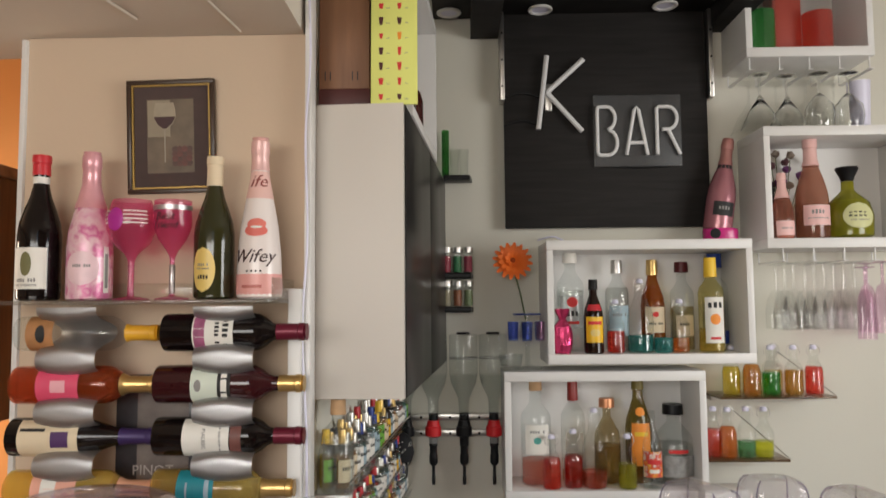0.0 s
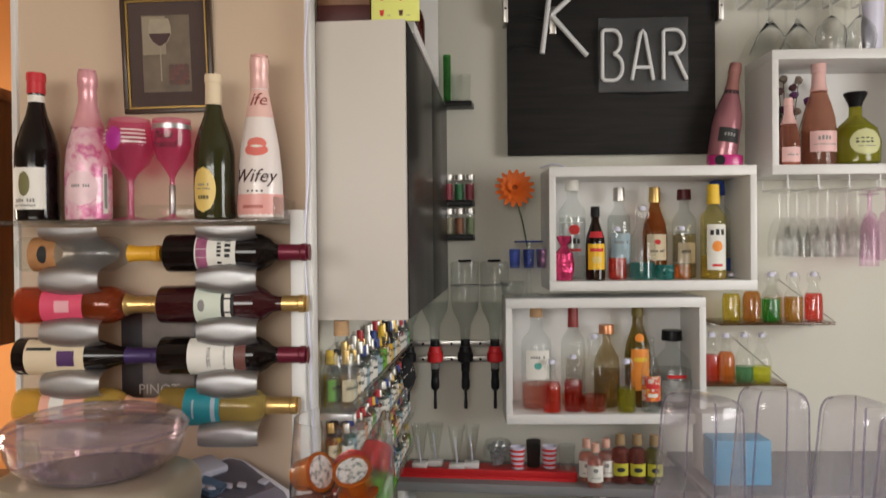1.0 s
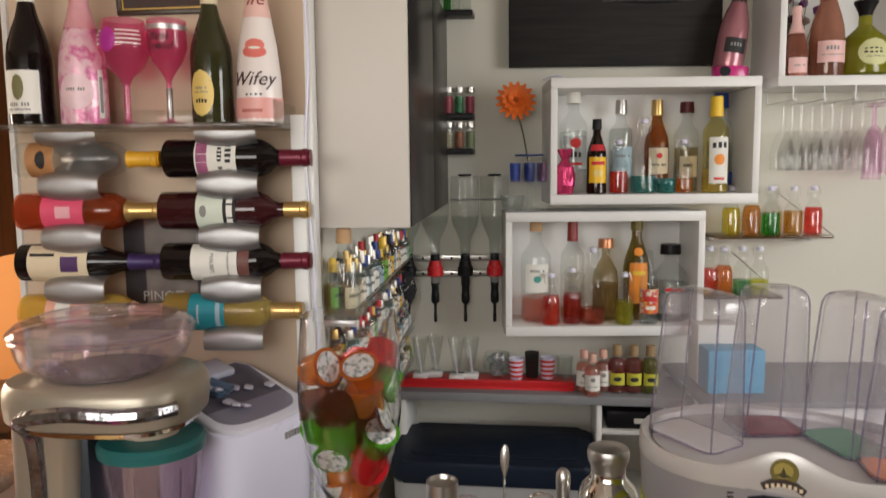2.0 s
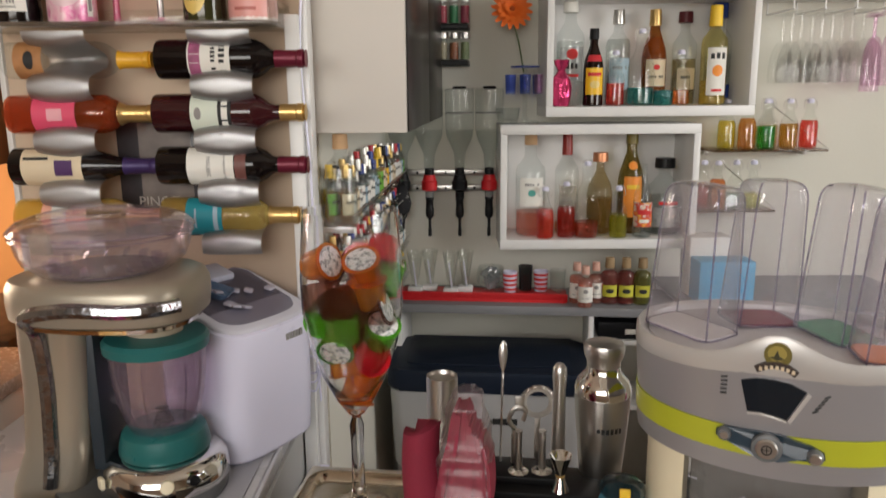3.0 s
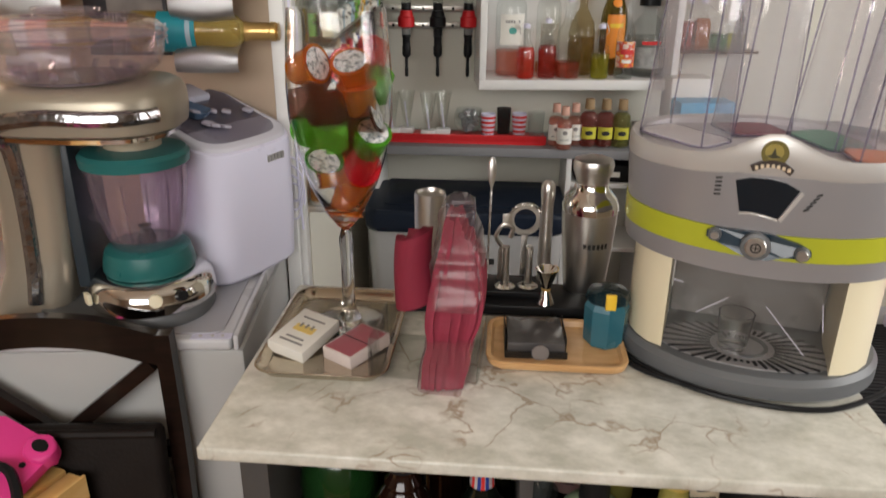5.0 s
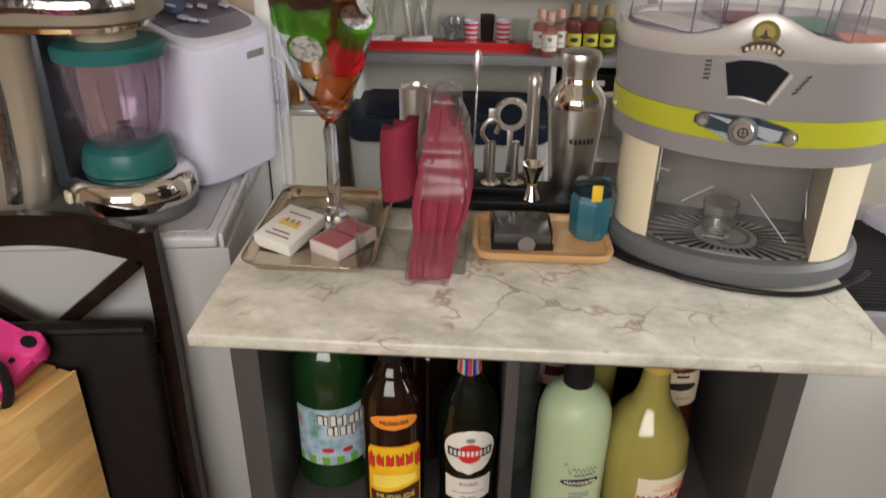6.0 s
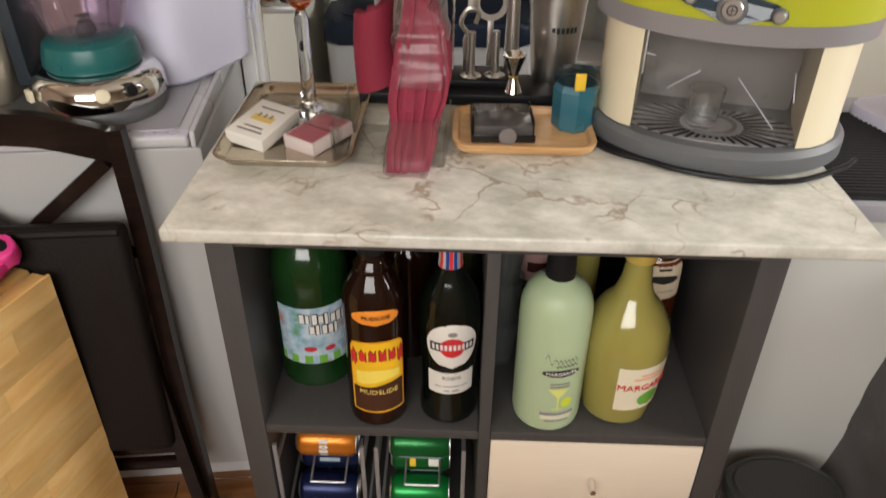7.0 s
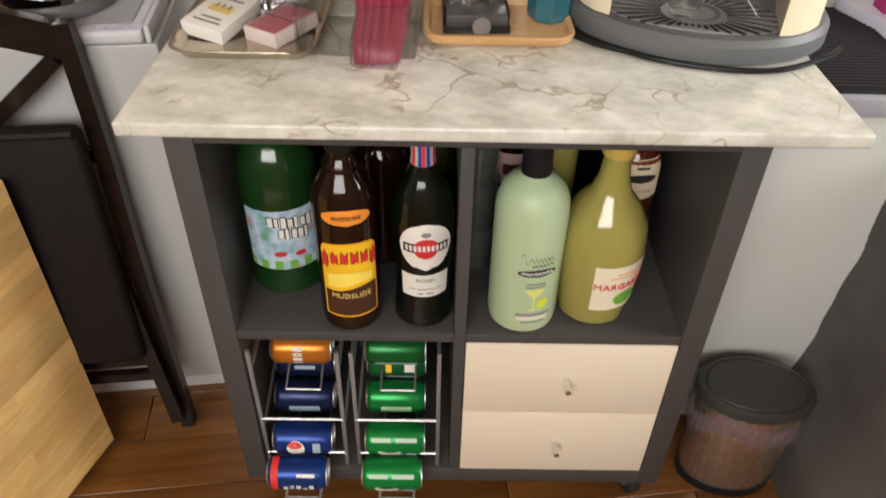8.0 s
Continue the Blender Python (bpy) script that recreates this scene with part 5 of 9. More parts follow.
bottle("wine_bottle", "olive green wine bottle with oval gold label", scaled(P_BURGUNDY, 0.041, 0.292), OLIVE_GLASS, pose(-0.575, 0.74, S), None, 0, CREAM_PAPER, 0.80, 1.08, [(0.015, 0.105, 0.62, GOLD_PAPER, "oval", -0.25, [(0.07, 0.005, 0.3, GREY_INK), (0.062, 0.003, 0.35, GREY_INK), (0.045, 0.008, 0.3, INK)])], GW)
wif = [(0, 0.004), (0.038, 0), (0.0455, 0.005), (0.0465, 0.02), (0.044, 0.09), (0.038, 0.15), (0.029, 0.20), (0.02, 0.245), (0.0165, 0.275), (0.016, 0.298), (0.0172, 0.30), (0.017, 0.325), (0.013, 0.33), (0, 0.33)]
wb = bottle("wine_bottle", "white and pink gift bottle lettered Wifey with lips", wif, mat("white_pink_sleeve", (0.80, 0.72, 0.69), 0.3, var=0.06, scale=6, coat=0.3), pose(-0.481, 0.74, S), None, 0, PALE_PINK, 0.80, 1.06, [], GW)
part("pink_fade", patch(wif, 0.004, 0.05, 0, 3.13, 0.0006, "rect", 4, 40), mat("rose_fade", (0.75, 0.36, 0.33), 0.35), wb)
part("pink_neck", patch(wif, 0.205, 0.262, 0, 3.13, 0.0006, "rect", 4, 40), mat("rose_neck", (0.78, 0.50, 0.45), 0.35), wb)
part("lip_print", patch(wif, 0.126, 0.150, 0.05, 0.60, 0.0012, "oval"), mat("lipstick_print", (0.70, 0.16, 0.13), 0.5), wb)
part("lip_print", patch(wif, 0.140, 0.163, 0.08, 0.50, 0.0014, "oval"), mat("lipstick_print_b", (0.72, 0.19, 0.15), 0.5), wb)
part("lips_gap", patch(wif, 0.1425, 0.1475, 0.08, 0.30, 0.0018, "oval"), WHITE_PAPER, wb)
part("lettering", wrap(text_bm("Wifey", 0.038, shear=0.35), wif, 0.085, -0.1, 0.0014), mat("dark_brown_ink", (0.05, 0.02, 0.02), 0.5), wb)
part("lettering", wrap(text_bm("ife", 0.036, shear=0.3), wif, 0.24, 0.1, 0.0014), mat("brown_red_ink", (0.25, 0.05, 0.04), 0.5), wb)
for k in range(4):
    part("ink_dot", patch(wif, 0.054, 0.058, -0.3 + 0.2 * k, 0.05, 0.0012, "oval"), INK, wb)
part("small_print", patch(wif, 0.022, 0.028, -0.1, 0.45, 0.0012), mat("rose_ink", (0.5, 0.15, 0.13), 0.5), wb)


def wavy_rack(xc, label):
    """A brushed metal band that waves in and out between the lying bottles."""
    ob = thing("wine_rack", label, "wine rack", pose(xc, 0, 0), "metal wine racks")
    b = bmesh.new()
    rows, cols = 90, 8
    grid = []
    for i in range(rows + 1):
        z = 1.218 + (1.655 - 1.218) * i / rows
        ln = []
        for j in range(cols + 1):
            u = 2 * j / cols - 1
            c = math.cos(2 * math.pi * (z - 1.655) / 0.1047) + 0.6 * (1 - u * u) + 0.25
            s = 1 / (1 + math.exp(-3.0 * c))
            ln.append(b.verts.new((u * 0.060, 0.80 - 0.112 * s, z)))
        grid.append(ln)
    for i in range(rows):
        for j in range(cols):
            b.faces.new((grid[i][j], grid[i][j + 1], grid[i + 1][j + 1], grid[i + 1][j]))
    bmesh.ops.solidify(b, geom=list(b.faces), thickness=0.002)
    part("band", b, ALU, ob)
    for z in (1.60, 1.29):
        part("wall_fixing", box(-0.02, 0.02, 0.801, 0.824, z - 0.012, z + 0.012, 0.002), ALU, ob)
    return ob


wavy_rack(-0.855, "brushed aluminium wave rack with lying wine bottles")
wavy_rack(-0.540, "brushed aluminium wave rack with lying wine bottles")
GR = "wine bottles lying in the racks"
ROWZ = (1.602, 1.498, 1.394, 1.291)


def lying(row, x, label, glass, R, L, cap, capz, labels, prof=P_BORDEAUX, liquid=None, level=0.8):
    return bottle("wine_bottle", label, scaled(prof, R, L), glass, pose(x + 0.004, 0.735, ROWZ[row], 0, 90, 0), liquid, level, cap, capz, 1.1, labels, GR)


lying(0, -0.975, "clear white wine bottle with bright amber capsule", GLASS2, 0.0355, 0.285, AMBER_FOIL, 0.78, [(0.03, 0.085, 1.3, mat("orange_brown_label", (0.42, 0.20, 0.08), 0.6, var=0.4, scale=40), "rect", 0, [(0.06, 0.02, 0.5, INK, "oval")])])
lying(0, -0.676, "dark red wine bottle with white lettered label", DARK_GLASS, 0.0385, 0.288, WINE_FOIL, 0.80, [(0.068, 0.15, 1.3, WHITE_PAPER, "rect", 0, [(0.135, 0.012, 0.8, INK), (0.118, 0.009, 0.6, INK), (0.082, 0.022, 1.1, mat("lace_print", (0.35, 0.1, 0.2), 0.6, var=0.8, scale=70))])])
lying(1, -0.980, "orange rose wine bottle with hot pink label", D_PINKWINE, 0.0385, 0.290, GOLD, 0.76, [(0.06, 0.145, 1.25, PINK_PAPER, "rect", 0, [(0.105, 0.03, 0.3, mat("pale_pink_ink", (0.8, 0.4, 0.45), 0.6))])], liquid=drink("rose_wine_fill", (0.62, 0.16, 0.03), 0.3), level=0.72)
lying(1, -0.690, "deep red wine bottle with white label and gold capsule", mat("deep_red_glass", (0.035, 0.006, 0.008), 0.08, coat=0.3, rvar=0.03), 0.0385, 0.297, GOLD, 0.84, [(0.08, 0.155, 1.25, mat("mint_white_label", (0.66, 0.72, 0.62), 0.6), "rect", 0, [(0.095, 0.014, 0.3, GREY_INK, "oval"), (0.147, 0.026, 1.0, INK), (0.147, 0.012, 0.8, WHITE_PAPER)])])
lying(2, -0.984, "dark wine bottle with tan label and purple capsule", DARK_GLASS, 0.0385, 0.290, PURPLE_FOIL, 0.77, [(0.03, 0.15, 1.15, CREAM_PAPER, "rect", 0, [(0.115, 0.035, 0.4, mat("purple_ink", (0.08, 0.03, 0.12), 0.6)), (0.06, 0.05, 0.08, INK, "rect", -0.5)])], P_BURGUNDY)
lying(2, -0.690, "dark Malbec wine bottle with torn-edge white label", DARK_GLASS, 0.0385, 0.297, WINE_FOIL, 0.81, [(0.065, 0.158, 1.2, WHITE_PAPER, "rect", 0, [("MALBEC", 0.108, 0.011, GREY_INK), (0.14, 0.004, 0.8, GREY_INK)]), (0.16, 0.182, 1.3, mat("brown_band", (0.16, 0.06, 0.05), 0.5, var=0.3, scale=80), "rect", 0, [])])
lying(3, -0.985, "clear yellow white wine bottle with peach labels", D_WHITEWINE, 0.0375, 0.295, PEACH_PAPER, 0.76, [(0.06, 0.15, 1.25, mat("coral_label", (0.78, 0.40, 0.30), 0.6), "rect", 0, [(0.095, 0.03, 1.1, WHITE_PAPER)])], liquid=drink("yellow_wine_fill", (0.90, 0.66, 0.08), 0.40), level=0.72)
lying(3, -0.690, "white wine bottle with teal label", D_WHITEWINE, 0.0385, 0.278, GOLD, 0.78, [(0.055, 0.128, 1.3, TEAL_PAPER, "rect", 0, [(0.115, 0.009, 0.7, SKY_PAPER), (0.075, 0.004, 0.5, SKY_PAPER)])], liquid=drink("golden_wine_fill", (0.72, 0.54, 0.10), 0.30), level=0.72)
plaque = thing("wine_plaque", "small dark wall picture lettered Pinot with bottles print", "picture", pose(-0.722, 0.822, 1.385))
part("panel", box(-0.082, 0.082, -0.012, 0, -0.15, 0.125, 0.002), mat("dark_print", (0.045, 0.04, 0.045), 0.35, var=0.5, scale=30), plaque)
part("image", box(-0.035, 0.075, -0.0135, -0.0121, -0.145, 0.115), mat("grey_brown_print", (0.16, 0.13, 0.115), 0.35, var=0.8, scale=16), plaque)
part("lettering", text_bm("PINOT", 0.03), mat("grey_letter_ink", (0.42, 0.38, 0.34), 0.6), plaque).location = (0.0, -0.0145, -0.075)

# ---- beyond the wine wall, at the far left ----
tall = thing("kitchen_dresser", "dark brown wooden dresser with an open gap in the room beyond", "dresser", pose(-1.62, 1.35, 0))
WALNUT = wood("walnut", (0.05, 0.025, 0.012), (0.11, 0.06, 0.03), 3, 0.45, (10, 10, 1))
part("upper_cupboard", box(-0.35, 0.35, -0.25, 0.25, 1.36, 2.0, 0.004), WALNUT, tall)
part("lower_cupboard", box(-0.35, 0.35, -0.25, 0.25, 0.0, 0.90, 0.004), WALNUT, tall)
part("rear_post", box(-0.34, -0.28, 0.18, 0.24, 0.9005, 1.3595, 0.002), WALNUT, tall)
part("top_board", box(-0.36, 0.36, -0.27, 0.25, 2.0, 2.03, 0.004), wood("walnut_top", (0.16, 0.09, 0.045), (0.26, 0.15, 0.08), 3, 0.45, (1, 10, 10)), tall)
part("steel_strip", box(-0.30, 0.34, -0.262, -0.251, 1.67, 1.80, 0.002), STEEL, tall)
part("dark_recess", box(-0.30, 0.30, -0.262, -0.251, 1.38, 1.62, 0.002), BLACK, tall)
counter2 = thing("kitchen_counter", "white kitchen counter with speckled stone top", "counter", pose(-1.36, 0.72, 0))
part("base", box(-0.45, 0.24, -0.30, 0.30, 0, 0.87, 0.003), WHITE_LAM, counter2)
part("worktop", box(-0.47, 0.26, -0.32, 0.32, 0.871, 0.905, 0.004), mat("speckled_granite", (0.36, 0.29, 0.25), 0.25, var=0.5, scale=90), counter2)
solid("pink_bin", lathe([(0, 0.0), (0.05, 0), (0.06, 0.14), (0.055, 0.14), (0.045, 0.01), (0, 0.01)], 24), HOT_PINK, "hot pink plastic tub on the stone counter", "tub", pose(-1.155, 0.62, 0.906))
kettle = thing("steel_pot", "steel cooking pot on the stone counter", "pot", pose(-1.30, 0.80, 0.906))
part("body", lathe([(0, 0), (0.10, 0), (0.105, 0.01), (0.105, 0.13), (0.108, 0.135), (0.10, 0.132), (0.098, 0.01), (0, 0.008)], 28), STEEL, kettle)
part("handle", tube(curve_pts([(0.10, -0.03, 0.10), (0.15, -0.03, 0.11), (0.15, 0.03, 0.11), (0.10, 0.03, 0.10)], 6), 0.006, 8), BLACK, kettle)

# ---- desk in the recess ----
D = pose(0.09, 1.70, 0, 0, 0, -6)
desk = thing("desk", "grey desk top on white legs in the recess", "desk", D)
part("top_board", box(-0.385, 0.60, -0.03, 0.235, 0.79, 0.82, 0.002), DESK_GREY, desk)
part("leg_panel", box(-0.385, -0.36, -0.01, 0.22, 0, 0.789, 0.002), WHITE_LAM, desk)
part("divider", box(0.285, 0.303, -0.015, 0.22, 0, 0.789, 0.002), WHITE_LAM, desk)
part("end_panel", box(0.58, 0.598, -0.015, 0.22, 0, 0.789, 0.002), WHITE_LAM, desk)
for z in (0.685, 0.45):
    part("shelf", box(0.304, 0.579, -0.01, 0.22, z, z + 0.016, 0.001), WHITE_LAM, desk)
tray = thing("storage_tray", "black storage tray with a white label on the shelf", "tray", D @ pose(0.44, 0.06, 0.702))
part("body", box(-0.12, 0.12, -0.06, 0.12, 0, 0.06, 0.006), BLACK, tray)
part("label_holder", box(-0.03, 0.03, -0.063, -0.0605, 0.02, 0.038, 0.001), WHITE_PAPER, tray)
mat_ob = thing("bar_mat", "red ribbed rubber bar mat on the desk", "bar mat", D @ pose(-0.085, 0.10, 0.8205))
b = bmesh.new()
outline_prism(rounded(0.60, 0.16, 0.012), 0, 0.008, 0.002, b)
part("base", b, RED, mat_ob)
for k in range(72):
    part("rib", box(-0.293 + 0.00822 * k, -0.293 + 0.00822 * k + 0.0045, -0.0785, -0.0735, 0.008, 0.028), RED, mat_ob, smooth=False)
part("front_wall", box(-0.30, 0.30, -0.0735, -0.0705, 0.008, 0.03, 0.001), RED, mat_ob)
for k, (x, y) in enumerate(((-0.325, 0.10), (-0.275, 0.13), (-0.195, 0.09), (-0.145, 0.12))):
    st = thing("shot_glass_holder", "clear funnel shaped shot glass with white foot", "glass", D @ pose(x, y, 0.829), "funnel shot glasses")
    part("foot", box(-0.026, 0.026, -0.02, 0.02, 0, 0.022, 0.005), mat("frosted_white", (0.7, 0.7, 0.68), 0.4), st)
    part("bowl", lathe([(0, 0.023), (0.012, 0.023), (0.016, 0.06), (0.03, 0.15), (0.0285, 0.15), (0.014, 0.06), (0, 0.03)], 20), GLASS, st)
    part("tube", tube([(0.004, -0.008, 0.024), (-0.006, -0.008, 0.115)], 0.003, 6), WHITE_PLASTIC, st)
bowl = thing("ice_bowl", "clear glass bowl filled with ice-like pieces", "bowl", D @ pose(-0.055, 0.16, 0.829))
part("glass_body", lathe([(0, 0.003), (0.03, 0), (0.052, 0.03), (0.052, 0.06), (0.045, 0.085), (0.043, 0.085), (0.048, 0.03), (0, 0.01)], 24), GLASS2, bowl)
rng = random.Random(4)
for k in range(26):
    s = 0.011
    o = part("ice_piece", box(-s, s, -s, s, -s, s, 0.003), thin("ice_plastic", (0.92, 0.94, 0.95), 0.3, (0.8, 0.82, 0.84)) if k == 0 else bpy.data.materials["ice_plastic"], bowl)
    a, r = rng.uniform(0, 6.28), rng.uniform(0, 0.032)
    o.matrix_local = pose(r * math.cos(a), r * math.sin(a), rng.uniform(0.02, 0.075), rng.uniform(0, 90), rng.uniform(0, 90), rng.uniform(0, 90))
for k, x in enumerate((0.015, 0.125)):
    sg = thing("striped_glass", "small glass with red and white stripes", "glass", D @ pose(x, 0.13 + 0.02 * k, 0.829), "striped glasses")
    part("glass_body", lathe([(0, 0.002), (0.021, 0), (0.026, 0.075), (0.025, 0.075), (0.02, 0.006), (0, 0.006)], 20), WHITE_PLASTIC, sg)
    for q in range(4):
        part("stripe", patch([(0.021, 0), (0.026, 0.075)], 0.008 + 0.017 * q, 0.0165 + 0.017 * q, 0, 3.1, 0.0008, "rect", 1, 24), RED_INK, sg)
solid("dark_glass", lathe([(0, 0.002), (0.022, 0), (0.026, 0.09), (0.025, 0.09), (0.021, 0.006), (0, 0.006)], 20), SMOKE, "small smoked drinking glass on the desk", "glass", D @ pose(0.07, 0.16, 0.829))
solid("clear_glass", lathe([(0, 0.002), (0.026, 0), (0.03, 0.08), (0.0285, 0.08), (0.024, 0.006), (0, 0.006)], 20), GLASS2, "clear drinking glass on the desk", "glass", D @ pose(0.185, 0.15, 0.829))
for x, y in ((0.245, 0.03), (0.27, -0.02), (0.31, 0.04)):
    bottle("small_bottle", "small pink drink bottle with white label and cork", scaled(P_SPIRIT, 0.026, 0.140), GLASS2, D @ pose(x, y, 0.8205), D_ROSE, 0.7, mat("pink_cork", (0.62, 0.36, 0.28), 0.6), 0.82, 1.3, [(0.022, 0.075, 1.2, WHITE_PAPER, "rect", 0, [(0.06, 0.014, 0.3, GREY_INK, "oval"), (0.036, 0.004, 0.6, GREY_INK)])], "small pink bottles")
for k, x in enumerate((0.355, 0.41, 0.465)):
    bottle("small_bottle", "small square %s liqueur bottle with yellow label" % ("red" if k < 2 else "green"), scaled(P_SPIRIT, 0.030, 0.158), GLASS2, D @ pose(x, 0.035, 0.8205), drink("garnet_drink", (0.50, 0.07, 0.04), 0.3) if k < 2 else drink("olive_green_drink", (0.36, 0.34, 0.04), 0.35), 0.74, mat("tan_cap", (0.30, 0.20, 0.10), 0.6), 0.80, 1.3, [(0.03, 0.07, 0.9, mat("olive_yellow_label", (0.55, 0.52, 0.05), 0.5), "rect", 0, [(0.05, 0.016, 0.45, INK, "oval")])], "small liqueur bottles")
solid("drink_carton", box(-0.09, 0.09, -0.05, 0.05, 0, 0.14, 0.003), SKYBLUE, "sky blue drinks carton beside the desk", "carton", pose(0.80, 1.62, 0.851))
solid("white_carton", box(-0.07, 0.07, -0.05, 0.05, 0, 0.20, 0.003), WHITE_PAPER, "white carton behind the blue carton", "carton", pose(0.78, 1.73, 0.851))
side = thing("side_cabinet", "white side cabinet under the glass ledges", "cabinet", pose(0, 0, 0))
part("body", box(0.68, 1.45, 1.50, 1.95, 0, 0.83, 0.003), WHITE_LAM, side)
part("top_board", box(0.67, 1.46, 1.48, 1.955, 0.8305, 0.85, 0.002), DESK_GREY, side)

# cooler under the desk
cool = thing("cool_box", "grey cool box with a dark navy lid under the desk", "cool box", D @ pose(-0.05, -0.06, 0))
part("body", loft([[(x, y, z) for x, y in rounded(w, d, 0.04)] for w, d, z in ((0.60, 0.30, 0.30), (0.62, 0.32, 0.32), (0.64, 0.34, 0.58), (0.64, 0.34, 0.585))]), mat("grey_cooler_plastic", (0.42, 0.42, 0.42), 0.5), cool)
part("lid", outline_prism(rounded(0.655, 0.36, 0.045), 0.587, 0.66, 0.018, segs=3), NAVY, cool)
part("lid_recess", outline_prism(rounded(0.55, 0.25, 0.04), 0.6605, 0.664, 0.002), NAVY, cool)
part("badge", box(0.02, 0.10, -0.173, -0.17, 0.48, 0.50), INK, cool)
stand2 = thing("cool_box_stand", "low black stand under the cool box", "stand", D @ pose(-0.05, -0.06, 0))
part("platform", box(-0.28, 0.28, -0.13, 0.13, 0.26, 0.2995, 0.003), BLACK, stand2)
for x in (-0.25, 0.25):
    for y in (-0.11, 0.11):
        part("leg", box(x - 0.015, x + 0.015, y - 0.015, y + 0.015, 0, 0.2595), BLACK, stand2)


# ---- cube shelf on castors with a stone top ----
CAB = pose(0, 0, 0, 0, 0, -7)
unit = thing("cube_shelf", "dark grey two by two cube shelf on castors", "shelf unit", CAB)
Z = 0.08
part("side_panel", box(-0.3825, -0.3445, 0, 0.39, Z, Z + 0.765, 0.001), GREY_LAM, unit)
part("side_panel", box(0.3445, 0.3825, 0, 0.39, Z, Z + 0.765, 0.001), GREY_LAM, unit)
part("top_panel", box(-0.344, 0.344, 0.0006, 0.39, Z + 0.727, Z + 0.765, 0.001), GREY_LAM, unit)
part("bottom_panel", box(-0.344, 0.344, 0.0006, 0.39, Z, Z + 0.038, 0.001), GREY_LAM, unit)
part("divider", box(-0.009, 0.009, 0.001, 0.389, Z + 0.0385, Z + 0.7265, 0.001), GREY_LAM, unit)
part("shelf", box(-0.344, -0.0095, 0.0014, 0.389, Z + 0.373, Z + 0.391, 0.001), GREY_LAM, unit)
part("shelf", box(0.0095, 0.344, 0.0014, 0.389, Z + 0.373, Z + 0.391, 0.001), GREY_LAM, unit)
# added black sheet, stands in for the darkness behind the bottles
part("back_panel", box(-0.344, 0.344, 0.390, 0.396, Z + 0.02, Z + 0.75), BLACK, unit)
for x in (-0.345, 0.345):
    for y in (0.045, 0.345):
        c = part("castor", box(x - 0.022, x + 0.022, y - 0.022, y + 0.022, 0.066, 0.0795, 0.002), BLACK, unit)
        w = part("wheel", lathe([(0, -0.013), (0.024, -0.013), (0.028, -0.009), (0.028, 0.009), (0.024, 0.013), (0, 0.013)], 20), BLACK_RUBBER, c)
        w.matrix_local = pose(x, y, 0.0285, 0, 90, 25)
        part("fork", box(x - 0.018, x + 0.018, y - 0.02, y + 0.012, 0.030, 0.066, 0.004), STEEL, c)
for k in range(2):
    z0 = Z + 0.0395 + 0.1665 * k
    d = part("drawer", box(0.0105, 0.3425, -0.0004, 0.02, z0, z0 + 0.1655, 0.0012), BIRCH, unit, "pale birch drawer front")
    kn = part("knob", lathe([(0, 0), (0.0042, 0.0), (0.0042, 0.012), (0.0050, 0.014), (0.0058, 0.027), (0.0052, 0.029), (0, 0.0295)], 16), CHROME, d)
    kn.matrix_local = pose(0.176, -0.0005, z0 + 0.085, 90, 0, 0)

slab = bmesh.new()
box(-0.415, 0.471, -0.052, 0.437, 0.8455, 0.865, 0.004, 3, slab)
solid("worktop", slab, stone("veined_stone"), "polished pale stone worktop with thin rusty veins", "worktop", CAB)

# bottles in the cubes
S1 = Z + 0.3915
GB = "bottles in the cube shelf"
jug = [(0, 0.006), (0.045, 0), (0.06, 0.012), (0.062, 0.03), (0.058, 0.045), (0.062, 0.06), (0.062, 0.175), (0.058, 0.19), (0.062, 0.205), (0.058, 0.24), (0.04, 0.275), (0.02, 0.295), (0.016, 0.30), (0.016, 0.318), (0, 0.318)]
pj = bottle("drink_bottle", "big green plastic drink bottle with picture label", jug, GREEN_PET, pose(-0.262, 0.17, S1) @ pose(0, 0, 0, 0, 0, 8), None, 0, GREEN_PAPER, 0.94, 1.1,
       [(0.063, 0.1745, 1.15, printed("beach_picture", ((0.10, 0.28, 0.10), (0.30, 0.46, 0.58), (0.52, 0.62, 0.68), (0.28, 0.42, 0.55), (0.60, 0.20, 0.14)), 26), "rect", 0.1, [(0.072, 0.016, 1.12, GREEN_PAPER, "rect", 0), (0.094, 0.010, 0.16, RED_CAP, "oval", -0.3), (0.092, 0.010, 0.14, RED_CAP, "oval", 0.2)])], GB)
rng = random.Random(4)
for row, (zc, x0, nn) in enumerate(((0.156, -0.040, 8), (0.134, -0.026, 5))):
    for k in range(nn):
        for mt, g, off in ((INK, 0.0012, 0.0022), (WHITE_PAPER, 0.0, 0.0027)):
            w, tl, z = 0.0078, 0.0016 * math.sin(9 * k + row), zc - 0.0009 * k
            part("name_block", wrap(strip(x0 + 0.0095 * k - g, x0 + 0.0095 * k + w * (0.9 - 0.3 * (k % 3 == 1)) + g, lambda x: -0.0085 - g + tl, lambda x: 0.0085 + g - tl, 2), jug, z, 0.25, off), mt, pj)
kah = [(0, 0.005), (0.036, 0), (0.045, 0.005), (0.0465, 0.015), (0.0465, 0.225), (0.044, 0.243), (0.034, 0.262), (0.025, 0.276), (0.027, 0.284), (0.020, 0.294), (0.0175, 0.302), (0.017, 0.33), (0, 0.332)]
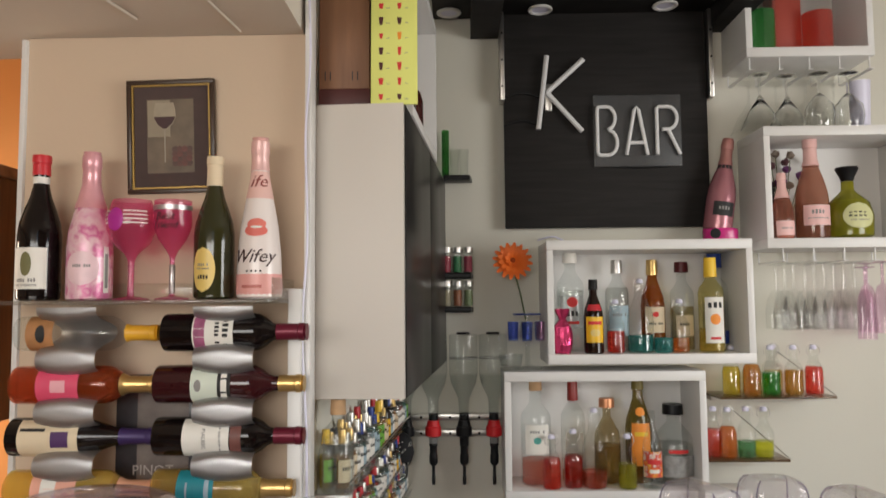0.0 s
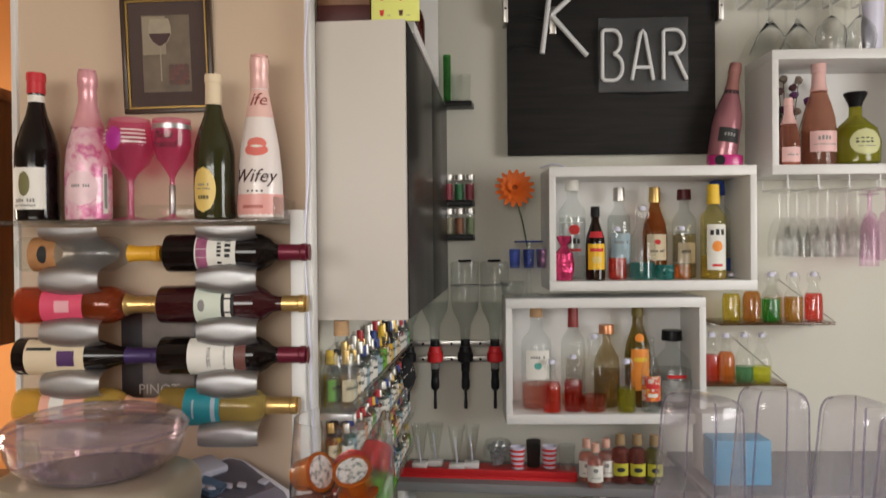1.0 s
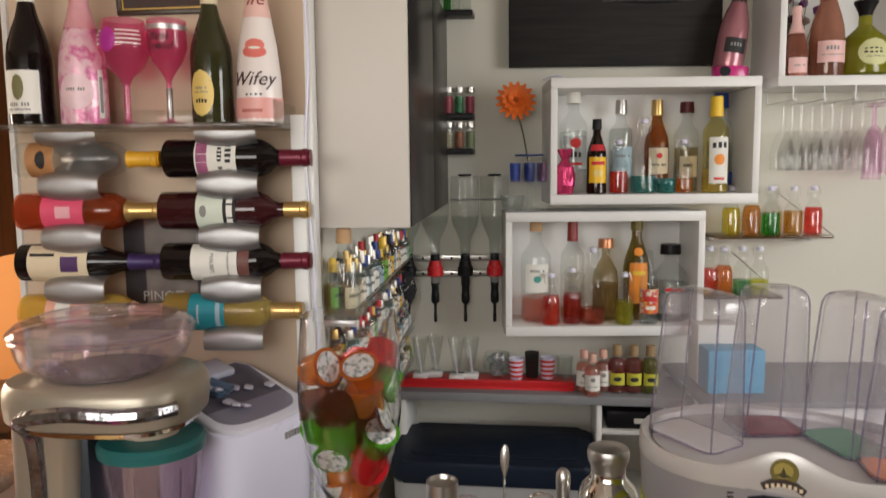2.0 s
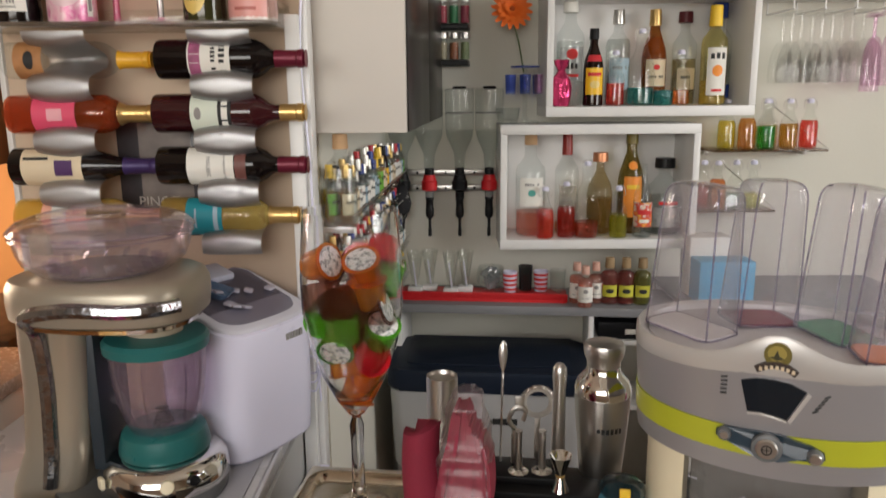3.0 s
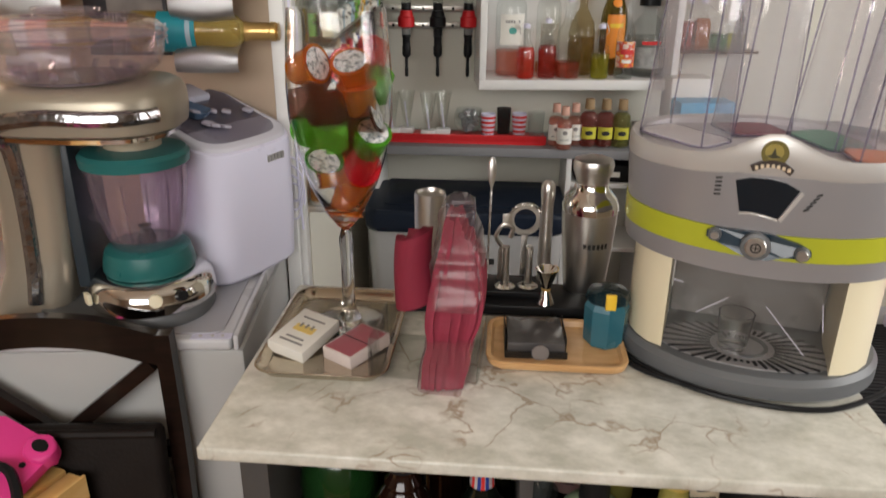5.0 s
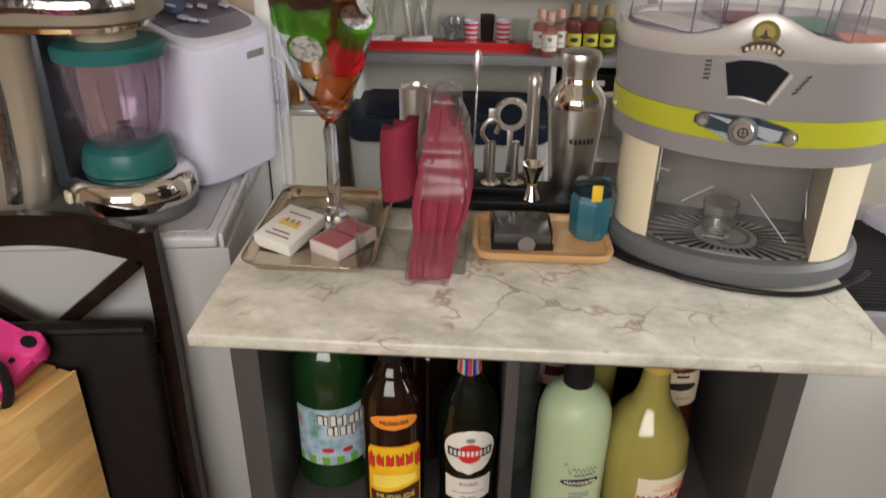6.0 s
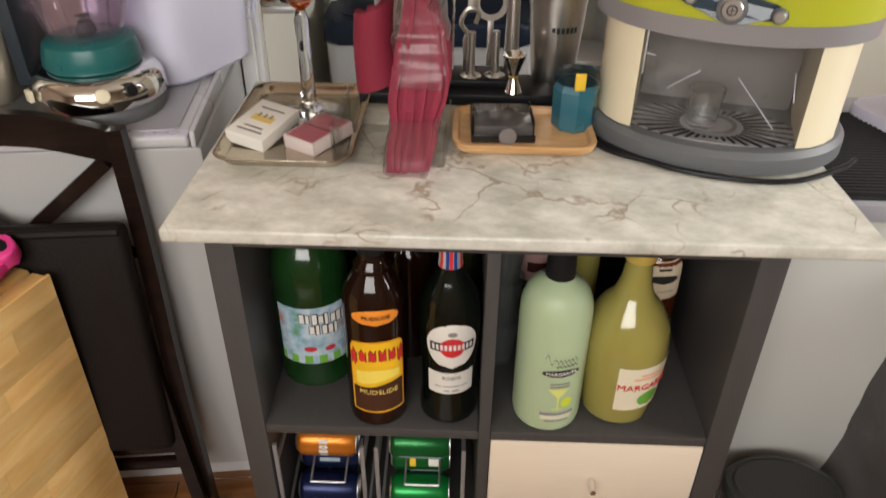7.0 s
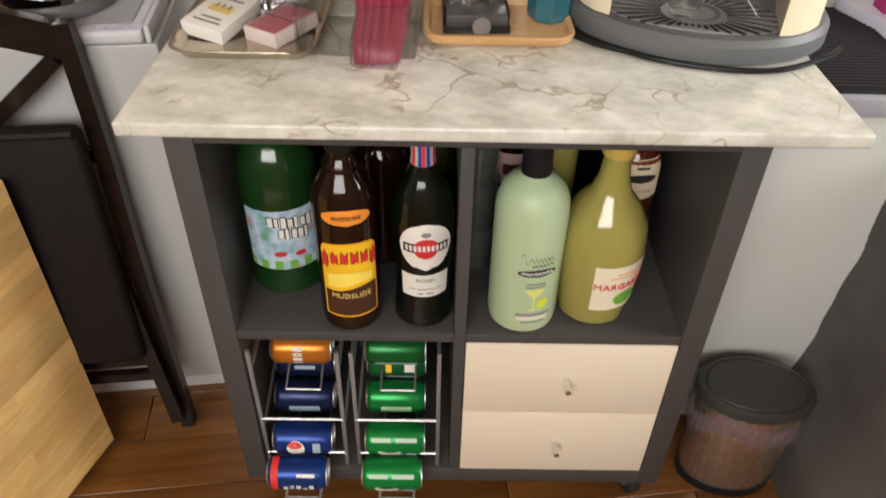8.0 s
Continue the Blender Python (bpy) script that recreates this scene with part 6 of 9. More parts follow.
kb = bottle("liqueur_bottle", "brown Mudslide liqueur bottle with golden yellow label", kah, BROWN_GLASS, pose(-0.162, 0.068, S1) @ pose(0, 0, 0, 0, 0, 2), None, 0, BLACK, 0.92, 1.15,
            [(0.206, 0.232, 0.78, ORANGE_INK, "oval", 0, [])], GB)
for mt, g, off in ((mat("label_edge_orange", (0.80, 0.30, 0.01), 0.4), 0.0, 0.0006), (YELLOW_PAPER, 0.002, 0.0011)):
    part("label", wrap(strip(-0.044 + g, 0.044 - g, lambda x: -0.072 + g, lambda x: 0.064 - g + 0.006 * math.cos(x * 34) - 0.010 * max(0, (abs(x) - 0.036) / 0.008) ** 2), kah, 0.106, 0, off), mt, kb)
part("label_field", wrap(strip(-0.040, 0.040, lambda x: -0.068, lambda x: -0.015 + 0.005 * math.sin(x * 50)), kah, 0.106, 0, 0.0015), mat("brown_label_print", (0.06, 0.022, 0.01), 0.5, var=0.3, scale=60), kb)
part("label_glow", wrap(strip(-0.034, 0.034, lambda x: -0.014 + 0.005 * math.sin(x * 50), lambda x: 0.006 + 0.004 * math.cos(x * 60)), kah, 0.112, 0, 0.0014), mat("pale_yellow_print", (0.95, 0.72, 0.12), 0.4, var=0.1), kb)
for k in range(6):
    xc, h, lean = -0.036 + 0.0145 * k, 0.0105 + 0.004 * (k in (0, 5)), (0.25, -0.15, 0.1, -0.1, 0.12, -0.2)[k]
    zc = 0.148 + 0.002 * math.cos(xc * 60) - 0.002 * (k in (0, 5))
    for mt, g, off in ((mat("dark_outline", (0.10, 0.03, 0.01), 0.5), 0.0009, 0.0016), (RED_INK, 0.0, 0.0021)):
        part("name_block", wrap(strip(xc - 0.0048 - g, xc + 0.0048 + g, lambda x: -h * (0.9 + lean * math.sin(900 * (x - xc))) - g, lambda x: h * (0.75 + 0.35 * math.cos(750 * (x - xc) + k)) + g, 10), kah, zc, 0, off), mt, kb)
part("lettering", wrap(text_bm("MUDSLIDE", 0.0125), kah, 0.078, 0, 0.0024), GOLD_PAPER, kb)
part("lettering", wrap(text_bm("MUDSLIDE", 0.0085), kah, 0.220, 0, 0.0024), INK, kb)
mar = [(0, 0.005), (0.038, 0), (0.045, 0.005), (0.045, 0.02), (0.041, 0.05), (0.042, 0.10), (0.0465, 0.17), (0.046, 0.205), (0.038, 0.236), (0.025, 0.258), (0.018, 0.275), (0.016, 0.29), (0.016, 0.33), (0, 0.332)]
mb = bottle("vermouth_bottle", "dark vermouth bottle with white labels and red disc", mar, mat("dark_green_glass", (0.004, 0.006, 0.004), 0.08, coat=0.0, rvar=0.03), pose(-0.051, 0.064, S1), None, 0, None,
            labels=[(0.118, 0.204, 0.88, WHITE_PAPER, "oval", 0, [(0.160, 0.038, 0.40, RED_INK, "oval"), (0.161, 0.017, 0.74, BLACK)] + [(0.161, 0.0105, 0.045, WHITE_LAM, "rect", -0.62 + 0.138 * k) for k in range(10)] + [(0.186, 0.009, 0.15, GREY_INK, "oval")]),
                    (0.064, 0.108, 0.9, WHITE_PAPER, "rect", 0, [(0.080, 0.003, 0.6, GREY_INK), (0.071, 0.003, 0.3, INK)])], group=GB)
part("neck_band", patch(mar, 0.280, 0.322, 0, 3.1, 0.0008, "rect", 4, 30), mat("neck_silver", (0.6, 0.6, 0.62), 0.3, 0.4), mb)
for a, mt in ((-0.35, BLUE), (-0.05, RED_INK), (0.3, BLUE), (0.9, RED_INK), (-0.9, RED_INK)):
    part("neck_stripe", patch(mar, 0.280, 0.322, a, 0.14, 0.0014, "rect", 4, 4), mt, mb)
part("lettering", wrap(text_bm("ROSSO", 0.009), mar, 0.097, 0, 0.0016), GREY_INK, mb)
upt = [(0, 0.006), (0.043, 0), (0.051, 0.006), (0.0535, 0.02), (0.0535, 0.205), (0.052, 0.225), (0.046, 0.243), (0.036, 0.256), (0.022, 0.264), (0.018, 0.268), (0.017, 0.312), (0, 0.314)]
ub = bottle("cocktail_bottle", "frosted pale green Margarita cocktail bottle with black neck", upt, FROSTED_LIME, pose(0.103, 0.042, S1) @ pose(0, 0, 0, 0, 0, 2), None, 0, BLACK, 0.855, 1.15, [], GB)
GREEN_INK = mat("grey_green_ink", (0.06, 0.07, 0.05), 0.6)
for k, (z, w, x0, x1, amp) in enumerate(((0.153, 0.0010, -0.026, -0.012, 0.009), (0.150, 0.0011, -0.012, 0.024, 0.0035), (0.1405, 0.0012, -0.010, 0.024, 0.0016))):
    part("script_mark", wrap(strip(x0, x1, lambda x: -w + amp * math.sin(x * (480 if k == 0 else 1050)), lambda x: w + amp * math.sin(x * (480 if k == 0 else 1050)), 60), upt, z, 0.05, 0.0011), GREEN_INK, ub)
part("name_band", patch(upt, 0.119, 0.133, 0.05, 0.55, 0.0012, "oval"), INK, ub)
part("lettering", wrap(text_bm("MARGARITA", 0.0085), upt, 0.126, 0.05, 0.0019), WHITE_PAPER, ub)
PRINT_YG = mat("yellow_green_print", (0.70, 0.72, 0.20), 0.5)
part("drawn_glass", wrap(strip(-0.015, 0.015, lambda x: -0.018 + abs(x) * 1.15, lambda x: 0.001, 12), upt, 0.094, 0.03, 0.0011), PRINT_YG, ub)
part("drawn_stem", wrap(strip(-0.0012, 0.0012, lambda x: -0.012, lambda x: 0.012, 2), upt, 0.066, 0.03, 0.0011), PRINT_YG, ub)
part("drawn_foot", wrap(strip(-0.008, 0.008, lambda x: -0.001, lambda x: 0.001, 4), upt, 0.054, 0.03, 0.0011), PRINT_YG, ub)
part("print_panel", wrap(strip(-0.024, 0.024, lambda x: -0.008, lambda x: 0.007, 8), upt, 0.040, 0.03, 0.0007), mat("pale_cream_print", (0.66, 0.66, 0.50), 0.5), ub)
part("drawn_lime", patch(upt, 0.056, 0.076, 0.28, 0.17, 0.0012, "oval"), mat("lime_print", (0.60, 0.68, 0.05), 0.5), ub)
part("small_print", patch(upt, 0.041, 0.047, 0.05, 0.5, 0.0011), GREY_INK, ub)
part("small_print", patch(upt, 0.028, 0.031, 0.05, 0.35, 0.0011), GREY_INK, ub)
for z in (0.104, 0.098):
    part("small_print", patch(upt, z, z + 0.003, 0.05, 0.28, 0.0011), GREY_INK, ub)
mrg = [(0, 0.006), (0.042, 0), (0.054, 0.006), (0.058, 0.03), (0.064, 0.10), (0.066, 0.14), (0.061, 0.175), (0.045, 0.205), (0.029, 0.225), (0.022, 0.25), (0.019, 0.285), (0.021, 0.29), (0.021, 0.305), (0, 0.306)]
gb = bottle("mixer_bottle", "yellow Margarita mix bottle with torn cream label", mrg, LIME_BOTTLE, pose(0.219, 0.050, S1) @ pose(0, 0, 0, 0, 0, 22), None, 0, mat("dull_yellow_cap", (0.50, 0.36, 0.08), 0.5), 0.93, 1.12,
            [(0.040, 0.130, 0.78, mat("cream_mix_label", (0.80, 0.74, 0.56), 0.6), "rect", 0, [(0.062, 0.03, 0.33, GREEN_PAPER, "oval", 0.12), (0.108, 0.004, 0.4, PEACH_PAPER), (0.115, 0.004, 0.25, PEACH_PAPER)])], GB)
part("lettering", wrap(text_bm("MARGARITA", 0.0175), mrg, 0.090, 0, 0.0020), RED_INK, gb)
bottle("tequila_bottle", "amber tequila bottle with cream label at the back", scaled(P_SPIRIT, 0.042, 0.31), thin("deep_amber_glass", (0.6, 0.25, 0.1), 0.5, (0.20, 0.05, 0.015)), pose(0.298, 0.17, S1), D_AMBER, 0.8, BLACK, 0.88, 1.2, [(0.145, 0.215, 0.9, CREAM_PAPER, "rect", 0, [(0.183, 0.016, 0.6, INK, "oval"), (0.16, 0.003, 0.5, GREY_INK), (0.202, 0.004, 0.25, INK)])], GB)
bottle("wine_bottle", "tall yellow-green bottle behind the mixers", scaled(P_BORDEAUX, 0.038, 0.32), LIME_BOTTLE, pose(0.178, 0.21, S1), None, 0, YELLOW2, 0.9, 1.1, [], GB)
bottle("wine_bottle", "dark bottle with pink label at the back", P_BORDEAUX, DARK_GLASS, pose(0.120, 0.26, S1), None, 0, BLACK, 0.8, 1.1, [(0.12, 0.18, 1.0, ROSE_PAPER, "rect", 0, [(0.15, 0.02, 0.6, MAROON)])], GB)
bottle("wine_bottle", "dark brown bottle at the back of the cube", scaled(P_SPIRIT, 0.045, 0.31), BROWN_GLASS, pose(-0.105, 0.22, S1), None, 0, BLACK, 0.88, 1.1, [], GB)
bottle("wine_bottle", "dark green bottle at the back of the cube", P_BORDEAUX, OLIVE_GLASS, pose(-0.02, 0.24, S1), None, 0, BLACK, 0.85, 1.1, [], GB)
for k in range(3):
    solid("stacked_tumbler", lathe([(0, 0.004), (0.024, 0), (0.034, 0.09), (0.0325, 0.09), (0.023, 0.01), (0, 0.01)], 22), thin("scuffed_clear_glass", (0.85, 0.87, 0.86), 0.16, (0.55, 0.58, 0.57)), "clear glass tumbler stacked with others", "glass", pose(0.048, 0.17, S1 + 0.001 + 0.085 * k), "stacked tumblers")


# ---- can racks ----
def can(label, m, colour, extra, group):
    ob = thing("drink_can", label, "can", m, group)
    part("body", lathe([(0.0255, -0.0575), (0.0325, -0.051), (0.033, -0.048), (0.033, 0.044), (0.0265, 0.056)], 24), colour, ob)
    part("top_rim", lathe([(0, 0.054), (0.0235, 0.053), (0.0245, 0.057), (0.0268, 0.0575), (0.0268, 0.0555), (0.0262, 0.0545)], 22), ALU, ob)
    part("bottom_rim", lathe([(0, -0.054), (0.020, -0.055), (0.0235, -0.0605), (0.0258, -0.0575), (0.0262, -0.056)], 22), ALU, ob)
    pf = [(0.033, -0.05), (0.033, 0.05)]
    for z0, z1, a, hw, mt, sh in extra:
        part("printed_mark", patch(pf, z0, z1, a, hw, 0.0006, sh, 3, 12), mt, ob)
    return ob


CAN_BLUE = mat("blue_can", (0.012, 0.04, 0.20), 0.3, 0.5, var=0.1, rvar=0.05)
CAN_NAVY = mat("navy_can", (0.010, 0.018, 0.07), 0.3, 0.5, var=0.1, rvar=0.05)
CAN_GREEN = mat("green_can", (0.01, 0.24, 0.05), 0.3, 0.5, var=0.1, rvar=0.05)
CAN_DGREEN = mat("dark_green_can", (0.01, 0.13, 0.03), 0.3, 0.5, var=0.1, rvar=0.05)
CAN_ORANGE = mat("orange_can", (0.62, 0.20, 0.02), 0.3, 0.5, var=0.1, rvar=0.05)
PALE_CAN = mat("pale_green_grey_print", (0.40, 0.52, 0.42), 0.4)
GC = "soda cans in the wire racks"
slots = ((-0.026, 0.141), (0.018, 0.186), (0.075, 0.234), (0.118, 0.281), (0.098, 0.336))
blue_marks = [(-0.026 + 0.0125 * k, -0.0175 + 0.0125 * k, 0.1 + (0.12 if k in (0, 3) else 0), 0.2, WHITE_PAPER, "oval" if k % 2 else "rect") for k in range(5)] + [(-0.024 + 0.0125 * k, -0.0195 + 0.0125 * k, 0.1, 0.08, CAN_BLUE, "oval") for k in (1, 3)] + [(0.0, 0.035, -0.75, 0.10, WHITE_PAPER, "rect"), (-0.05, -0.036, 0, 2.0, RED_INK, "rect"), (0.0, 0.03, 0.9, 0.12, SKY_PAPER, "rect")]
ball = [(-0.03, 0.005, -0.1, 0.55, WHITE_PAPER, "oval"), (-0.028, 0.0, -0.35, 0.25, RED_INK, "oval"), (0.02, 0.035, -0.1, 0.4, SKY_PAPER, "rect")]
green_marks = [(-0.034 + 0.009 * k, -0.024 + 0.009 * k, 0.25 - 0.04 * abs(k - 2) ** 2 * 0.9, 0.10, WHITE_PAPER, "oval") for k in range(5)] + [(-0.030 + 0.008 * k, -0.0245 + 0.008 * k, 0.42, 0.09, WHITE_PAPER, "rect") for k in range(6)] + [(-0.045, -0.008, -0.75, 0.13, PALE_CAN, "rect"), (0.0, 0.042, -0.75, 0.13, PALE_CAN, "rect"), (0.022, 0.04, 0.5, 0.35, SKY_PAPER, "rect")]
green_back = [(-0.022, -0.01, -0.5, 0.5, YELLOW2, "rect"), (0.015, 0.038, -0.4, 0.35, WHITE_PAPER, "rect"), (-0.02, 0.035, 0.5, 0.16, SKY_PAPER, "rect")]
for k, (y, z) in enumerate(slots):
    col, ex, lab = ((CAN_BLUE, blue_marks, "blue soda can lying in a wire rack"), (CAN_BLUE, ball, "blue soda can with a red and white ball mark"), (CAN_NAVY, [(-0.03, 0.03, 0.2, 0.3, SKY_PAPER, "rect")], "dark blue soda can lying in a wire rack"), (CAN_NAVY, [(-0.02, 0.02, -0.3, 0.12, SKY_PAPER, "rect")], "dark blue soda can lying in a wire rack"), (CAN_ORANGE, [(-0.014, 0.004, -0.62 + 0.32 * k, 0.12, WHITE_PAPER, "oval" if k % 2 else "rect") for k in range(4)] + [(-0.008, -0.001, -0.30 + 0.64 * k, 0.05, CAN_ORANGE, "oval") for k in range(2)], "orange soda can lying in a wire rack"))[k]
    can(lab, CAB @ pose(-0.272 + (0.002 if k else -0.006), y, z, 0, 90, 0) @ Matrix.Scale(0.91, 4), col, ex, GC)
    col, ex, lab = ((CAN_GREEN, green_marks, "green soda can lying in a wire rack"), (CAN_GREEN, green_marks, "green soda can lying in a wire rack"), (CAN_GREEN, [(-0.03, 0.03, 0.1, 0.25, mat("pale_green_print", (0.35, 0.6, 0.35), 0.4), "rect")], "green soda can lying in a wire rack"), (CAN_DGREEN, green_back, "green soda can with a yellow stripe and bar code"), (CAN_DGREEN, [(-0.04, 0.04, 0.3, 0.08, SKY_PAPER, "rect")], "dark green soda can lying in a wire rack"))[k]
    can(lab, CAB @ pose(-0.106 + (0.0 if k else -0.004), y, z, 0, 90, 0) @ Matrix.Scale(0.91, 4), col, ex, GC)
RACK_GREY = mat("grey_rack_metal", (0.36, 0.36, 0.37), 0.4, 0.7)
for xc in (-0.267, -0.102):
    wr = thing("can_rack", "silver wire rack for soda cans inside the cube", "can rack", CAB @ pose(xc, 0, Z + 0.0385), "can racks")
    for sx in (-0.071, 0.071):
        part("side_bar", box(sx - 0.0035, sx + 0.0035, 0.006, 0.012, 0.001, 0.30, 0.001), RACK_GREY, wr)
        part("side_bar", box(sx - 0.0035, sx + 0.0035, 0.30, 0.306, 0.001, 0.26, 0.001), RACK_GREY, wr)
        part("side_rail", tube([(sx, 0.009, 0.26), (sx, 0.303, 0.26)], 0.0035, 6), RACK_GREY, wr)
        part("side_rail", tube([(sx, 0.009, 0.10), (sx, 0.303, 0.16)], 0.0028, 6), RACK_GREY, wr)
    for z in (0.13, 0.035):
        part("front_wire", tube([(-0.071, 0.008, z), (0.071, 0.008, z)], 0.003, 6), RACK_GREY, wr)
    part("stop_plate", box(-0.028, 0.028, -0.0715, -0.0695, 0.003, 0.016, 0.0006), RACK_GREY, wr)
    part("floor_wire", tube([(-0.03, -0.07, 0.004), (-0.03, 0.30, 0.045)], 0.0025, 6), RACK_GREY, wr)
    part("floor_wire", tube([(0.03, -0.07, 0.004), (0.03, 0.30, 0.045)], 0.0025, 6), RACK_GREY, wr)
    part("top_wire", tube([(-0.03, 0.045, 0.165), (-0.03, 0.30, 0.24)], 0.002, 6), RACK_GREY, wr)
    part("top_wire", tube([(0.03, 0.045, 0.165), (0.03, 0.30, 0.24)], 0.002, 6), RACK_GREY, wr)
    part("top_wire", tube([(-0.03, 0.045, 0.165), (0.03, 0.045, 0.165)], 0.002, 6), RACK_GREY, wr)

# ---- on the worktop ----
T = 0.8655
salver = thing("serving_tray", "tarnished silver tray with a beaded rim", "tray", CAB @ pose(-0.299, 0.249, T) @ Matrix.Diagonal((1.03, 1.03, 1, 1)))
secs = []
for w, d, r, z in ((0.155, 0.245, 0.015, 0.0), (0.165, 0.255, 0.02, 0.0005), (0.178, 0.268, 0.026, 0.011), (0.188, 0.278, 0.03, 0.014), (0.187, 0.277, 0.03, 0.0155), (0.176, 0.266, 0.026, 0.0125), (0.163, 0.253, 0.02, 0.003), (0.155, 0.245, 0.015, 0.0025)):
    secs.append([(x, y, z) for x, y in rounded(w, d, r)])
part("dish", loft(secs), SILVER, salver)
rimpts = rounded(0.189, 0.279, 0.03, 14)
per = [Vector((*p, 0.0155)) for p in rimpts]
beads = bmesh.new()
for i in range(len(per)):
    a, b = per[i], per[(i + 1) % len(per)]
    n = max(1, int((b - a).length / 0.0048))
    for k in range(n):
        q = bmesh.new()
        bmesh.ops.create_icosphere(q, subdivisions=1, radius=0.0022)
        join(beads, q, Matrix.Translation(a.lerp(b, k / n)))
part("beaded_rim", beads, SILVER, salver)
flute = thing("giant_champagne_glass", "giant champagne glass filled with jelly shot cups", "champagne glass", pose(-0.252, 0.325, T + 0.004))
bowlp = [(0.006, 0.165), (0.014, 0.172), (0.030, 0.195), (0.052, 0.24), (0.068, 0.29), (0.077, 0.345), (0.078, 0.39), (0.075, 0.44), (0.0705, 0.495), (0.0690, 0.495), (0.0735, 0.44), (0.0762, 0.39), (0.0752, 0.345), (0.066, 0.29), (0.050, 0.242), (0.028, 0.20), (0, 0.184)]
part("bowl", lathe(bowlp, 48), REAL_GLASS, flute)
part("stem", lathe([(0, 0.001), (0.056, 0.0), (0.058, 0.002), (0.05, 0.005), (0.020, 0.010), (0.013, 0.02), (0.0105, 0.05), (0.0100, 0.11), (0.0115, 0.15), (0.007, 0.1645), (0, 0.1645)], 32), REAL_GLASS, flute)
J = {"o": drink("orange_jelly", (0.95, 0.36, 0.03), 0.36), "b": drink("cola_jelly", (0.36, 0.10, 0.04), 0.16), "g": drink("green_jelly", (0.25, 0.72, 0.06), 0.36), "r": drink("red_jelly", (0.95, 0.04, 0.07), 0.36)}
nm = {"o": "orange", "b": "dark brown", "g": "green", "r": "red"}
LID = printed("white_printed_lid", ((0.12, 0.14, 0.14), (0.35, 0.38, 0.38), (0.76, 0.77, 0.76), (0.80, 0.80, 0.79), (0.78, 0.78, 0.77)), 150, 0.4)
cups = [("o", 0.004, 0.0, 0.208, 165, 10, 0), ("o", 0.018, -0.006, 0.232, 12, 10, 0), ("o", -0.012, -0.016, 0.262, 170, -12, 0), ("r", 0.026, -0.018, 0.268, 62, 48, 0), ("b", 0.0, 0.026, 0.278, 20, 20, 60),
        ("g", -0.020, -0.030, 0.296, 118, 12, 0), ("g", -0.010, -0.040, 0.325, 8, -6, 0), ("b", 0.034, 0.010, 0.315, 30, 30, 30), ("g", 0.044, -0.026, 0.312, 32, 18, 0), ("g", -0.046, -0.004, 0.330, 100, -35, 0),
        ("b", 0.036, -0.030, 0.348, 10, 72, 0), ("b", -0.046, -0.026, 0.366, 165, -10, 0), ("b", -0.014, -0.040, 0.362, 100, 62, 0), ("b", 0.0, 0.036, 0.35, 40, 20, 90), ("o", 0.022, -0.034, 0.412, 32, -8, 0), ("o", 0.030, -0.036, 0.378, 12, -6, 0),
        ("o", -0.042, -0.024, 0.418, 30, 70, 0), ("g", 0.052, -0.006, 0.392, 150, 30, 0), ("r", 0.046, 0.010, 0.428, 150, 20, 10), ("b", -0.036, 0.030, 0.40, 20, 10, 60), ("r", 0.010, 0.034, 0.41, 80, 20, 0)]
for k, (key, x, y, z, rx, ry, rz) in enumerate(cups):
    jc = thing("jelly_shot_cup", "%s jelly shot cup with a printed lid" % nm[key], "jelly cup", pose(-0.252 + x, 0.325 + y, T + 0.004 + z, rx, ry, rz) @ Matrix.Scale(1.12, 4), "jelly shot cups in the glass")
    part("cup", lathe([(0, -0.020), (0.0195, -0.020), (0.0235, 0.015), (0, 0.015)], 18), J[key], jc)
    part("lid", lathe([(0, 0.0155), (0.0255, 0.0155), (0.0255, 0.0172), (0, 0.0175)], 20), J[key], jc)
    if k in (5, 8, 10, 14, 16):
        part("lid_print", lathe([(0, 0.0178), (0.0205, 0.0178), (0.0205, 0.0184), (0, 0.0185)], 20), LID, jc)
box1 = thing("card_box", "white playing card box with small gold print", "card box", pose(-0.316, 0.250, T + 0.0205, 8, 5, -30))
part("body", box(-0.033, 0.033, -0.047, 0.047, -0.010, 0.010, 0.0012), WHITE_PAPER, box1)
part("gold_print", box(-0.018, 0.018, -0.006, 0.010, 0.0101, 0.0106), GOLD_PAPER, box1)
for x in (-0.010, 0.0, 0.010):
    part("drawn_bottle", box(x - 0.002, x + 0.002, 0.004, 0.014, 0.0107, 0.0110), GREY_INK, box1)
for y, w in ((0.028, 0.02), (-0.022, 0.016), (-0.032, 0.021)):
    part("print_line", box(-w, w, y - 0.002, y + 0.002, 0.0101, 0.0105), GREY_INK, box1)
deck = thing("card_deck", "banded deck of pink-backed playing cards in film", "playing cards", pose(-0.233, 0.226, T + 0.0145, 3, 0, -40))
part("cards", box(-0.029, 0.029, -0.043, 0.043, -0.010, 0.010, 0.0008), WHITE_PAPER, deck)
part("card_back", box(-0.026, 0.026, -0.040, 0.040, 0.0101, 0.0106), mat("pink_card_back", (0.48, 0.13, 0.16), 0.5, var=0.25, scale=300), deck)
part("band", box(-0.0297, 0.0297, -0.001, 0.001, -0.0107, 0.0112), BLACK, deck)
part("film", box(-0.0305, 0.0305, -0.0445, 0.0445, -0.0112, 0.0117, 0.002), CLEAR_FILM, deck)

# napkins
NP = pose(-0.085, 0.20, T, 0, 0, -10)
nap = thing("napkin_pack", "tall pack of burgundy paper napkins in clear film", "napkins", NP)
rng = random.Random(9)


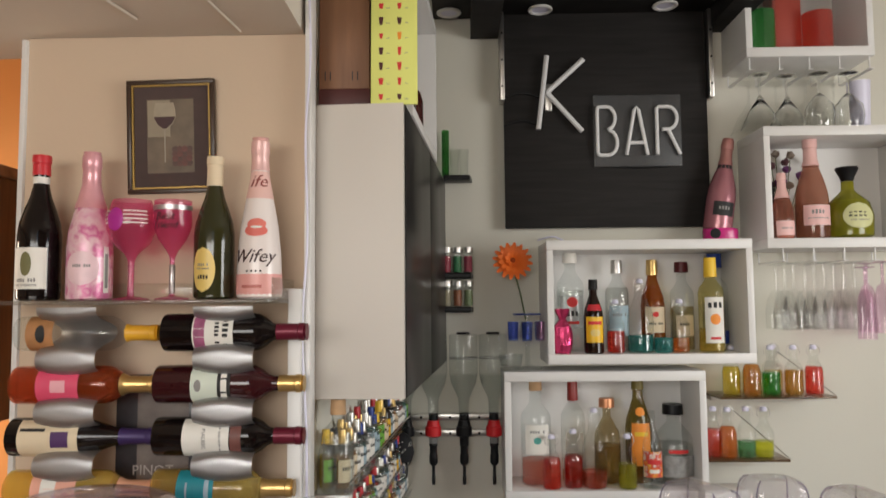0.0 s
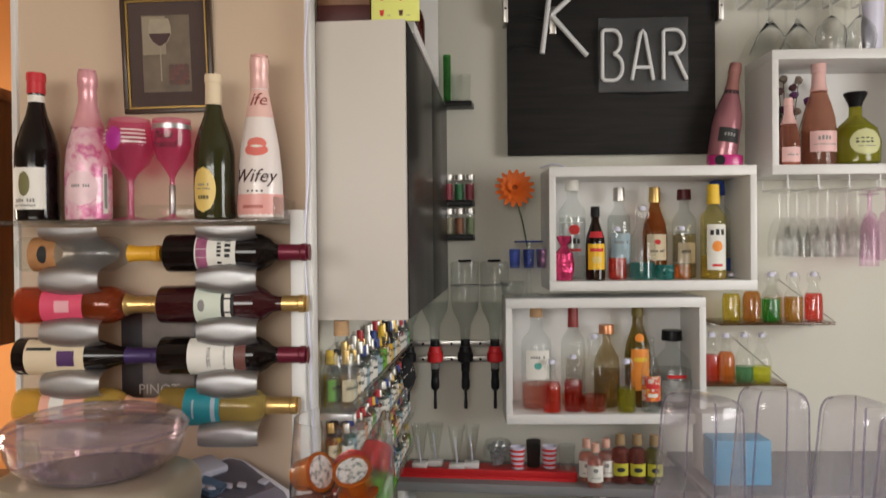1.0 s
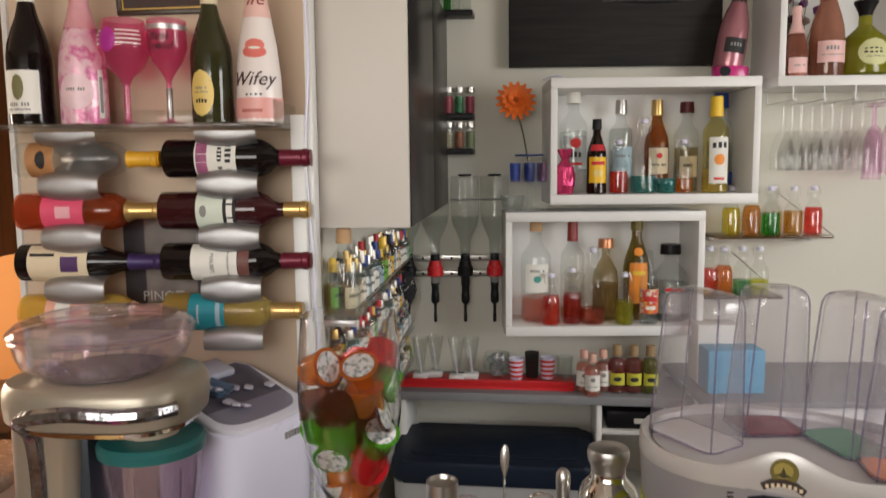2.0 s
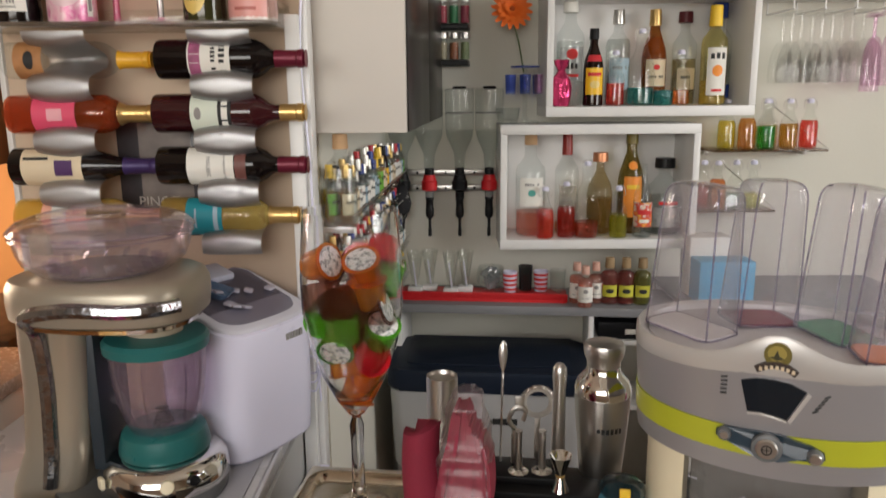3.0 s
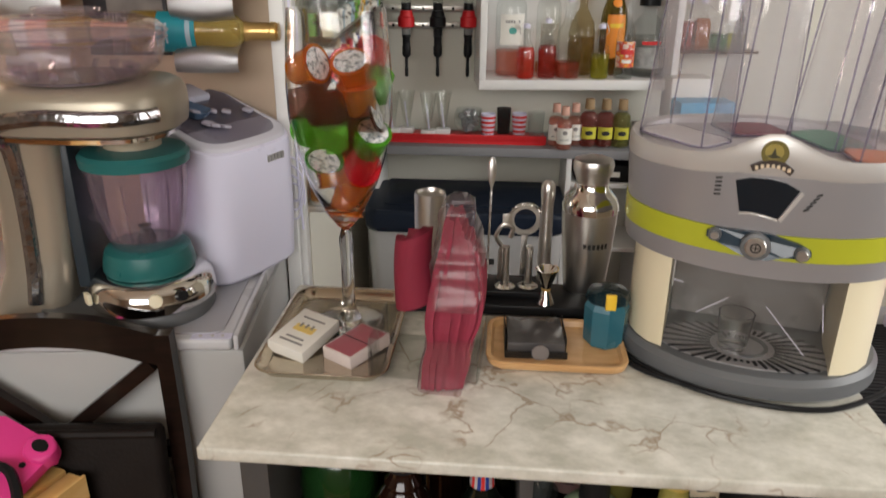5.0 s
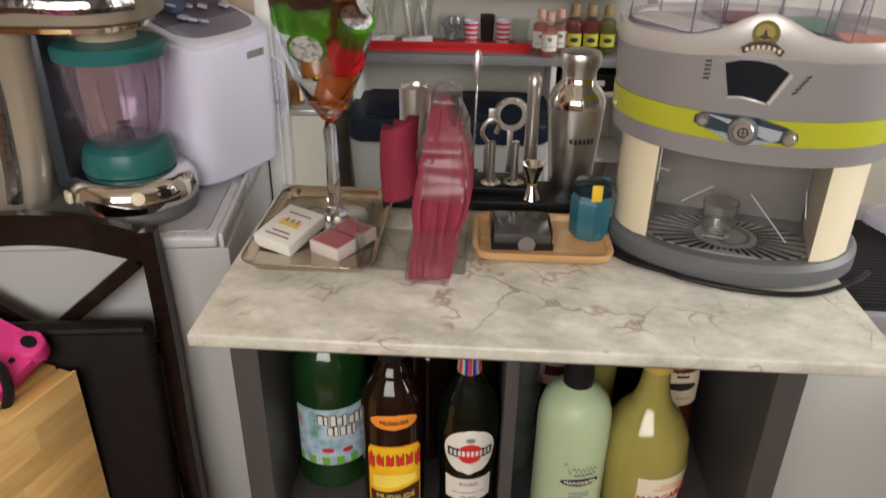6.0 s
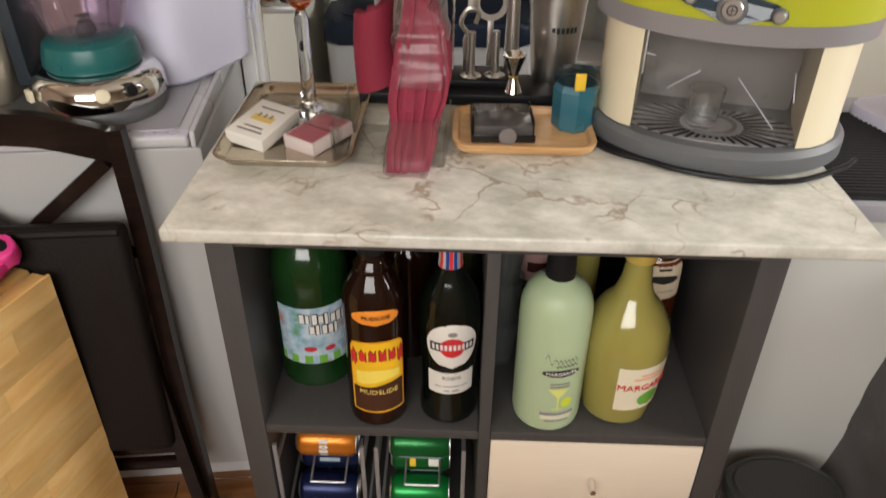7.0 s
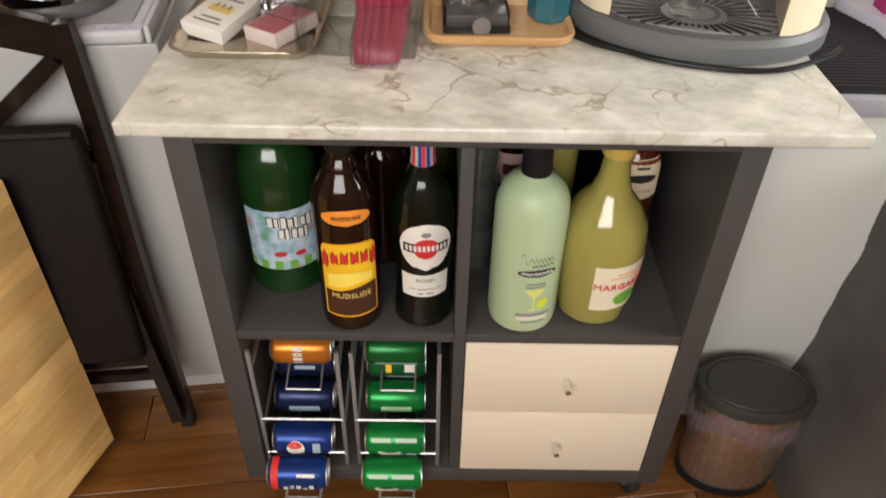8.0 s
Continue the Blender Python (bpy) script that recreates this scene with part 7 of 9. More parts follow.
def pack_front(u):
    return -0.088 + 0.070 * u ** 1.1 - 0.016 * math.sin(math.pi * u) + 0.005 * math.sin(13 * u)


def pack_x(u, t):
    """Across the pack: t from -1 (smooth face) to 1 (outermost folds); pinched near the foot, swelling above the middle."""
    half = 0.027 + 0.009 * math.sin(math.pi * min(1, u * 1.15)) - 0.007 * math.exp(-((u - 0.30) / 0.09) ** 2) - 0.012 * max(0, u - 0.72) / 0.28
    return -0.004 + 0.010 * math.sin(3.2 * u - 0.6) + half * t


for k in range(20):
    jut = rng.uniform(-0.003, 0.003)
    top = 0.99 - 0.16 * max(0, k - 9) / 10 + rng.uniform(-0.015, 0.015)
    secs = []
    for i in range(19):
        u = top * i / 18
        z = 0.003 + 0.232 * u
        xx = pack_x(u, -1 + 2 * k / 19) + 0.0007 * math.sin(11 * u + 0.5 * k)
        front = pack_front(u) + 0.0022 * math.sin(1.3 * k + 6 * u) + jut + 0.010 * (k / 19) ** 2
        back = front + 0.070 - 0.015 * u
        secs.append([(xx, front, z), (xx + 0.0046, front + 0.0010, z), (xx + 0.0046, back, z), (xx, back, z)])
    part("napkin", loft(secs), BURGUNDY, nap, smooth=False)
secs = []
for i in range(25):
    u = 0.50 + 0.56 * i / 24
    z = 0.002 + 0.236 * u
    w = 0.036 - 0.012 * max(0, u - 0.72) / 0.28 - (0.010 if i == 24 else 0)
    cx = pack_x(min(u, 1), 0)
    ring = rounded(2 * w, 0.088 - 0.02 * u, 0.010, 4)
    secs.append([(x + cx + 0.005 * noise.noise((x * 55, y * 60, z * 70)), y + pack_front(min(u, 1)) + 0.034 + 0.005 * noise.noise((x * 60, z * 90, y * 50 + 3)), z) for x, y in ring])
part("film", loft(secs), CLEAR_FILM, nap)
secs = []
for i in range(13):
    u = 0.0 + 0.34 * i / 12
    ring = rounded(0.062 + 0.006 * math.sin(9 * u), 0.082, 0.010, 4)
    secs.append([(x + pack_x(u, 0) + 0.004 * noise.noise((x * 70, y * 60, u * 9)), y + pack_front(u) + 0.032 + 0.004 * noise.noise((x * 60, u * 11, y * 50 + 3)), 0.002 + 0.232 * u) for x, y in ring])
part("film_foot", loft(secs), CLEAR_FILM, nap)
loose = thing("napkin_bundle", "curled bundle of burgundy paper napkins", "napkins", pose(-0.136, 0.225, T, 0, 0, -6))
for k in range(7):
    # nested curved sheets, rounded towards the front, their lower edges fanning out in steps
    secs = []
    r = 0.0270 - 0.0024 * k
    foot = 0.098 + 0.0045 * k
    for i in range(15):
        u = i / 14
        z = foot + (0.206 - foot) * u
        flare = 1 + 0.16 * (1 - u) ** 3 * math.cos(1.9 * k)
        bend = 0.006 * math.sin(2.6 * u)
        row = [(-0.003 + r * flare * math.sin(a) * 1.02 - bend, -0.012 - 0.034 * math.cos(a) * (r / 0.027), z + 0.010 * math.sin(a * 1.2 + 0.5 * k) * (1 - u) + 0.010 * u * math.sin(a)) for a in [-1.9 + 3.3 * j / 14 for j in range(15)]]
        secs.append(row + [(x * 0.95, y + 0.0012, zz) for x, y, zz in reversed(row)])
    part("napkin", loft(secs), BURGUNDY, loose)
part("folded_core", loft([[(-0.011 + dx, -0.022, z), (0.011 + dx, -0.022, z), (0.014 + dx, 0.040, z), (-0.014 + dx, 0.040, z)] for dx, z in ((0, 0.115), (-0.003, 0.145), (-0.006, 0.17), (-0.007, 0.190))]), BURGUNDY, loose)
for k in range(3):
    part("hanging_sheet", loft([[(0.014 + 0.003 * k + 0.003 * math.sin(60 * z + k), -0.046 + 0.004 * math.sin(45 * z + k), z), (0.0155 + 0.003 * k + 0.003 * math.sin(60 * z + k), -0.046 + 0.004 * math.sin(45 * z + k), z), (0.0155 + 0.003 * k, 0.04, z), (0.014 + 0.003 * k, 0.04, z)] for z in [0.004 + 0.0095 * i for i in range(13)]]), BURGUNDY, loose)
hol = thing("napkin_holder", "clear acrylic napkin holder on the worktop", "napkin holder", pose(-0.118, 0.205, T, 0, 0, -10))
part("base", box(-0.085, 0.075, -0.06, 0.07, 0.0, 0.003, 0.001), GLASS, hol)
part("side_plate", box(-0.085, -0.082, -0.06, 0.07, 0.0031, 0.06, 0.001), GLASS2, hol)
part("side_plate", box(0.072, 0.075, -0.06, 0.07, 0.0031, 0.05, 0.001), GLASS2, hol)

# wooden dish, card holder, candle
dish = thing("wooden_dish", "rounded bamboo serving dish", "serving dish", CAB @ pose(0.044, 0.238, T))
secs = []
for w, d, r, z in ((0.19, 0.13, 0.02, 0.0), (0.206, 0.146, 0.026, 0.006), (0.212, 0.152, 0.03, 0.016), (0.208, 0.148, 0.028, 0.0172), (0.196, 0.136, 0.024, 0.016), (0.188, 0.128, 0.022, 0.008), (0.17, 0.11, 0.02, 0.007)):
    secs.append([(x, y, z) for x, y in rounded(w, d, r)])
part("body", loft(secs), TRAY_WOOD, dish)
hc = thing("card_holder", "smoked plastic coaster holder with coasters", "coaster holder", CAB @ pose(0.012, 0.242, T + 0.0075, 0, 0, 2))
part("base", box(-0.047, 0.047, -0.048, 0.048, 0, 0.004, 0.001), SMOKE, hc)
part("coaster", box(-0.043, 0.043, -0.042, 0.044, 0.0045, 0.024, 0.001), mat("smoky_coasters", (0.07, 0.066, 0.065), 0.15, var=0.5, scale=30), hc)
for sx in (-0.047, 0.0445):
    part("side_wall", box(sx, sx + 0.0025, -0.03, 0.048, 0.0041, 0.026, 0.0008), SMOKE, hc)
part("front_wall", box(-0.047, 0.047, -0.048, -0.0455, 0.0041, 0.012, 0.0008), SMOKE, hc)
part("coin", lathe([(0, -0.001), (0.013, -0.001), (0.013, 0.001), (0, 0.0012)], 20), mat("grey_disc", (0.2, 0.18, 0.17), 0.4), hc).matrix_local = pose(0.006, -0.0495, 0.011, 90)
can1 = thing("candle_jar", "faceted teal glass jar with a yellow tag", "candle jar", CAB @ pose(0.122, 0.262, T + 0.0075))
part("jar", lathe([(0, 0.0), (0.030, 0), (0.033, 0.004), (0.0345, 0.062), (0.030, 0.072), (0, 0.072)], 8), TEAL_WAX, can1, smooth=False)
part("glass_top", lathe([(0.0335, 0.0725), (0.0345, 0.073), (0.032, 0.088), (0.012, 0.094), (0, 0.094)], 8), thin("smoky_teal_glass", (0.35, 0.45, 0.48), 0.3, (0.06, 0.10, 0.12)), can1, smooth=False)
part("tag", box(-0.008, 0.008, -0.037, -0.031, 0.070, 0.096, 0.002), YELLOW2, can1)

# bartender tools
BS = pose(-0.01, 0.405, T, 0, 0, -7)
bs = thing("tool_stand", "black stand for bartender tools", "tool stand", BS)
part("base", box(-0.16, 0.20, -0.055, 0.045, 0.0, 0.02, 0.004), BLACK, bs)
part("upper_step", box(-0.155, 0.098, -0.028, 0.045, 0.0205, 0.034, 0.004), BLACK, bs)
shk = thing("cocktail_shaker", "brushed steel cocktail shaker with a domed cap", "cocktail shaker", pose(0.158, 0.425, T + 0.0) @ Matrix.Diagonal((0.98, 0.98, 0.98, 1)))
sprof = [(0, 0.0), (0.034, 0.0), (0.036, 0.004), (0.040, 0.05), (0.046, 0.12), (0.048, 0.15), (0.0485, 0.168)]
part("body", lathe(sprof + [(0, 0.168)], 36), STEEL, shk)
part("shoulder", lathe([(0.0495, 0.168), (0.0495, 0.178), (0.044, 0.192), (0.034, 0.203), (0.030, 0.208), (0.029, 0.218), (0, 0.218)], 36), CHROME, shk)
part("cap", lathe([(0.029, 0.218), (0.0285, 0.225), (0.034, 0.238), (0.0355, 0.25), (0.033, 0.258), (0.02, 0.262), (0, 0.263)], 32), STEEL, shk)
for k in range(6):
    part("name_mark", patch(sprof, 0.108 + 0.002 * (k == 0), 0.118, -0.32 + 0.17 * k, 0.06, 0.0006), INK, shk)
tum = solid("steel_tumbler", lathe([(0, 0), (0.024, 0), (0.026, 0.10), (0.027, 0.19), (0.0265, 0.196), (0.024, 0.196), (0.022, 0.19), (0, 0.188)], 30), STEEL, "tall plain steel tumbler behind the napkins", "tumbler", pose(-0.117, 0.425, T + 0.0005))
spn = thing("bar_spoon", "long twisted steel bar spoon standing upright", "bar spoon", pose(-0.016, 0.43, T + 0.0205, 0, 1.0, 0) @ Matrix.Diagonal((0.80, 0.80, 0.89, 1)))
tw = bmesh.new()
for ph in (0, math.pi):
    tube([(0.0014 * math.cos(ph + 40 * u), 0.0014 * math.sin(ph + 40 * u), 0.0 + 0.205 * u) for u in [i / 80 for i in range(81)]], 0.0016, 6, bm=tw)
part("twisted_handle", tw, STEEL, spn)
part("bowl", loft([[(r * math.cos(a) * 0.62, -0.35 * r * math.sin(a) - 0.002 + (0.006 * (z - 0.195) / 0.05), z + 0.008) for a in [2 * math.pi * i / 16 for i in range(16)]] for r, z in ((0.002, 0.193), (0.009, 0.205), (0.0145, 0.22), (0.0155, 0.235), (0.012, 0.248), (0.004, 0.255))]), STEEL, spn)
mud = solid("muddler", lathe([(0, 0), (0.012, 0), (0.0125, 0.04), (0.0115, 0.09), (0.0105, 0.15), (0.0125, 0.175), (0.012, 0.188), (0.006, 0.196), (0, 0.197)], 20), STEEL, "smooth steel muddler standing in the tool stand", "muddler", pose(0.084, 0.425, T + 0.0205))
strn = thing("cocktail_strainer", "steel cocktail strainer standing on its handle", "strainer", pose(0.048, 0.432, T + 0.0645) @ Matrix.Scale(0.88, 4))
part("ring", lathe([(0.022, -0.001), (0.031, -0.001), (0.033, 0.001), (0.022, 0.0012)], 28), STEEL, strn).matrix_local = pose(0, 0, 0.09, 88, 0, 0)
coil = bmesh.new()
tube([((0.033 + 0.0035 * math.cos(60 * t)) * math.cos(t), -0.004 + 0.0035 * math.sin(60 * t), 0.09 + (0.033 + 0.0035 * math.cos(60 * t)) * math.sin(t)) for t in [-0.3 + 3.8 * i / 420 for i in range(421)]], 0.0008, 4, bm=coil)
part("spring", coil, CHROME, strn)
part("handle", box(-0.006, 0.006, -0.0015, 0.0015, -0.03, 0.06, 0.001), STEEL, strn)
opn = thing("bottle_opener", "steel corkscrew bottle opener in the tool stand", "bottle opener", pose(0.010, 0.425, T + 0.065))
part("handle", lathe([(0, -0.03), (0.008, -0.03), (0.009, 0.02), (0.006, 0.03), (0, 0.03)], 16), STEEL, opn)
part("jaw", tube(curve_pts([(0, 0, 0.03), (-0.012, 0, 0.05), (0.0, 0, 0.072), (0.016, 0, 0.065), (0.012, 0, 0.048)], 6), 0.004, 8), STEEL, opn)
part("blade", box(-0.002, 0.014, -0.001, 0.001, 0.066, 0.092, 0.0008), STEEL, opn)
for x in (0.012, 0.052):
    pr = thing("pourer", "steel bottle pourer with a round flange", "pourer", pose(x, 0.392, T + 0.0345), "steel pourers")
    part("flange", lathe([(0, 0.0), (0.017, 0.0), (0.018, 0.002), (0.010, 0.007), (0, 0.008)], 20), CHROME, pr)
    part("spout", lathe([(0, 0.008), (0.007, 0.008), (0.006, 0.04), (0.0065, 0.075), (0, 0.076)], 14), STEEL, pr)
jg = thing("jigger", "double-ended polished steel jigger", "jigger", pose(0.078, 0.358, T + 0.0205))
part("lower_cup", lathe([(0, 0.024), (0.006, 0.024), (0.016, 0.0), (0.015, 0.0), (0, 0.02)], 24), CHROME, jg)
part("upper_cup", lathe([(0, 0.0245), (0.006, 0.0245), (0.020, 0.062), (0.0188, 0.062), (0, 0.03)], 24), CHROME, jg)
part("waist", lathe([(0.0062, 0.021), (0.0085, 0.0245), (0.0062, 0.028)], 20), GOLD, jg)
ov = solid("bottle_cap_dish", lathe([(0, 0.001), (0.028, 0.0), (0.036, 0.008), (0.034, 0.009), (0.026, 0.004), (0, 0.004)], 24, sx=1.2), SMOKE, "small dark oval dish beside the shaker", "dish", pose(0.125, 0.345, T + 0.0005))


# ---- drink mixing machine on the worktop ----
MMP = pose(0.356, 0.240, T, 0, 0, -23)
mm = thing("cocktail_machine", "silver frozen cocktail machine with a lime green band", "cocktail machine", MMP)


def oval(a, b, z, n=56, p=2.05, cy=0.0, cx=0.011):
    out = []
    for i in range(n):
        t = 2 * math.pi * i / n
        c, s = math.cos(t), math.sin(t)
        out.append((cx + a * math.copysign(abs(c) ** (2 / p), c), cy + b * math.copysign(abs(s) ** (2 / p), s), z))
    return out


part("base", loft([oval(0.182, 0.150, 0.0), oval(0.189, 0.157, 0.004), oval(0.189, 0.157, 0.026), oval(0.182, 0.150, 0.034), oval(0.172, 0.140, 0.035)]), GREY_PLASTIC, mm)
# slatted drip tray
drip = part("drip_tray", loft([oval(0.122, 0.062, 0.0352, cy=-0.070), oval(0.122, 0.062, 0.0372, cy=-0.070)]), mat("grey_drip_tray", (0.36, 0.35, 0.35), 0.35, 0.3), mm)
for k in range(36):
    a = 2 * math.pi * k / 36
    c, s = math.cos(a), math.sin(a)
    q = part("slot", box(0.045, 0.045 + 0.068 * abs(c) ** 2 + 0.004, -0.0022, 0.0022, 0, 0.0012), BLACK, drip, smooth=False)
    q.matrix_local = pose(0.011, -0.070, 0.0373, 0, 0, math.degrees(a))
part("ring", lathe([(0.030, 0.0373), (0.036, 0.0376), (0.036, 0.0395), (0.030, 0.0395)], 28), GREY_PLASTIC, drip).location = (0.011, -0.070, 0)
for s, lab in ((-1, ""), (1, "")):
    secs = []
    for z in (0.0355, 0.18):
        a = [(s * 0.112, -0.112), (s * 0.132, -0.103), (s * 0.152, -0.082), (s * 0.166, -0.056), (s * 0.173, -0.02), (s * 0.168, 0.07), (s * 0.12, 0.105), (s * 0.112, -0.02)]
        secs.append([(0.011 + x, y, z) for x, y in a])
    part("side_pillar", loft(secs), CREAM_PLASTIC, mm, "cream side pillar")
part("rear_column", box(-0.100, 0.122, 0.02, 0.105, 0.0355, 0.178, 0.004), mat("inner_grey_plastic", (0.24, 0.23, 0.225), 0.3), mm)
guard = bmesh.new()
gv = [[guard.verts.new((-0.100 + 0.222 * i / 30, -0.112 - 0.012 * math.sin(math.pi * i / 30) + 0.004 * noise.noise((i * 0.35, k * 0.5, 2.0)) + 0.003 * noise.noise((i * 0.12 + k * 0.2, 5, 1)), 0.046 + 0.131 * k / 12)) for i in range(31)] for k in range(13)]
for ra, rb in zip(gv, gv[1:]):
    for i in range(30):
        guard.faces.new((ra[i], ra[i + 1], rb[i + 1], rb[i]))
part("splash_guard", guard, thin("clear_splash_guard", (0.92, 0.91, 0.90), 0.07, (0.6, 0.58, 0.56), 0.05), mm)
for x0, z0, x1, z1 in ((0.03, 0.125, 0.088, 0.06), (0.098, 0.14, 0.105, 0.10), (-0.095, 0.146, -0.082, 0.144), (-0.06, 0.10, -0.02, 0.13)):
    part("crease", tube([(x0, -0.113, z0), (x1, -0.113, z1)], 0.0008, 5), WHITE_PLASTIC, mm)
glass_s = solid("shot_glass", lathe([(0, 0.004), (0.016, 0.0), (0.018, 0.004), (0.0225, 0.05), (0.021, 0.05), (0.0165, 0.008), (0, 0.008)], 28), REAL_GLASS, "clear shot glass on the drip tray", "glass", MMP @ pose(-0.004, -0.084, 0.040) @ Matrix.Scale(1.12, 4))


part("lower_housing", loft([oval(0.182, 0.136, 0.176), oval(0.192, 0.144, 0.179), oval(0.194, 0.145, 0.206)]), SILVER_PAINT, mm)
part("green_band", loft([oval(0.1955, 0.1465, 0.2065), oval(0.1965, 0.1472, 0.241)]), LIME, mm, "lime green band")
part("upper_housing", loft([oval(0.1945, 0.1455, 0.2415), oval(0.198, 0.1475, 0.29), oval(0.198, 0.1475, 0.318)]), SILVER_PAINT, mm)
# wavy pale rim: high in the middle, low at the sides
n = 72
ringpts = oval(0.1985, 0.148, 0, n)


def crest(x, y):
    front = max(0.0, min(1.0, (-y) / 0.08))
    return 0.337 + front * (0.035 * math.exp(-((x - 0.004) / 0.052) ** 2) + 0.006 * x / 0.2)


def rim_foot(x, y):
    return 0.3185 - 0.010 * max(0.0, -x / 0.2) + 0.30 * (crest(x, y) - 0.337)


part("rim", loft([[(x * 0.985, y * 0.985, 0.312) for x, y, _ in ringpts], [(x, y, rim_foot(x, y) - 0.003) for x, y, _ in ringpts], [(x * 1.008, y * 1.008, rim_foot(x, y)) for x, y, _ in ringpts], [(x * 1.006, y * 1.006, crest(x, y) - 0.005) for x, y, _ in ringpts], [(x * 0.99, y * 0.99, crest(x, y)) for x, y, _ in ringpts], [(x * 0.94, y * 0.94, crest(x, y) - 0.004) for x, y, _ in ringpts], [(x * 0.915, y * 0.915, 0.322) for x, y, _ in ringpts]]), PEARL, mm)
part("deck", loft([oval(0.182, 0.136, 0.3125), oval(0.181, 0.135, 0.326)]), mat("pale_grey_deck", (0.50, 0.48, 0.48), 0.4), mm)


def fronty(x, b=0.148, a=0.198, p=2.05):
    return -b * (1 - (abs(x - 0.011) / a) ** p) ** (1 / p)


def on_front(pts, name, material, off=0.001, parent=None, thick=0.003, b=0.148, drop=0.004):
    """A plate bent to the machine's front, from an outline in x and z."""
    bmn = bmesh.new()
    out = [bmn.verts.new((x, fronty(x, b) - off - thick, z - drop)) for x, z in pts]
    inn = [bmn.verts.new((x, fronty(x, b) + 0.001, z - drop)) for x, z in pts]
    bmn.faces.new(out)
    k = len(pts)
    for i in range(k):
        bmn.faces.new((out[i], out[(i + 1) % k], inn[(i + 1) % k], inn[i]))
    return part(name, bmn, material, parent or mm, smooth=False)


scr = on_front([(-0.036, 0.312), (-0.018, 0.318), (0.002, 0.319), (0.022, 0.316), (0.040, 0.307), (0.020, 0.268), (0.004, 0.272), (-0.012, 0.2735), (-0.026, 0.272)], "screen", mat("dark_display", (0.010, 0.014, 0.02), 0.08), thick=0.0015)
on_front([(0.041, 0.306), (0.0455, 0.303), (0.0245, 0.264), (0.021, 0.2675)], "screen_edge", PEARL, 0.001, scr, 0.0025)
on_front([(-0.026, 0.2715), (-0.012, 0.273), (0.004, 0.2715), (0.020, 0.2675), (0.020, 0.2645), (0.004, 0.2685), (-0.012, 0.270), (-0.026, 0.2685)], "screen_edge", PEARL, 0.001, scr, 0.0025)
for k in range(5):
    on_front([(-0.060, 0.312 - 0.0055 * k), (-0.052, 0.3135 - 0.0055 * k), (-0.052, 0.3115 - 0.0055 * k), (-0.060, 0.310 - 0.0055 * k)], "level_mark", INK, 0.0006, None, 0.0006)
    on_front([(0.060 - 0.003 * k, 0.302 - 0.005 * k), (0.067 - 0.003 * k, 0.305 - 0.005 * k), (0.067 - 0.003 * k, 0.303 - 0.005 * k), (0.060 - 0.003 * k, 0.300 - 0.005 * k)], "level_mark", INK, 0.0006, None, 0.0006)
PS = 0.74
bz = on_front([(PS * x, 0.230 + PS * (z - 0.230)) for x, z in ((-0.083, 0.2430), (-0.07, 0.2515), (-0.02, 0.2540), (0.02, 0.2540), (0.07, 0.2400), (0.090, 0.2290), (0.092, 0.2190), (0.083, 0.2130), (0.05, 0.2130), (0.02, 0.2040), (-0.02, 0.2080), (-0.06, 0.2240), (-0.083, 0.2320))], "control_panel", mat("blue_black_panel", (0.03, 0.05, 0.07), 0.2), thick=0.004)
for x, z, r, mt in ((0.0, 0.230, 0.0185, GREY_PLASTIC), (0.0, 0.230, 0.0135, STEEL), (-0.051, 0.2375, 0.0085, GREY_PLASTIC), (-0.051, 0.2375, 0.0055, STEEL), (0.056, 0.2255, 0.0095, GREY_PLASTIC), (0.056, 0.2255, 0.0075, STEEL)):
    h = 0.007 if mt is GREY_PLASTIC else 0.0095
    o = part("knob", lathe([(0, 0), (r, 0), (r, h), (r * 0.85, h + 0.002), (0, h + 0.002)], 28), mt, bz)
    o.matrix_local = pose(x, fronty(x) - 0.004, z - 0.004, 90, 0, 0)
o = part("dial_mark", lathe([(0.005, 0), (0.0068, 0), (0.0068, 0.0006), (0.005, 0.0006)], 24, bm=box(-0.0006, 0.0006, -0.0045, 0.0045, 0, 0.0006, bm=box(-0.0045, 0.0045, -0.0006, 0.0006, 0, 0.0005))), INK, bz)
o.matrix_local = pose(0, fronty(0) - 0.0158, 0.226, 90)
em = on_front([(0.016 * math.cos(a) + 0.004, 0.362 + 0.016 * math.sin(a)) for a in [2 * math.pi * i / 20 for i in range(20)]], "emblem", mat("olive_gold_emblem", (0.16, 0.13, 0.03), 0.4), 0.0015, None, 0.003, drop=0.014)
on_front([(0.011 * math.cos(a) + 0.003, 0.364 + 0.010 * math.sin(a)) for a in [2 * math.pi * i / 16 for i in range(16)]], "emblem_field", mat("gold_emblem_field", (0.34, 0.27, 0.07), 0.35), 0.0038, em, 0.001, drop=0.014)
on_front([(-0.006, 0.3585), (0.0, 0.3605), (0.003, 0.369), (0.006, 0.3605), (0.012, 0.358), (0.003, 0.3555)], "emblem_figure", mat("dark_emblem_print", (0.05, 0.045, 0.02), 0.4), 0.0052, em, 0.001, drop=0.014)
on_front([(-0.022, 0.344), (-0.011, 0.351), (0.004, 0.354), (0.018, 0.351), (0.029, 0.343), (0.025, 0.336), (0.014, 0.343), (0.004, 0.345), (-0.007, 0.343), (-0.018, 0.337)], "ribbon", mat("dark_ribbon", (0.05, 0.035, 0.03), 0.4), 0.003, em, 0.003, drop=0.014)
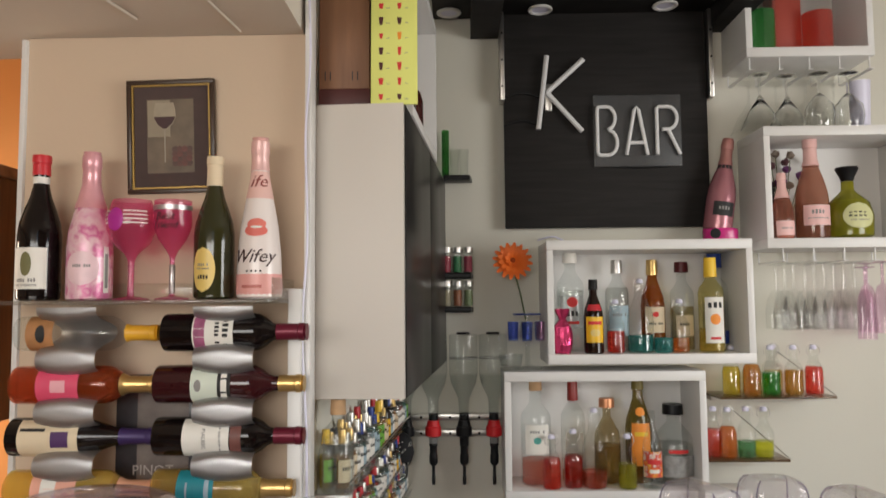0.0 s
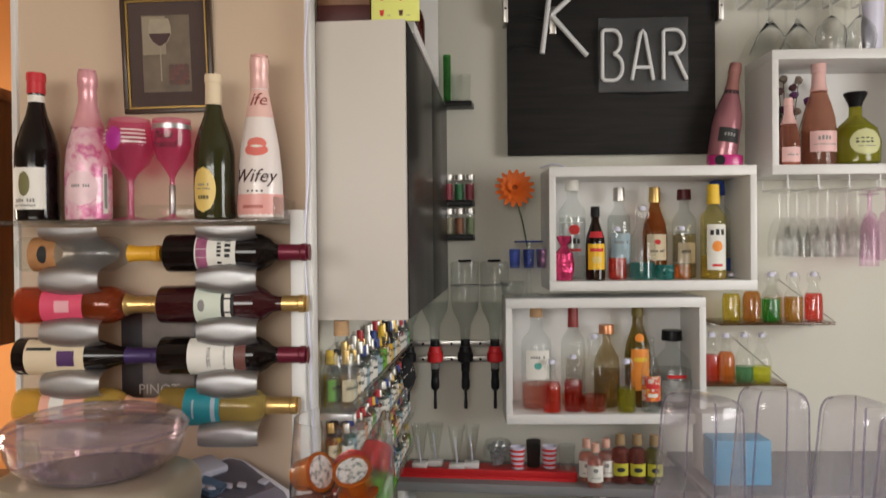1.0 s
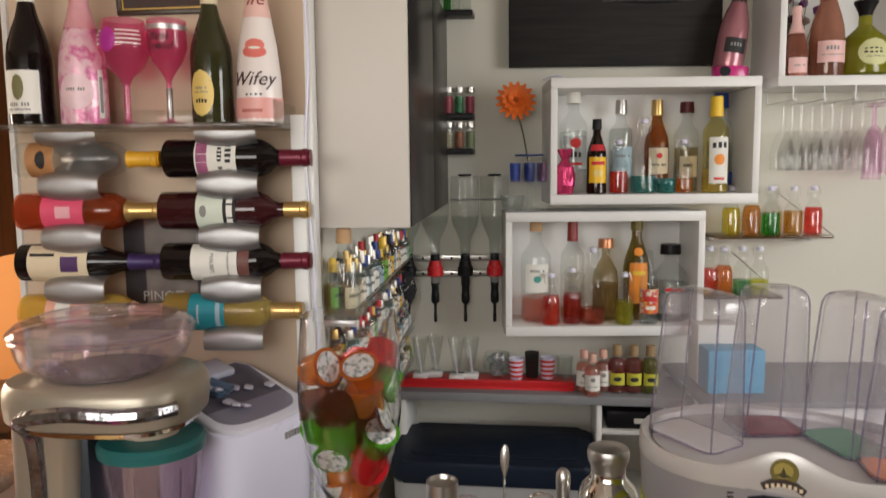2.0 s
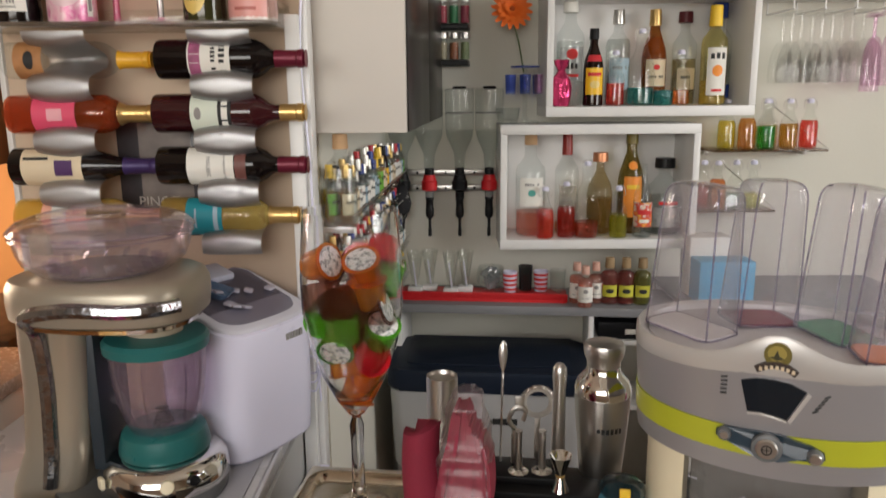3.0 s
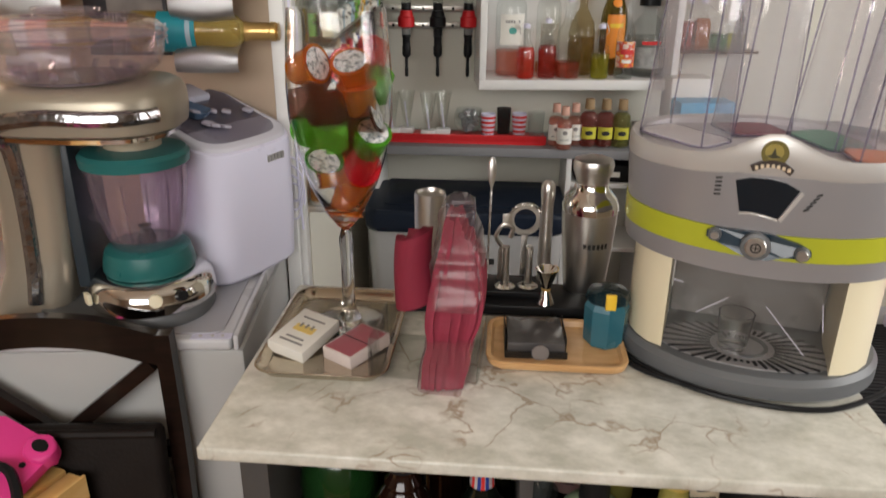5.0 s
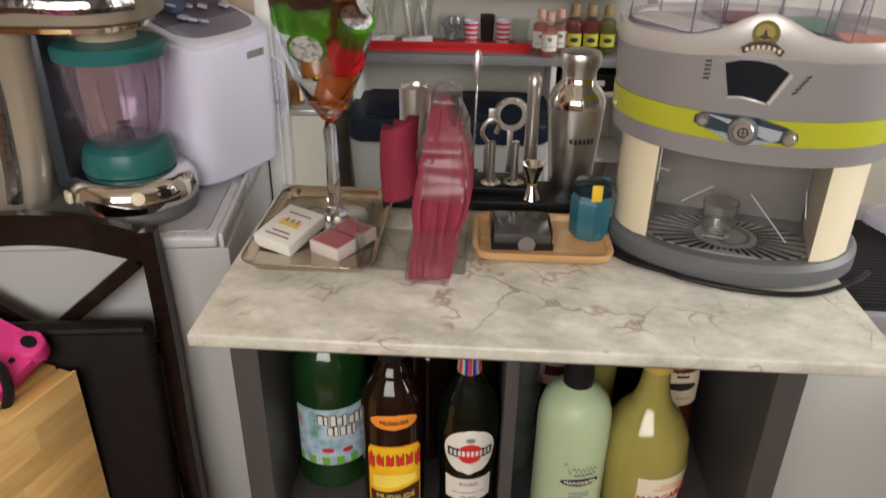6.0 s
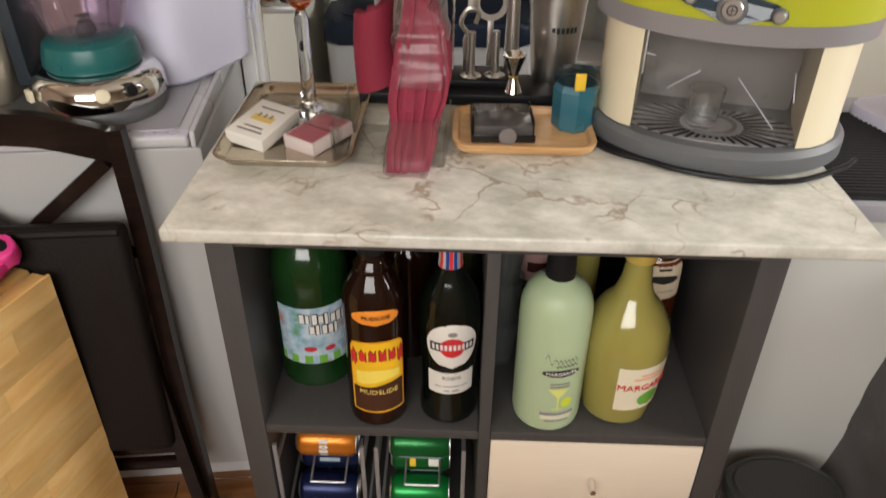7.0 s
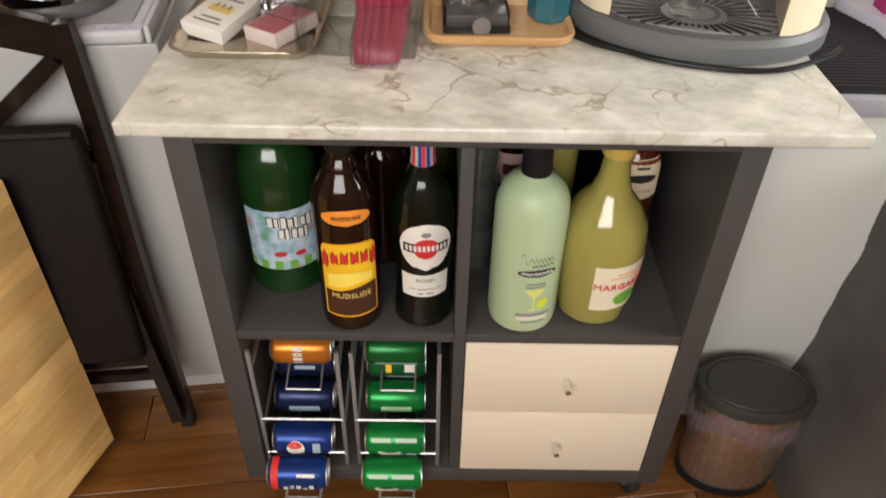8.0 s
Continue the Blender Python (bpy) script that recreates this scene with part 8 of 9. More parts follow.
for k in range(7):
    x = -0.0145 + 0.0062 * k
    z = 0.3465 - 10.5 * (x - 0.004) ** 2
    on_front([(x - 0.0019, z + 0.0022), (x + 0.0019, z + 0.0022), (x + 0.0019, z - 0.0022), (x - 0.0019, z - 0.0022)], "ribbon_mark", CREAM_PAPER, 0.0068, em, 0.0005, drop=0.014)


EDGE = thin("lilac_moulded_edge", (0.74, 0.71, 0.80), 0.16, (0.66, 0.62, 0.74), 0.08)
HOP = thin("clear_lilac_hopper", (0.985, 0.98, 0.99), 0.055, (0.95, 0.92, 0.98), 0.05)


SHEAR = Matrix.Identity(4)
SHEAR[0][2] = 0.085


def hopper(x, y, rz, w0, d0, fill, label):
    """A tall clear tank with rounded top edges and thick moulded corners, tapering upwards."""
    ob = thing("drink_hopper", label, "hopper", MMP @ pose(x, y, 0.3265) @ SHEAR @ pose(0, 0, 0, 0, 0, rz), "clear hoppers on the machine")
    H, levels = 0.212, (0, 0.2, 0.4, 0.6, 0.8, 0.90, 0.94, 0.97, 0.99, 1.0)

    def size(u):
        e = 0.0 if u < 0.90 else 0.018 * (1 - math.sqrt(max(0.0, 1 - ((u - 0.90) / 0.10) ** 2)))
        return w0 * (1 - 0.16 * u) - 1.1 * e, d0 * (1 - 0.16 * u) - 1.1 * e

    def outline(u, inset=0.0):
        w, d = size(u)
        return [(px, py, H * u) for px, py in rounded(w - 2 * inset, d - 2 * inset, 0.018, 5)]

    part("shell", loft([outline(u) for u in levels], cap=False), HOP, ob)
    part("inner_wall", loft([outline(u, 0.003) for u in levels[:-1]], cap=False), HOP, ob)
    part("top", loft([outline(1.0), [(px, py, H + 0.0012) for px, py, _ in outline(1.0, 0.004)]]), HOP, ob)
    for sx in (-1, 1):
        for sy in (-1, 1):
            pts = [(sx * (size(u)[0] / 2 - 0.0055), sy * (size(u)[1] / 2 - 0.0055), H * u - 0.001) for u in levels]
            part("corner_bead", tube(pts, 0.0014, 6), EDGE, ob)
    part("foot_rim", tube([(px, py, 0.003) for px, py, _ in outline(0.0)], 0.0016, 6, True), EDGE, ob)
    part("gasket", loft([[(px, py, z) for px, py in rounded(w0 - 0.008, d0 - 0.008, 0.016, 5)] for z in (0.0002, 0.005)]), fill, ob)
    return ob


hopper(-0.111, -0.010, -33, 0.118, 0.080, mat("white_gasket", (0.60, 0.57, 0.55), 0.4), "clear lilac plastic hopper with pale gasket")
hopper(-0.022, 0.070, 28, 0.100, 0.080, mat("maroon_gasket", (0.20, 0.015, 0.03), 0.4), "clear lilac plastic hopper with maroon gasket")
hopper(0.084, 0.036, -52, 0.104, 0.080, mat("green_gasket", (0.015, 0.16, 0.07), 0.4), "clear lilac plastic hopper with green gasket")
hopper(0.142, -0.045, 12, 0.095, 0.078, mat("orange_gasket", (0.55, 0.14, 0.03), 0.4), "clear lilac plastic hopper with orange gasket")
solid("power_cord", tube(curve_pts([(0.165, 0.335, T + 0.004), (0.172, 0.25, T + 0.004), (0.195, 0.175, T + 0.004), (0.26, 0.105, T + 0.004), (0.34, 0.065, T + 0.004), (0.42, 0.055, T + 0.004), (0.50, 0.085, T + 0.004), (0.535, 0.11, T + 0.004)], 8), 0.004, 8), BLACK, "black power cord lying round the machine", "cord")
solid("power_cord", tube(curve_pts([(0.155, 0.33, T + 0.004), (0.160, 0.25, T + 0.004), (0.185, 0.17, T + 0.004), (0.25, 0.115, T + 0.004)], 8), 0.004, 8), BLACK, "black power cord lying round the machine", "cord")

# ---- chest freezer ----
fz = thing("chest_freezer", "white chest freezer against the wine wall", "freezer", pose(0, 0, 0, 0, 0, 0))
# body is a darker copy of the white enamel, its front's shade painted in
part("body", box(-1.06, -0.434, 0.335, 0.80, 0.05, 0.812, 0.006), mat("shaded_white_enamel", (0.46, 0.46, 0.45), 0.35, var=0.06, scale=3), fz)
part("plinth", box(-1.04, -0.45, 0.355, 0.78, 0.001, 0.0495), mat("white_plinth", (0.6, 0.6, 0.6), 0.4), fz)
part("lid", box(-1.065, -0.452, 0.330, 0.805, 0.8135, 0.835, 0.006, 3), WHITE_ENAMEL, fz)
part("rail", box(-0.449, -0.440, 0.331, 0.80, 0.8135, 0.842, 0.003), WHITE_ENAMEL, fz)
part("hinge_cover", box(-0.52, -0.452, 0.332, 0.352, 0.8352, 0.8362), WHITE_PLASTIC, fz)
for x in (-0.505, -0.485, -0.468):
    part("screw", lathe([(0, 0), (0.003, 0), (0.003, 0.001), (0, 0.0012)], 10), STEEL, fz).matrix_local = pose(x, 0.342, 0.8362)
solid("plastic_panel", box(-0.016, 0.016, -0.20, 0.20, 0.0, 0.70, 0.006), WHITE_PLASTIC, "white plastic folding table leaning beside the freezer", "folded table", pose(-0.405, 0.60, 0.002, 0, 0, -3))
FT = 0.8355
solid("grey_pad", outline_prism(rounded(0.26, 0.30, 0.02), 0, 0.003), mat("grey_mat", (0.42, 0.42, 0.46), 0.6), "thin grey pad on the freezer lid", "mat", pose(-0.60, 0.50, FT))

# ---- frozen drink maker ----
FB = pose(-0.612, 0.455, FT + 0.0035)
fm = thing("frozen_drink_maker", "champagne coloured frozen drink maker with clear ice hopper", "blender", FB)
part("base", loft([[(x, y, z) for x, y in rounded(w, d, r, 8, -0.045)] for w, d, r, z in ((0.292, 0.205, 0.098, 0.0), (0.297, 0.212, 0.104, 0.004), (0.297, 0.212, 0.104, 0.020), (0.292, 0.208, 0.102, 0.024))]), GREY_PLASTIC, fm)
part("chrome_collar", lathe([(0.100, 0.0245), (0.107, 0.027), (0.108, 0.040), (0.104, 0.060), (0.092, 0.073), (0.072, 0.078), (0, 0.0785)], 40), CHROME, fm, "polished chrome base")
for a, r in ((0.35, 0.012), (0.75, 0.010)):
    k = part("dial", lathe([(0, 0), (r, 0), (r * 0.9, 0.012), (0, 0.013)], 20), CREAM_PLASTIC if a < 0.5 else BLACK, fm)
    k.matrix_local = pose(0.104 * math.sin(a), -0.104 * math.cos(a), 0.055, 70, 0, math.degrees(a))
k = part("push_button", box(-0.009, 0.009, -0.004, 0.004, -0.010, 0.010, 0.002), CREAM_PLASTIC, fm)
k.matrix_local = pose(-0.085, -0.075, 0.05, 0, 0, -48)
part("jug_foot", lathe([(0, 0.079), (0.075, 0.079), (0.078, 0.084), (0.076, 0.100), (0.071, 0.118), (0.062, 0.124), (0, 0.124)], 36), TEAL, fm)
jugp = [(0.055, 0.1245), (0.062, 0.14), (0.073, 0.18), (0.080, 0.23), (0.082, 0.268), (0.0805, 0.268), (0.078, 0.23), (0.071, 0.18), (0.060, 0.142), (0, 0.128)]
part("jug", lathe(jugp, 40), thin("smoky_mauve_plastic", (0.92, 0.87, 0.92), 0.10, (0.74, 0.67, 0.74), 0.05), fm)
for k in range(7):
    a = -1.4 + 0.47 * k
    part("jug_rib", tube([(r * math.sin(a) * 0.985, -r * math.cos(a) * 0.985, z) for r, z in ((0.0625, 0.145), (0.0725, 0.185), (0.0785, 0.225), (0.0795, 0.25))], 0.0022, 6), LILAC, fm)
part("blade_post", lathe([(0, 0.128), (0.018, 0.128), (0.012, 0.145), (0.004, 0.15), (0.012, 0.155), (0, 0.158)], 16), BLACK, fm)
part("jug_handle", tube(curve_pts([(-0.082, 0.0, 0.25), (-0.118, 0.01, 0.235), (-0.112, 0.01, 0.18), (-0.07, 0.0, 0.165)], 6), 0.008, 8), LILAC2, fm)
part("jug_lid", lathe([(0.082, 0.2685), (0.088, 0.27), (0.089, 0.285), (0.083, 0.292), (0.05, 0.296), (0, 0.297)], 36), TEAL, fm, "teal rubber lid")
part("lid_plug", lathe([(0.046, 0.2975), (0.046, 0.325), (0, 0.326)], 28), mat("tan_plug", (0.45, 0.38, 0.28), 0.45), fm)
# column at the side, and the head over the jug
secs = []
for x0, x1, y0, y1, z in ((-0.262, -0.135, -0.06, 0.11, 0.0), (-0.258, -0.133, -0.06, 0.11, 0.03), (-0.236, -0.122, -0.05, 0.10, 0.09), (-0.226, -0.112, -0.05, 0.10, 0.20), (-0.222, -0.105, -0.055, 0.105, 0.30), (-0.218, -0.10, -0.06, 0.11, 0.33)):
    secs.append([(px + (x0 + x1) / 2, py + (y0 + y1) / 2, z) for px, py in rounded(x1 - x0, y1 - y0, 0.03, 5)])
part("column", loft(secs), CHAMPAGNE, fm)
part("column_inlay", tube(curve_pts([(-0.180, -0.062, 0.035), (-0.176, -0.052, 0.10), (-0.170, -0.052, 0.22), (-0.170, -0.062, 0.31), (-0.165, -0.098, 0.350), (-0.09, -0.114, 0.366), (-0.01, -0.117, 0.364), (0.035, -0.106, 0.364), (0.072, -0.074, 0.364)], 8), 0.013, 8), mat("rippled_chrome", (0.34, 0.34, 0.35), 0.14, 0.95, var=0.5, scale=70, bump=1.0, bscale=55), fm, "chrome inlay strip")
# dark slab that paints the shade in the gap between column and jug
part("column_gap_shade", box(-0.118, -0.096, -0.03, 0.09, 0.05, 0.328, 0.004), mat("gap_shade_slate", (0.03, 0.04, 0.05), 0.4), fm)


def blob(a0, a1, b, z, n=44):
    """An egg-shaped outline, longer to the column's side."""
    out = []
    for i in range(n):
        t = 2 * math.pi * i / n
        c, s = math.cos(t), math.sin(t)
        a = a1 if c > 0 else a0
        out.append((a * math.copysign(abs(c) ** 0.8, c) - 0.02, b * math.copysign(abs(s) ** 0.8, s), z))
    return out


part("head", loft([blob(0.205, 0.100, 0.103, 0.330), blob(0.214, 0.109, 0.114, 0.336), blob(0.216, 0.112, 0.116, 0.36), blob(0.215, 0.111, 0.116, 0.384), blob(0.208, 0.104, 0.110, 0.398), blob(0.19, 0.09, 0.098, 0.405)]), CHAMPAGNE, fm)
part("chrome_ring", loft([blob(0.20, 0.097, 0.102, 0.322), blob(0.203, 0.100, 0.104, 0.3295)]), CHROME, fm)
part("hopper", loft([[(r * math.cos(a) - 0.072, r * 0.93 * math.sin(a), z) for a in [2 * math.pi * i / 48 for i in range(48)]] for r, z in ((0.100, 0.4065), (0.108, 0.4095), (0.112, 0.414), (0.130, 0.428), (0.138, 0.446), (0.142, 0.466), (0.145, 0.470), (0.142, 0.474), (0.135, 0.448), (0.127, 0.431), (0.108, 0.417), (0.097, 0.411))], cap=False), LILAC2, fm, "clear smoky ice hopper")
for z, r in ((0.470, 0.145), (0.4795, 0.147)):
    part("hopper_bead", tube([(r * math.cos(a) - 0.072, r * 0.93 * math.sin(a), z) for a in [2 * math.pi * i / 48 for i in range(48)]], 0.0018, 6, True), LILAC, fm)
part("hopper_lid", loft([[(r * math.cos(a) - 0.072, r * 0.93 * math.sin(a), z) for a in [2 * math.pi * i / 48 for i in range(48)]] for r, z in ((0.144, 0.475), (0.147, 0.479), (0.144, 0.486), (0.133, 0.495), (0.105, 0.503), (0.055, 0.507), (0.04, 0.507), (0.037, 0.504), (0.001, 0.504))]), thin("mauve_clear_plastic", (0.94, 0.89, 0.93), 0.14, (0.85, 0.76, 0.80), 0.05), fm, "clear domed lid")
part("lid_grip", tube([(0.05 * math.cos(a) - 0.072, 0.022 * math.sin(a), 0.513) for a in [2 * math.pi * i / 32 for i in range(32)]], 0.004, 8, True), LILAC2, fm)
latch = part("latch", box(-0.017, 0.017, -0.006, 0.006, -0.02, 0.012, 0.003), thin("clear_latch", (0.9, 0.88, 0.84), 0.3, (0.7, 0.66, 0.6)), fm)
latch.matrix_local = pose(-0.108, -0.134, 0.480, 12, 0, -14)
for k in range(16):
    a = 2 * math.pi * k / 16
    part("paddle", box(-0.011, 0.011, -0.002, 0.002, -0.008, 0.008, 0.002), LILAC, fm).matrix_local = pose(0.088 * math.cos(a) - 0.072, 0.08 * math.sin(a), 0.42, 20, 0, math.degrees(a))
part("disc", lathe([(0, 0.4075), (0.09, 0.4075), (0.09, 0.412), (0, 0.414)], 36), mat("dark_hopper_disc", (0.10, 0.08, 0.09), 0.3), fm).location = (-0.072, 0, 0)

# ---- ice maker ----
im = thing("ice_maker", "white countertop ice maker with a smoky lid window", "ice maker", pose(-0.55, 0.672, FT, 0, 0, 58) @ Matrix.Diagonal((1.04, 1.0, 1.09, 1)))
prf = []
for i in range(25):
    t = -1 + 2 * i / 24
    prf.append((0.115 * t, -0.136 + 0.010 * t * t + 0.030 * t ** 8))
prf += [(0.115, 0.06), (0.095, 0.085), (-0.095, 0.085), (-0.115, 0.06)]
SL = 0.26
part("body", loft([[(x * k, y * k, z + q * SL * y) for x, y in prf] for k, z, q in ((0.93, 0.006, 0), (0.97, 0.012, 0), (1.0, 0.10, 0), (1.0, 0.265, 1), (0.99, 0.272, 1), (0.96, 0.275, 1))]), WHITE_PLASTIC, im)
part("feet", box(-0.09, 0.09, -0.09, 0.06, 0, 0.0055), BLACK, im)
part("lid_rim", loft([[(x * k, y * k, z + SL * y) for x, y in prf] for k, z in ((0.955, 0.2755), (0.95, 0.281), (0.93, 0.284))]), mat("lilac_white_plastic", (0.55, 0.54, 0.60), 0.3), im)
part("window", loft([[(x * k, y * k - 0.006, z + SL * y) for x, y in prf] for k, z in ((0.80, 0.2845), (0.79, 0.288))]), thin("smoky_window", (0.60, 0.58, 0.63), 0.30, (0.36, 0.34, 0.40), 0.06), im)
part("lid_panel", box(-0.06, 0.06, -0.03, 0.03, -0.006, 0.010, 0.006), mat("pale_lilac_panel", (0.42, 0.42, 0.50), 0.25), im).matrix_local = pose(-0.015, 0.055, 0.308, 14.5)
part("ice_scoop", loft([[(x * k, y * k, z) for x, y in rounded(0.055, 0.075, 0.015)] for k, z in ((0.8, 0.0), (1.0, 0.012), (0.96, 0.012), (0.76, 0.003))]), mat("slate_blue_plastic", (0.10, 0.16, 0.26), 0.25), im).matrix_local = pose(-0.035, 0.0, 0.2895, 14.5, 0, 20)
rng = random.Random(8)
for k in range(9):
    part("ice_lump", box(-0.011, 0.011, -0.009, 0.009, 0, 0.006, 0.003), mat("dull_ice", (0.40, 0.38, 0.45), 0.2) if k == 0 else bpy.data.materials["dull_ice"], im).matrix_local = pose(rng.uniform(-0.05, 0.075), -0.075 + 0.012 * k, 0.2885 + SL * (-0.075 + 0.012 * k), 14, 0, rng.uniform(0, 90))
for k in range(5):
    part("name_mark", box(0.020 + 0.0095 * k, 0.027 + 0.0095 * k, -0.1372 + 0.0004 * k, -0.128, 0.207, 0.219), GREY_INK, im)
solid("cord_coil", tube([(0.022 * math.cos(t) + 0.004 * math.sin(3 * t), 0.006 * math.sin(2.3 * t), 0.06 + 0.045 * math.sin(t) + 0.003 * t) for t in [0.25 * i for i in range(90)]], 0.0022, 6), WHITE_PLASTIC, "coiled white cord hanging behind the ice maker", "cord", pose(-0.405, 0.768, 0.865))

# ---- folded dark chair ----
ch = thing("folding_chair", "folded dark mahogany chair with black leather seat", "chair", pose(-0.73, 0.238, 0, -4.5, 0, 0))


def bent_bar(pts, w, d):
    secs = []
    P = curve_pts(pts, 6)
    for i, p in enumerate(P):
        q = P[min(i + 1, len(P) - 1)] - P[max(i - 1, 0)]
        nrm = Vector((-q.z, 0, q.x)).normalized()
        secs.append([p + nrm * w + Vector((0, -d, 0)), p - nrm * w + Vector((0, -d, 0)), p - nrm * w + Vector((0, d, 0)), p + nrm * w + Vector((0, d, 0))])
    return loft(secs)


part("top_rail", bent_bar([(-0.20, 0, 0.835), (-0.08, 0, 0.868), (0.05, 0, 0.868), (0.172, 0, 0.838)], 0.026, 0.011), DARK_WOOD, ch)
part("back_post", bent_bar([(0.178, 0, 0.866), (0.186, 0, 0.65), (0.19, 0, 0.40), (0.205, 0, 0.02)], 0.013, 0.014), DARK_WOOD, ch)
part("back_post", bent_bar([(-0.20, 0, 0.86), (-0.205, 0, 0.65), (-0.21, 0, 0.40), (-0.22, 0, 0.02)], 0.013, 0.014), DARK_WOOD, ch)
part("rear_leg", bent_bar([(0.15, -0.03, 0.66), (0.165, -0.03, 0.40), (0.195, -0.028, 0.06)], 0.012, 0.010), DARK_WOOD, ch)
part("cross_brace", bent_bar([(-0.185, 0, 0.815), (-0.02, 0, 0.685)], 0.012, 0.009), DARK_WOOD, ch)
part("cross_brace", bent_bar([(0.155, -0.002, 0.812), (0.0, -0.002, 0.685)], 0.012, 0.009), DARK_WOOD, ch)
part("lower_back_rail", bent_bar([(-0.20, 0.002, 0.65), (0.18, 0.002, 0.65)], 0.012, 0.009), DARK_WOOD, ch)
part("seat", box(-0.21, 0.176, -0.058, -0.022, 0.245, 0.722, 0.016, 3), LEATHER, ch, "black leather seat folded upright")
part("seat_edge", tube([(-0.205, -0.056, 0.714), (0.168, -0.056, 0.714)], 0.008, 8), LEATHER, ch)
for z in (0.205, 0.165):
    part("rung", box(-0.20, 0.185, -0.01, 0.008, z - 0.011, z + 0.011, 0.003), DARK_WOOD, ch)

# ---- folded wooden table with a tablet on it ----
tb = thing("drop_leaf_table", "folded light wood butcher block table", "table", pose(0, 0, 0))
LEAF = pose(-0.668, 0.203, 0, 0, 0, -24)
lf = part("leaf", box(-0.034, -0.004, -0.748, -0.002, 0.032, 0.662, 0.003), BEECH, tb, "hanging butcher block leaf")
lf.matrix_local = LEAF
rng = random.Random(21)
for k in range(15):
    z0, y0 = 0.030 + 0.0423 * k, -0.75
    while y0 < -0.02:
        y1 = min(0.0, y0 + rng.uniform(0.16, 0.34))
        y1 = 0.0 if y1 > -0.08 else y1
        part("stave", box(-0.006, 0.0, y0, y1, z0, z0 + 0.0421, 0.0006, 1), BEECH, lf, smooth=False)
        y0 = y1 + 0.0002
tp = part("top_board", box(-0.20, -0.040, -0.75, 0.0, 0.628, 0.664, 0.005), BEECH, tb)
tp.matrix_local = LEAF
for x, y in ((-0.17, -0.03), (-0.06, -0.03), (-0.17, -0.70), (-0.06, -0.70)):
    part("leg", box(x - 0.02, x + 0.02, y - 0.02, y + 0.02, 0.0, 0.6275, 0.003), BEECH, tb).matrix_local = LEAF
tab = thing("tablet_case", "hot pink rubber tablet case with a black strap", "tablet", pose(-0.812, 0.165, 0.6655, 0, 0, 0))
TP = pose(0, 0, 0.012, 20, 14, -24)
cs = part("case", outline_prism(rounded(0.14, 0.20, 0.025), 0, 0.022, 0.006, segs=3), HOT_PINK, tab)
cs.matrix_local = TP
part("corner_grip", outline_prism(rounded(0.05, 0.045, 0.02, 5, 0.05, 0.082), 0.0, 0.032, 0.006, segs=3), HOT_PINK, cs)
part("camera_hole", lathe([(0, 0.032), (0.010, 0.032), (0.010, 0.0335), (0, 0.0335)], 18, sx=1.4), BLACK, cs).location = (0.05, 0.084, 0)
part("camera_hole", lathe([(0, 0.022), (0.005, 0.022), (0.005, 0.0235), (0, 0.0235)], 14), BLACK, cs).location = (0.045, 0.050, 0)
part("strap", tube(curve_pts([(0.00, 0.02, 0.03), (0.045, 0.03, 0.042), (0.08, 0.01, 0.03), (0.085, -0.01, 0.005)], 6), 0.008, 6), BLACK, cs)
solid("paper_sheet", box(-0.05, 0.05, -0.07, 0.07, 0, 0.006, 0.001), WHITE_PAPER, "white booklet lying by the tablet", "booklet", LEAF @ pose(-0.13, -0.20, 0.665, 0, 0, 12))

# ---- right side ----
wu = thing("white_unit", "white low cabinet with a grey edged top", "cabinet", CAB @ pose(0.40, 0.20, 0))
part("body", box(0.0, 0.60, 0.0, 0.42, 0.03, 0.752, 0.004), mat("grey_white_laminate", (0.55, 0.56, 0.53), 0.4, var=0.05, scale=3), wu)
part("top_board", box(-0.005, 0.605, -0.008, 0.425, 0.753, 0.785, 0.003), mat("lilac_grey_edge", (0.36, 0.36, 0.40), 0.4), wu)
rm = thing("ribbed_mat", "black ribbed rubber bar mat on the white cabinet", "bar mat", CAB @ pose(0.57, 0.365, 0.7855))
part("base", outline_prism(rounded(0.28, 0.32, 0.01), 0, 0.004), BLACK_RUBBER, rm)
for k in range(30):
    part("rib", box(-0.136, 0.136, -0.155 + 0.0105 * k, -0.150 + 0.0105 * k, 0.0041, 0.011), BLACK_RUBBER, rm, smooth=False)
solid("white_tray", outline_prism(rounded(0.16, 0.34, 0.03), 0, 0.03, 0.008), WHITE_PLASTIC, "white plastic tray beside the rubber mat", "tray", CAB @ pose(0.80, 0.40, 0.7855, 0, 0, 20))
solid("pink_bag", outline_prism(rounded(0.16, 0.14, 0.05), 0, 0.16, 0.04, segs=3), mat("bright_pink_cloth", (0.55, 0.03, 0.20), 0.7, var=0.25, scale=20, bump=0.4), "bright pink cloth pouch on the white tray", "pouch", CAB @ pose(0.80, 0.46, 0.816))
bn = thing("waste_bin", "oval bronze metal bin with black lid and plastic liner", "waste bin", pose(0.555, 0.02, 0, 0, 0, -12) @ Matrix.Diagonal((1.00, 0.68, 0.92, 1)))
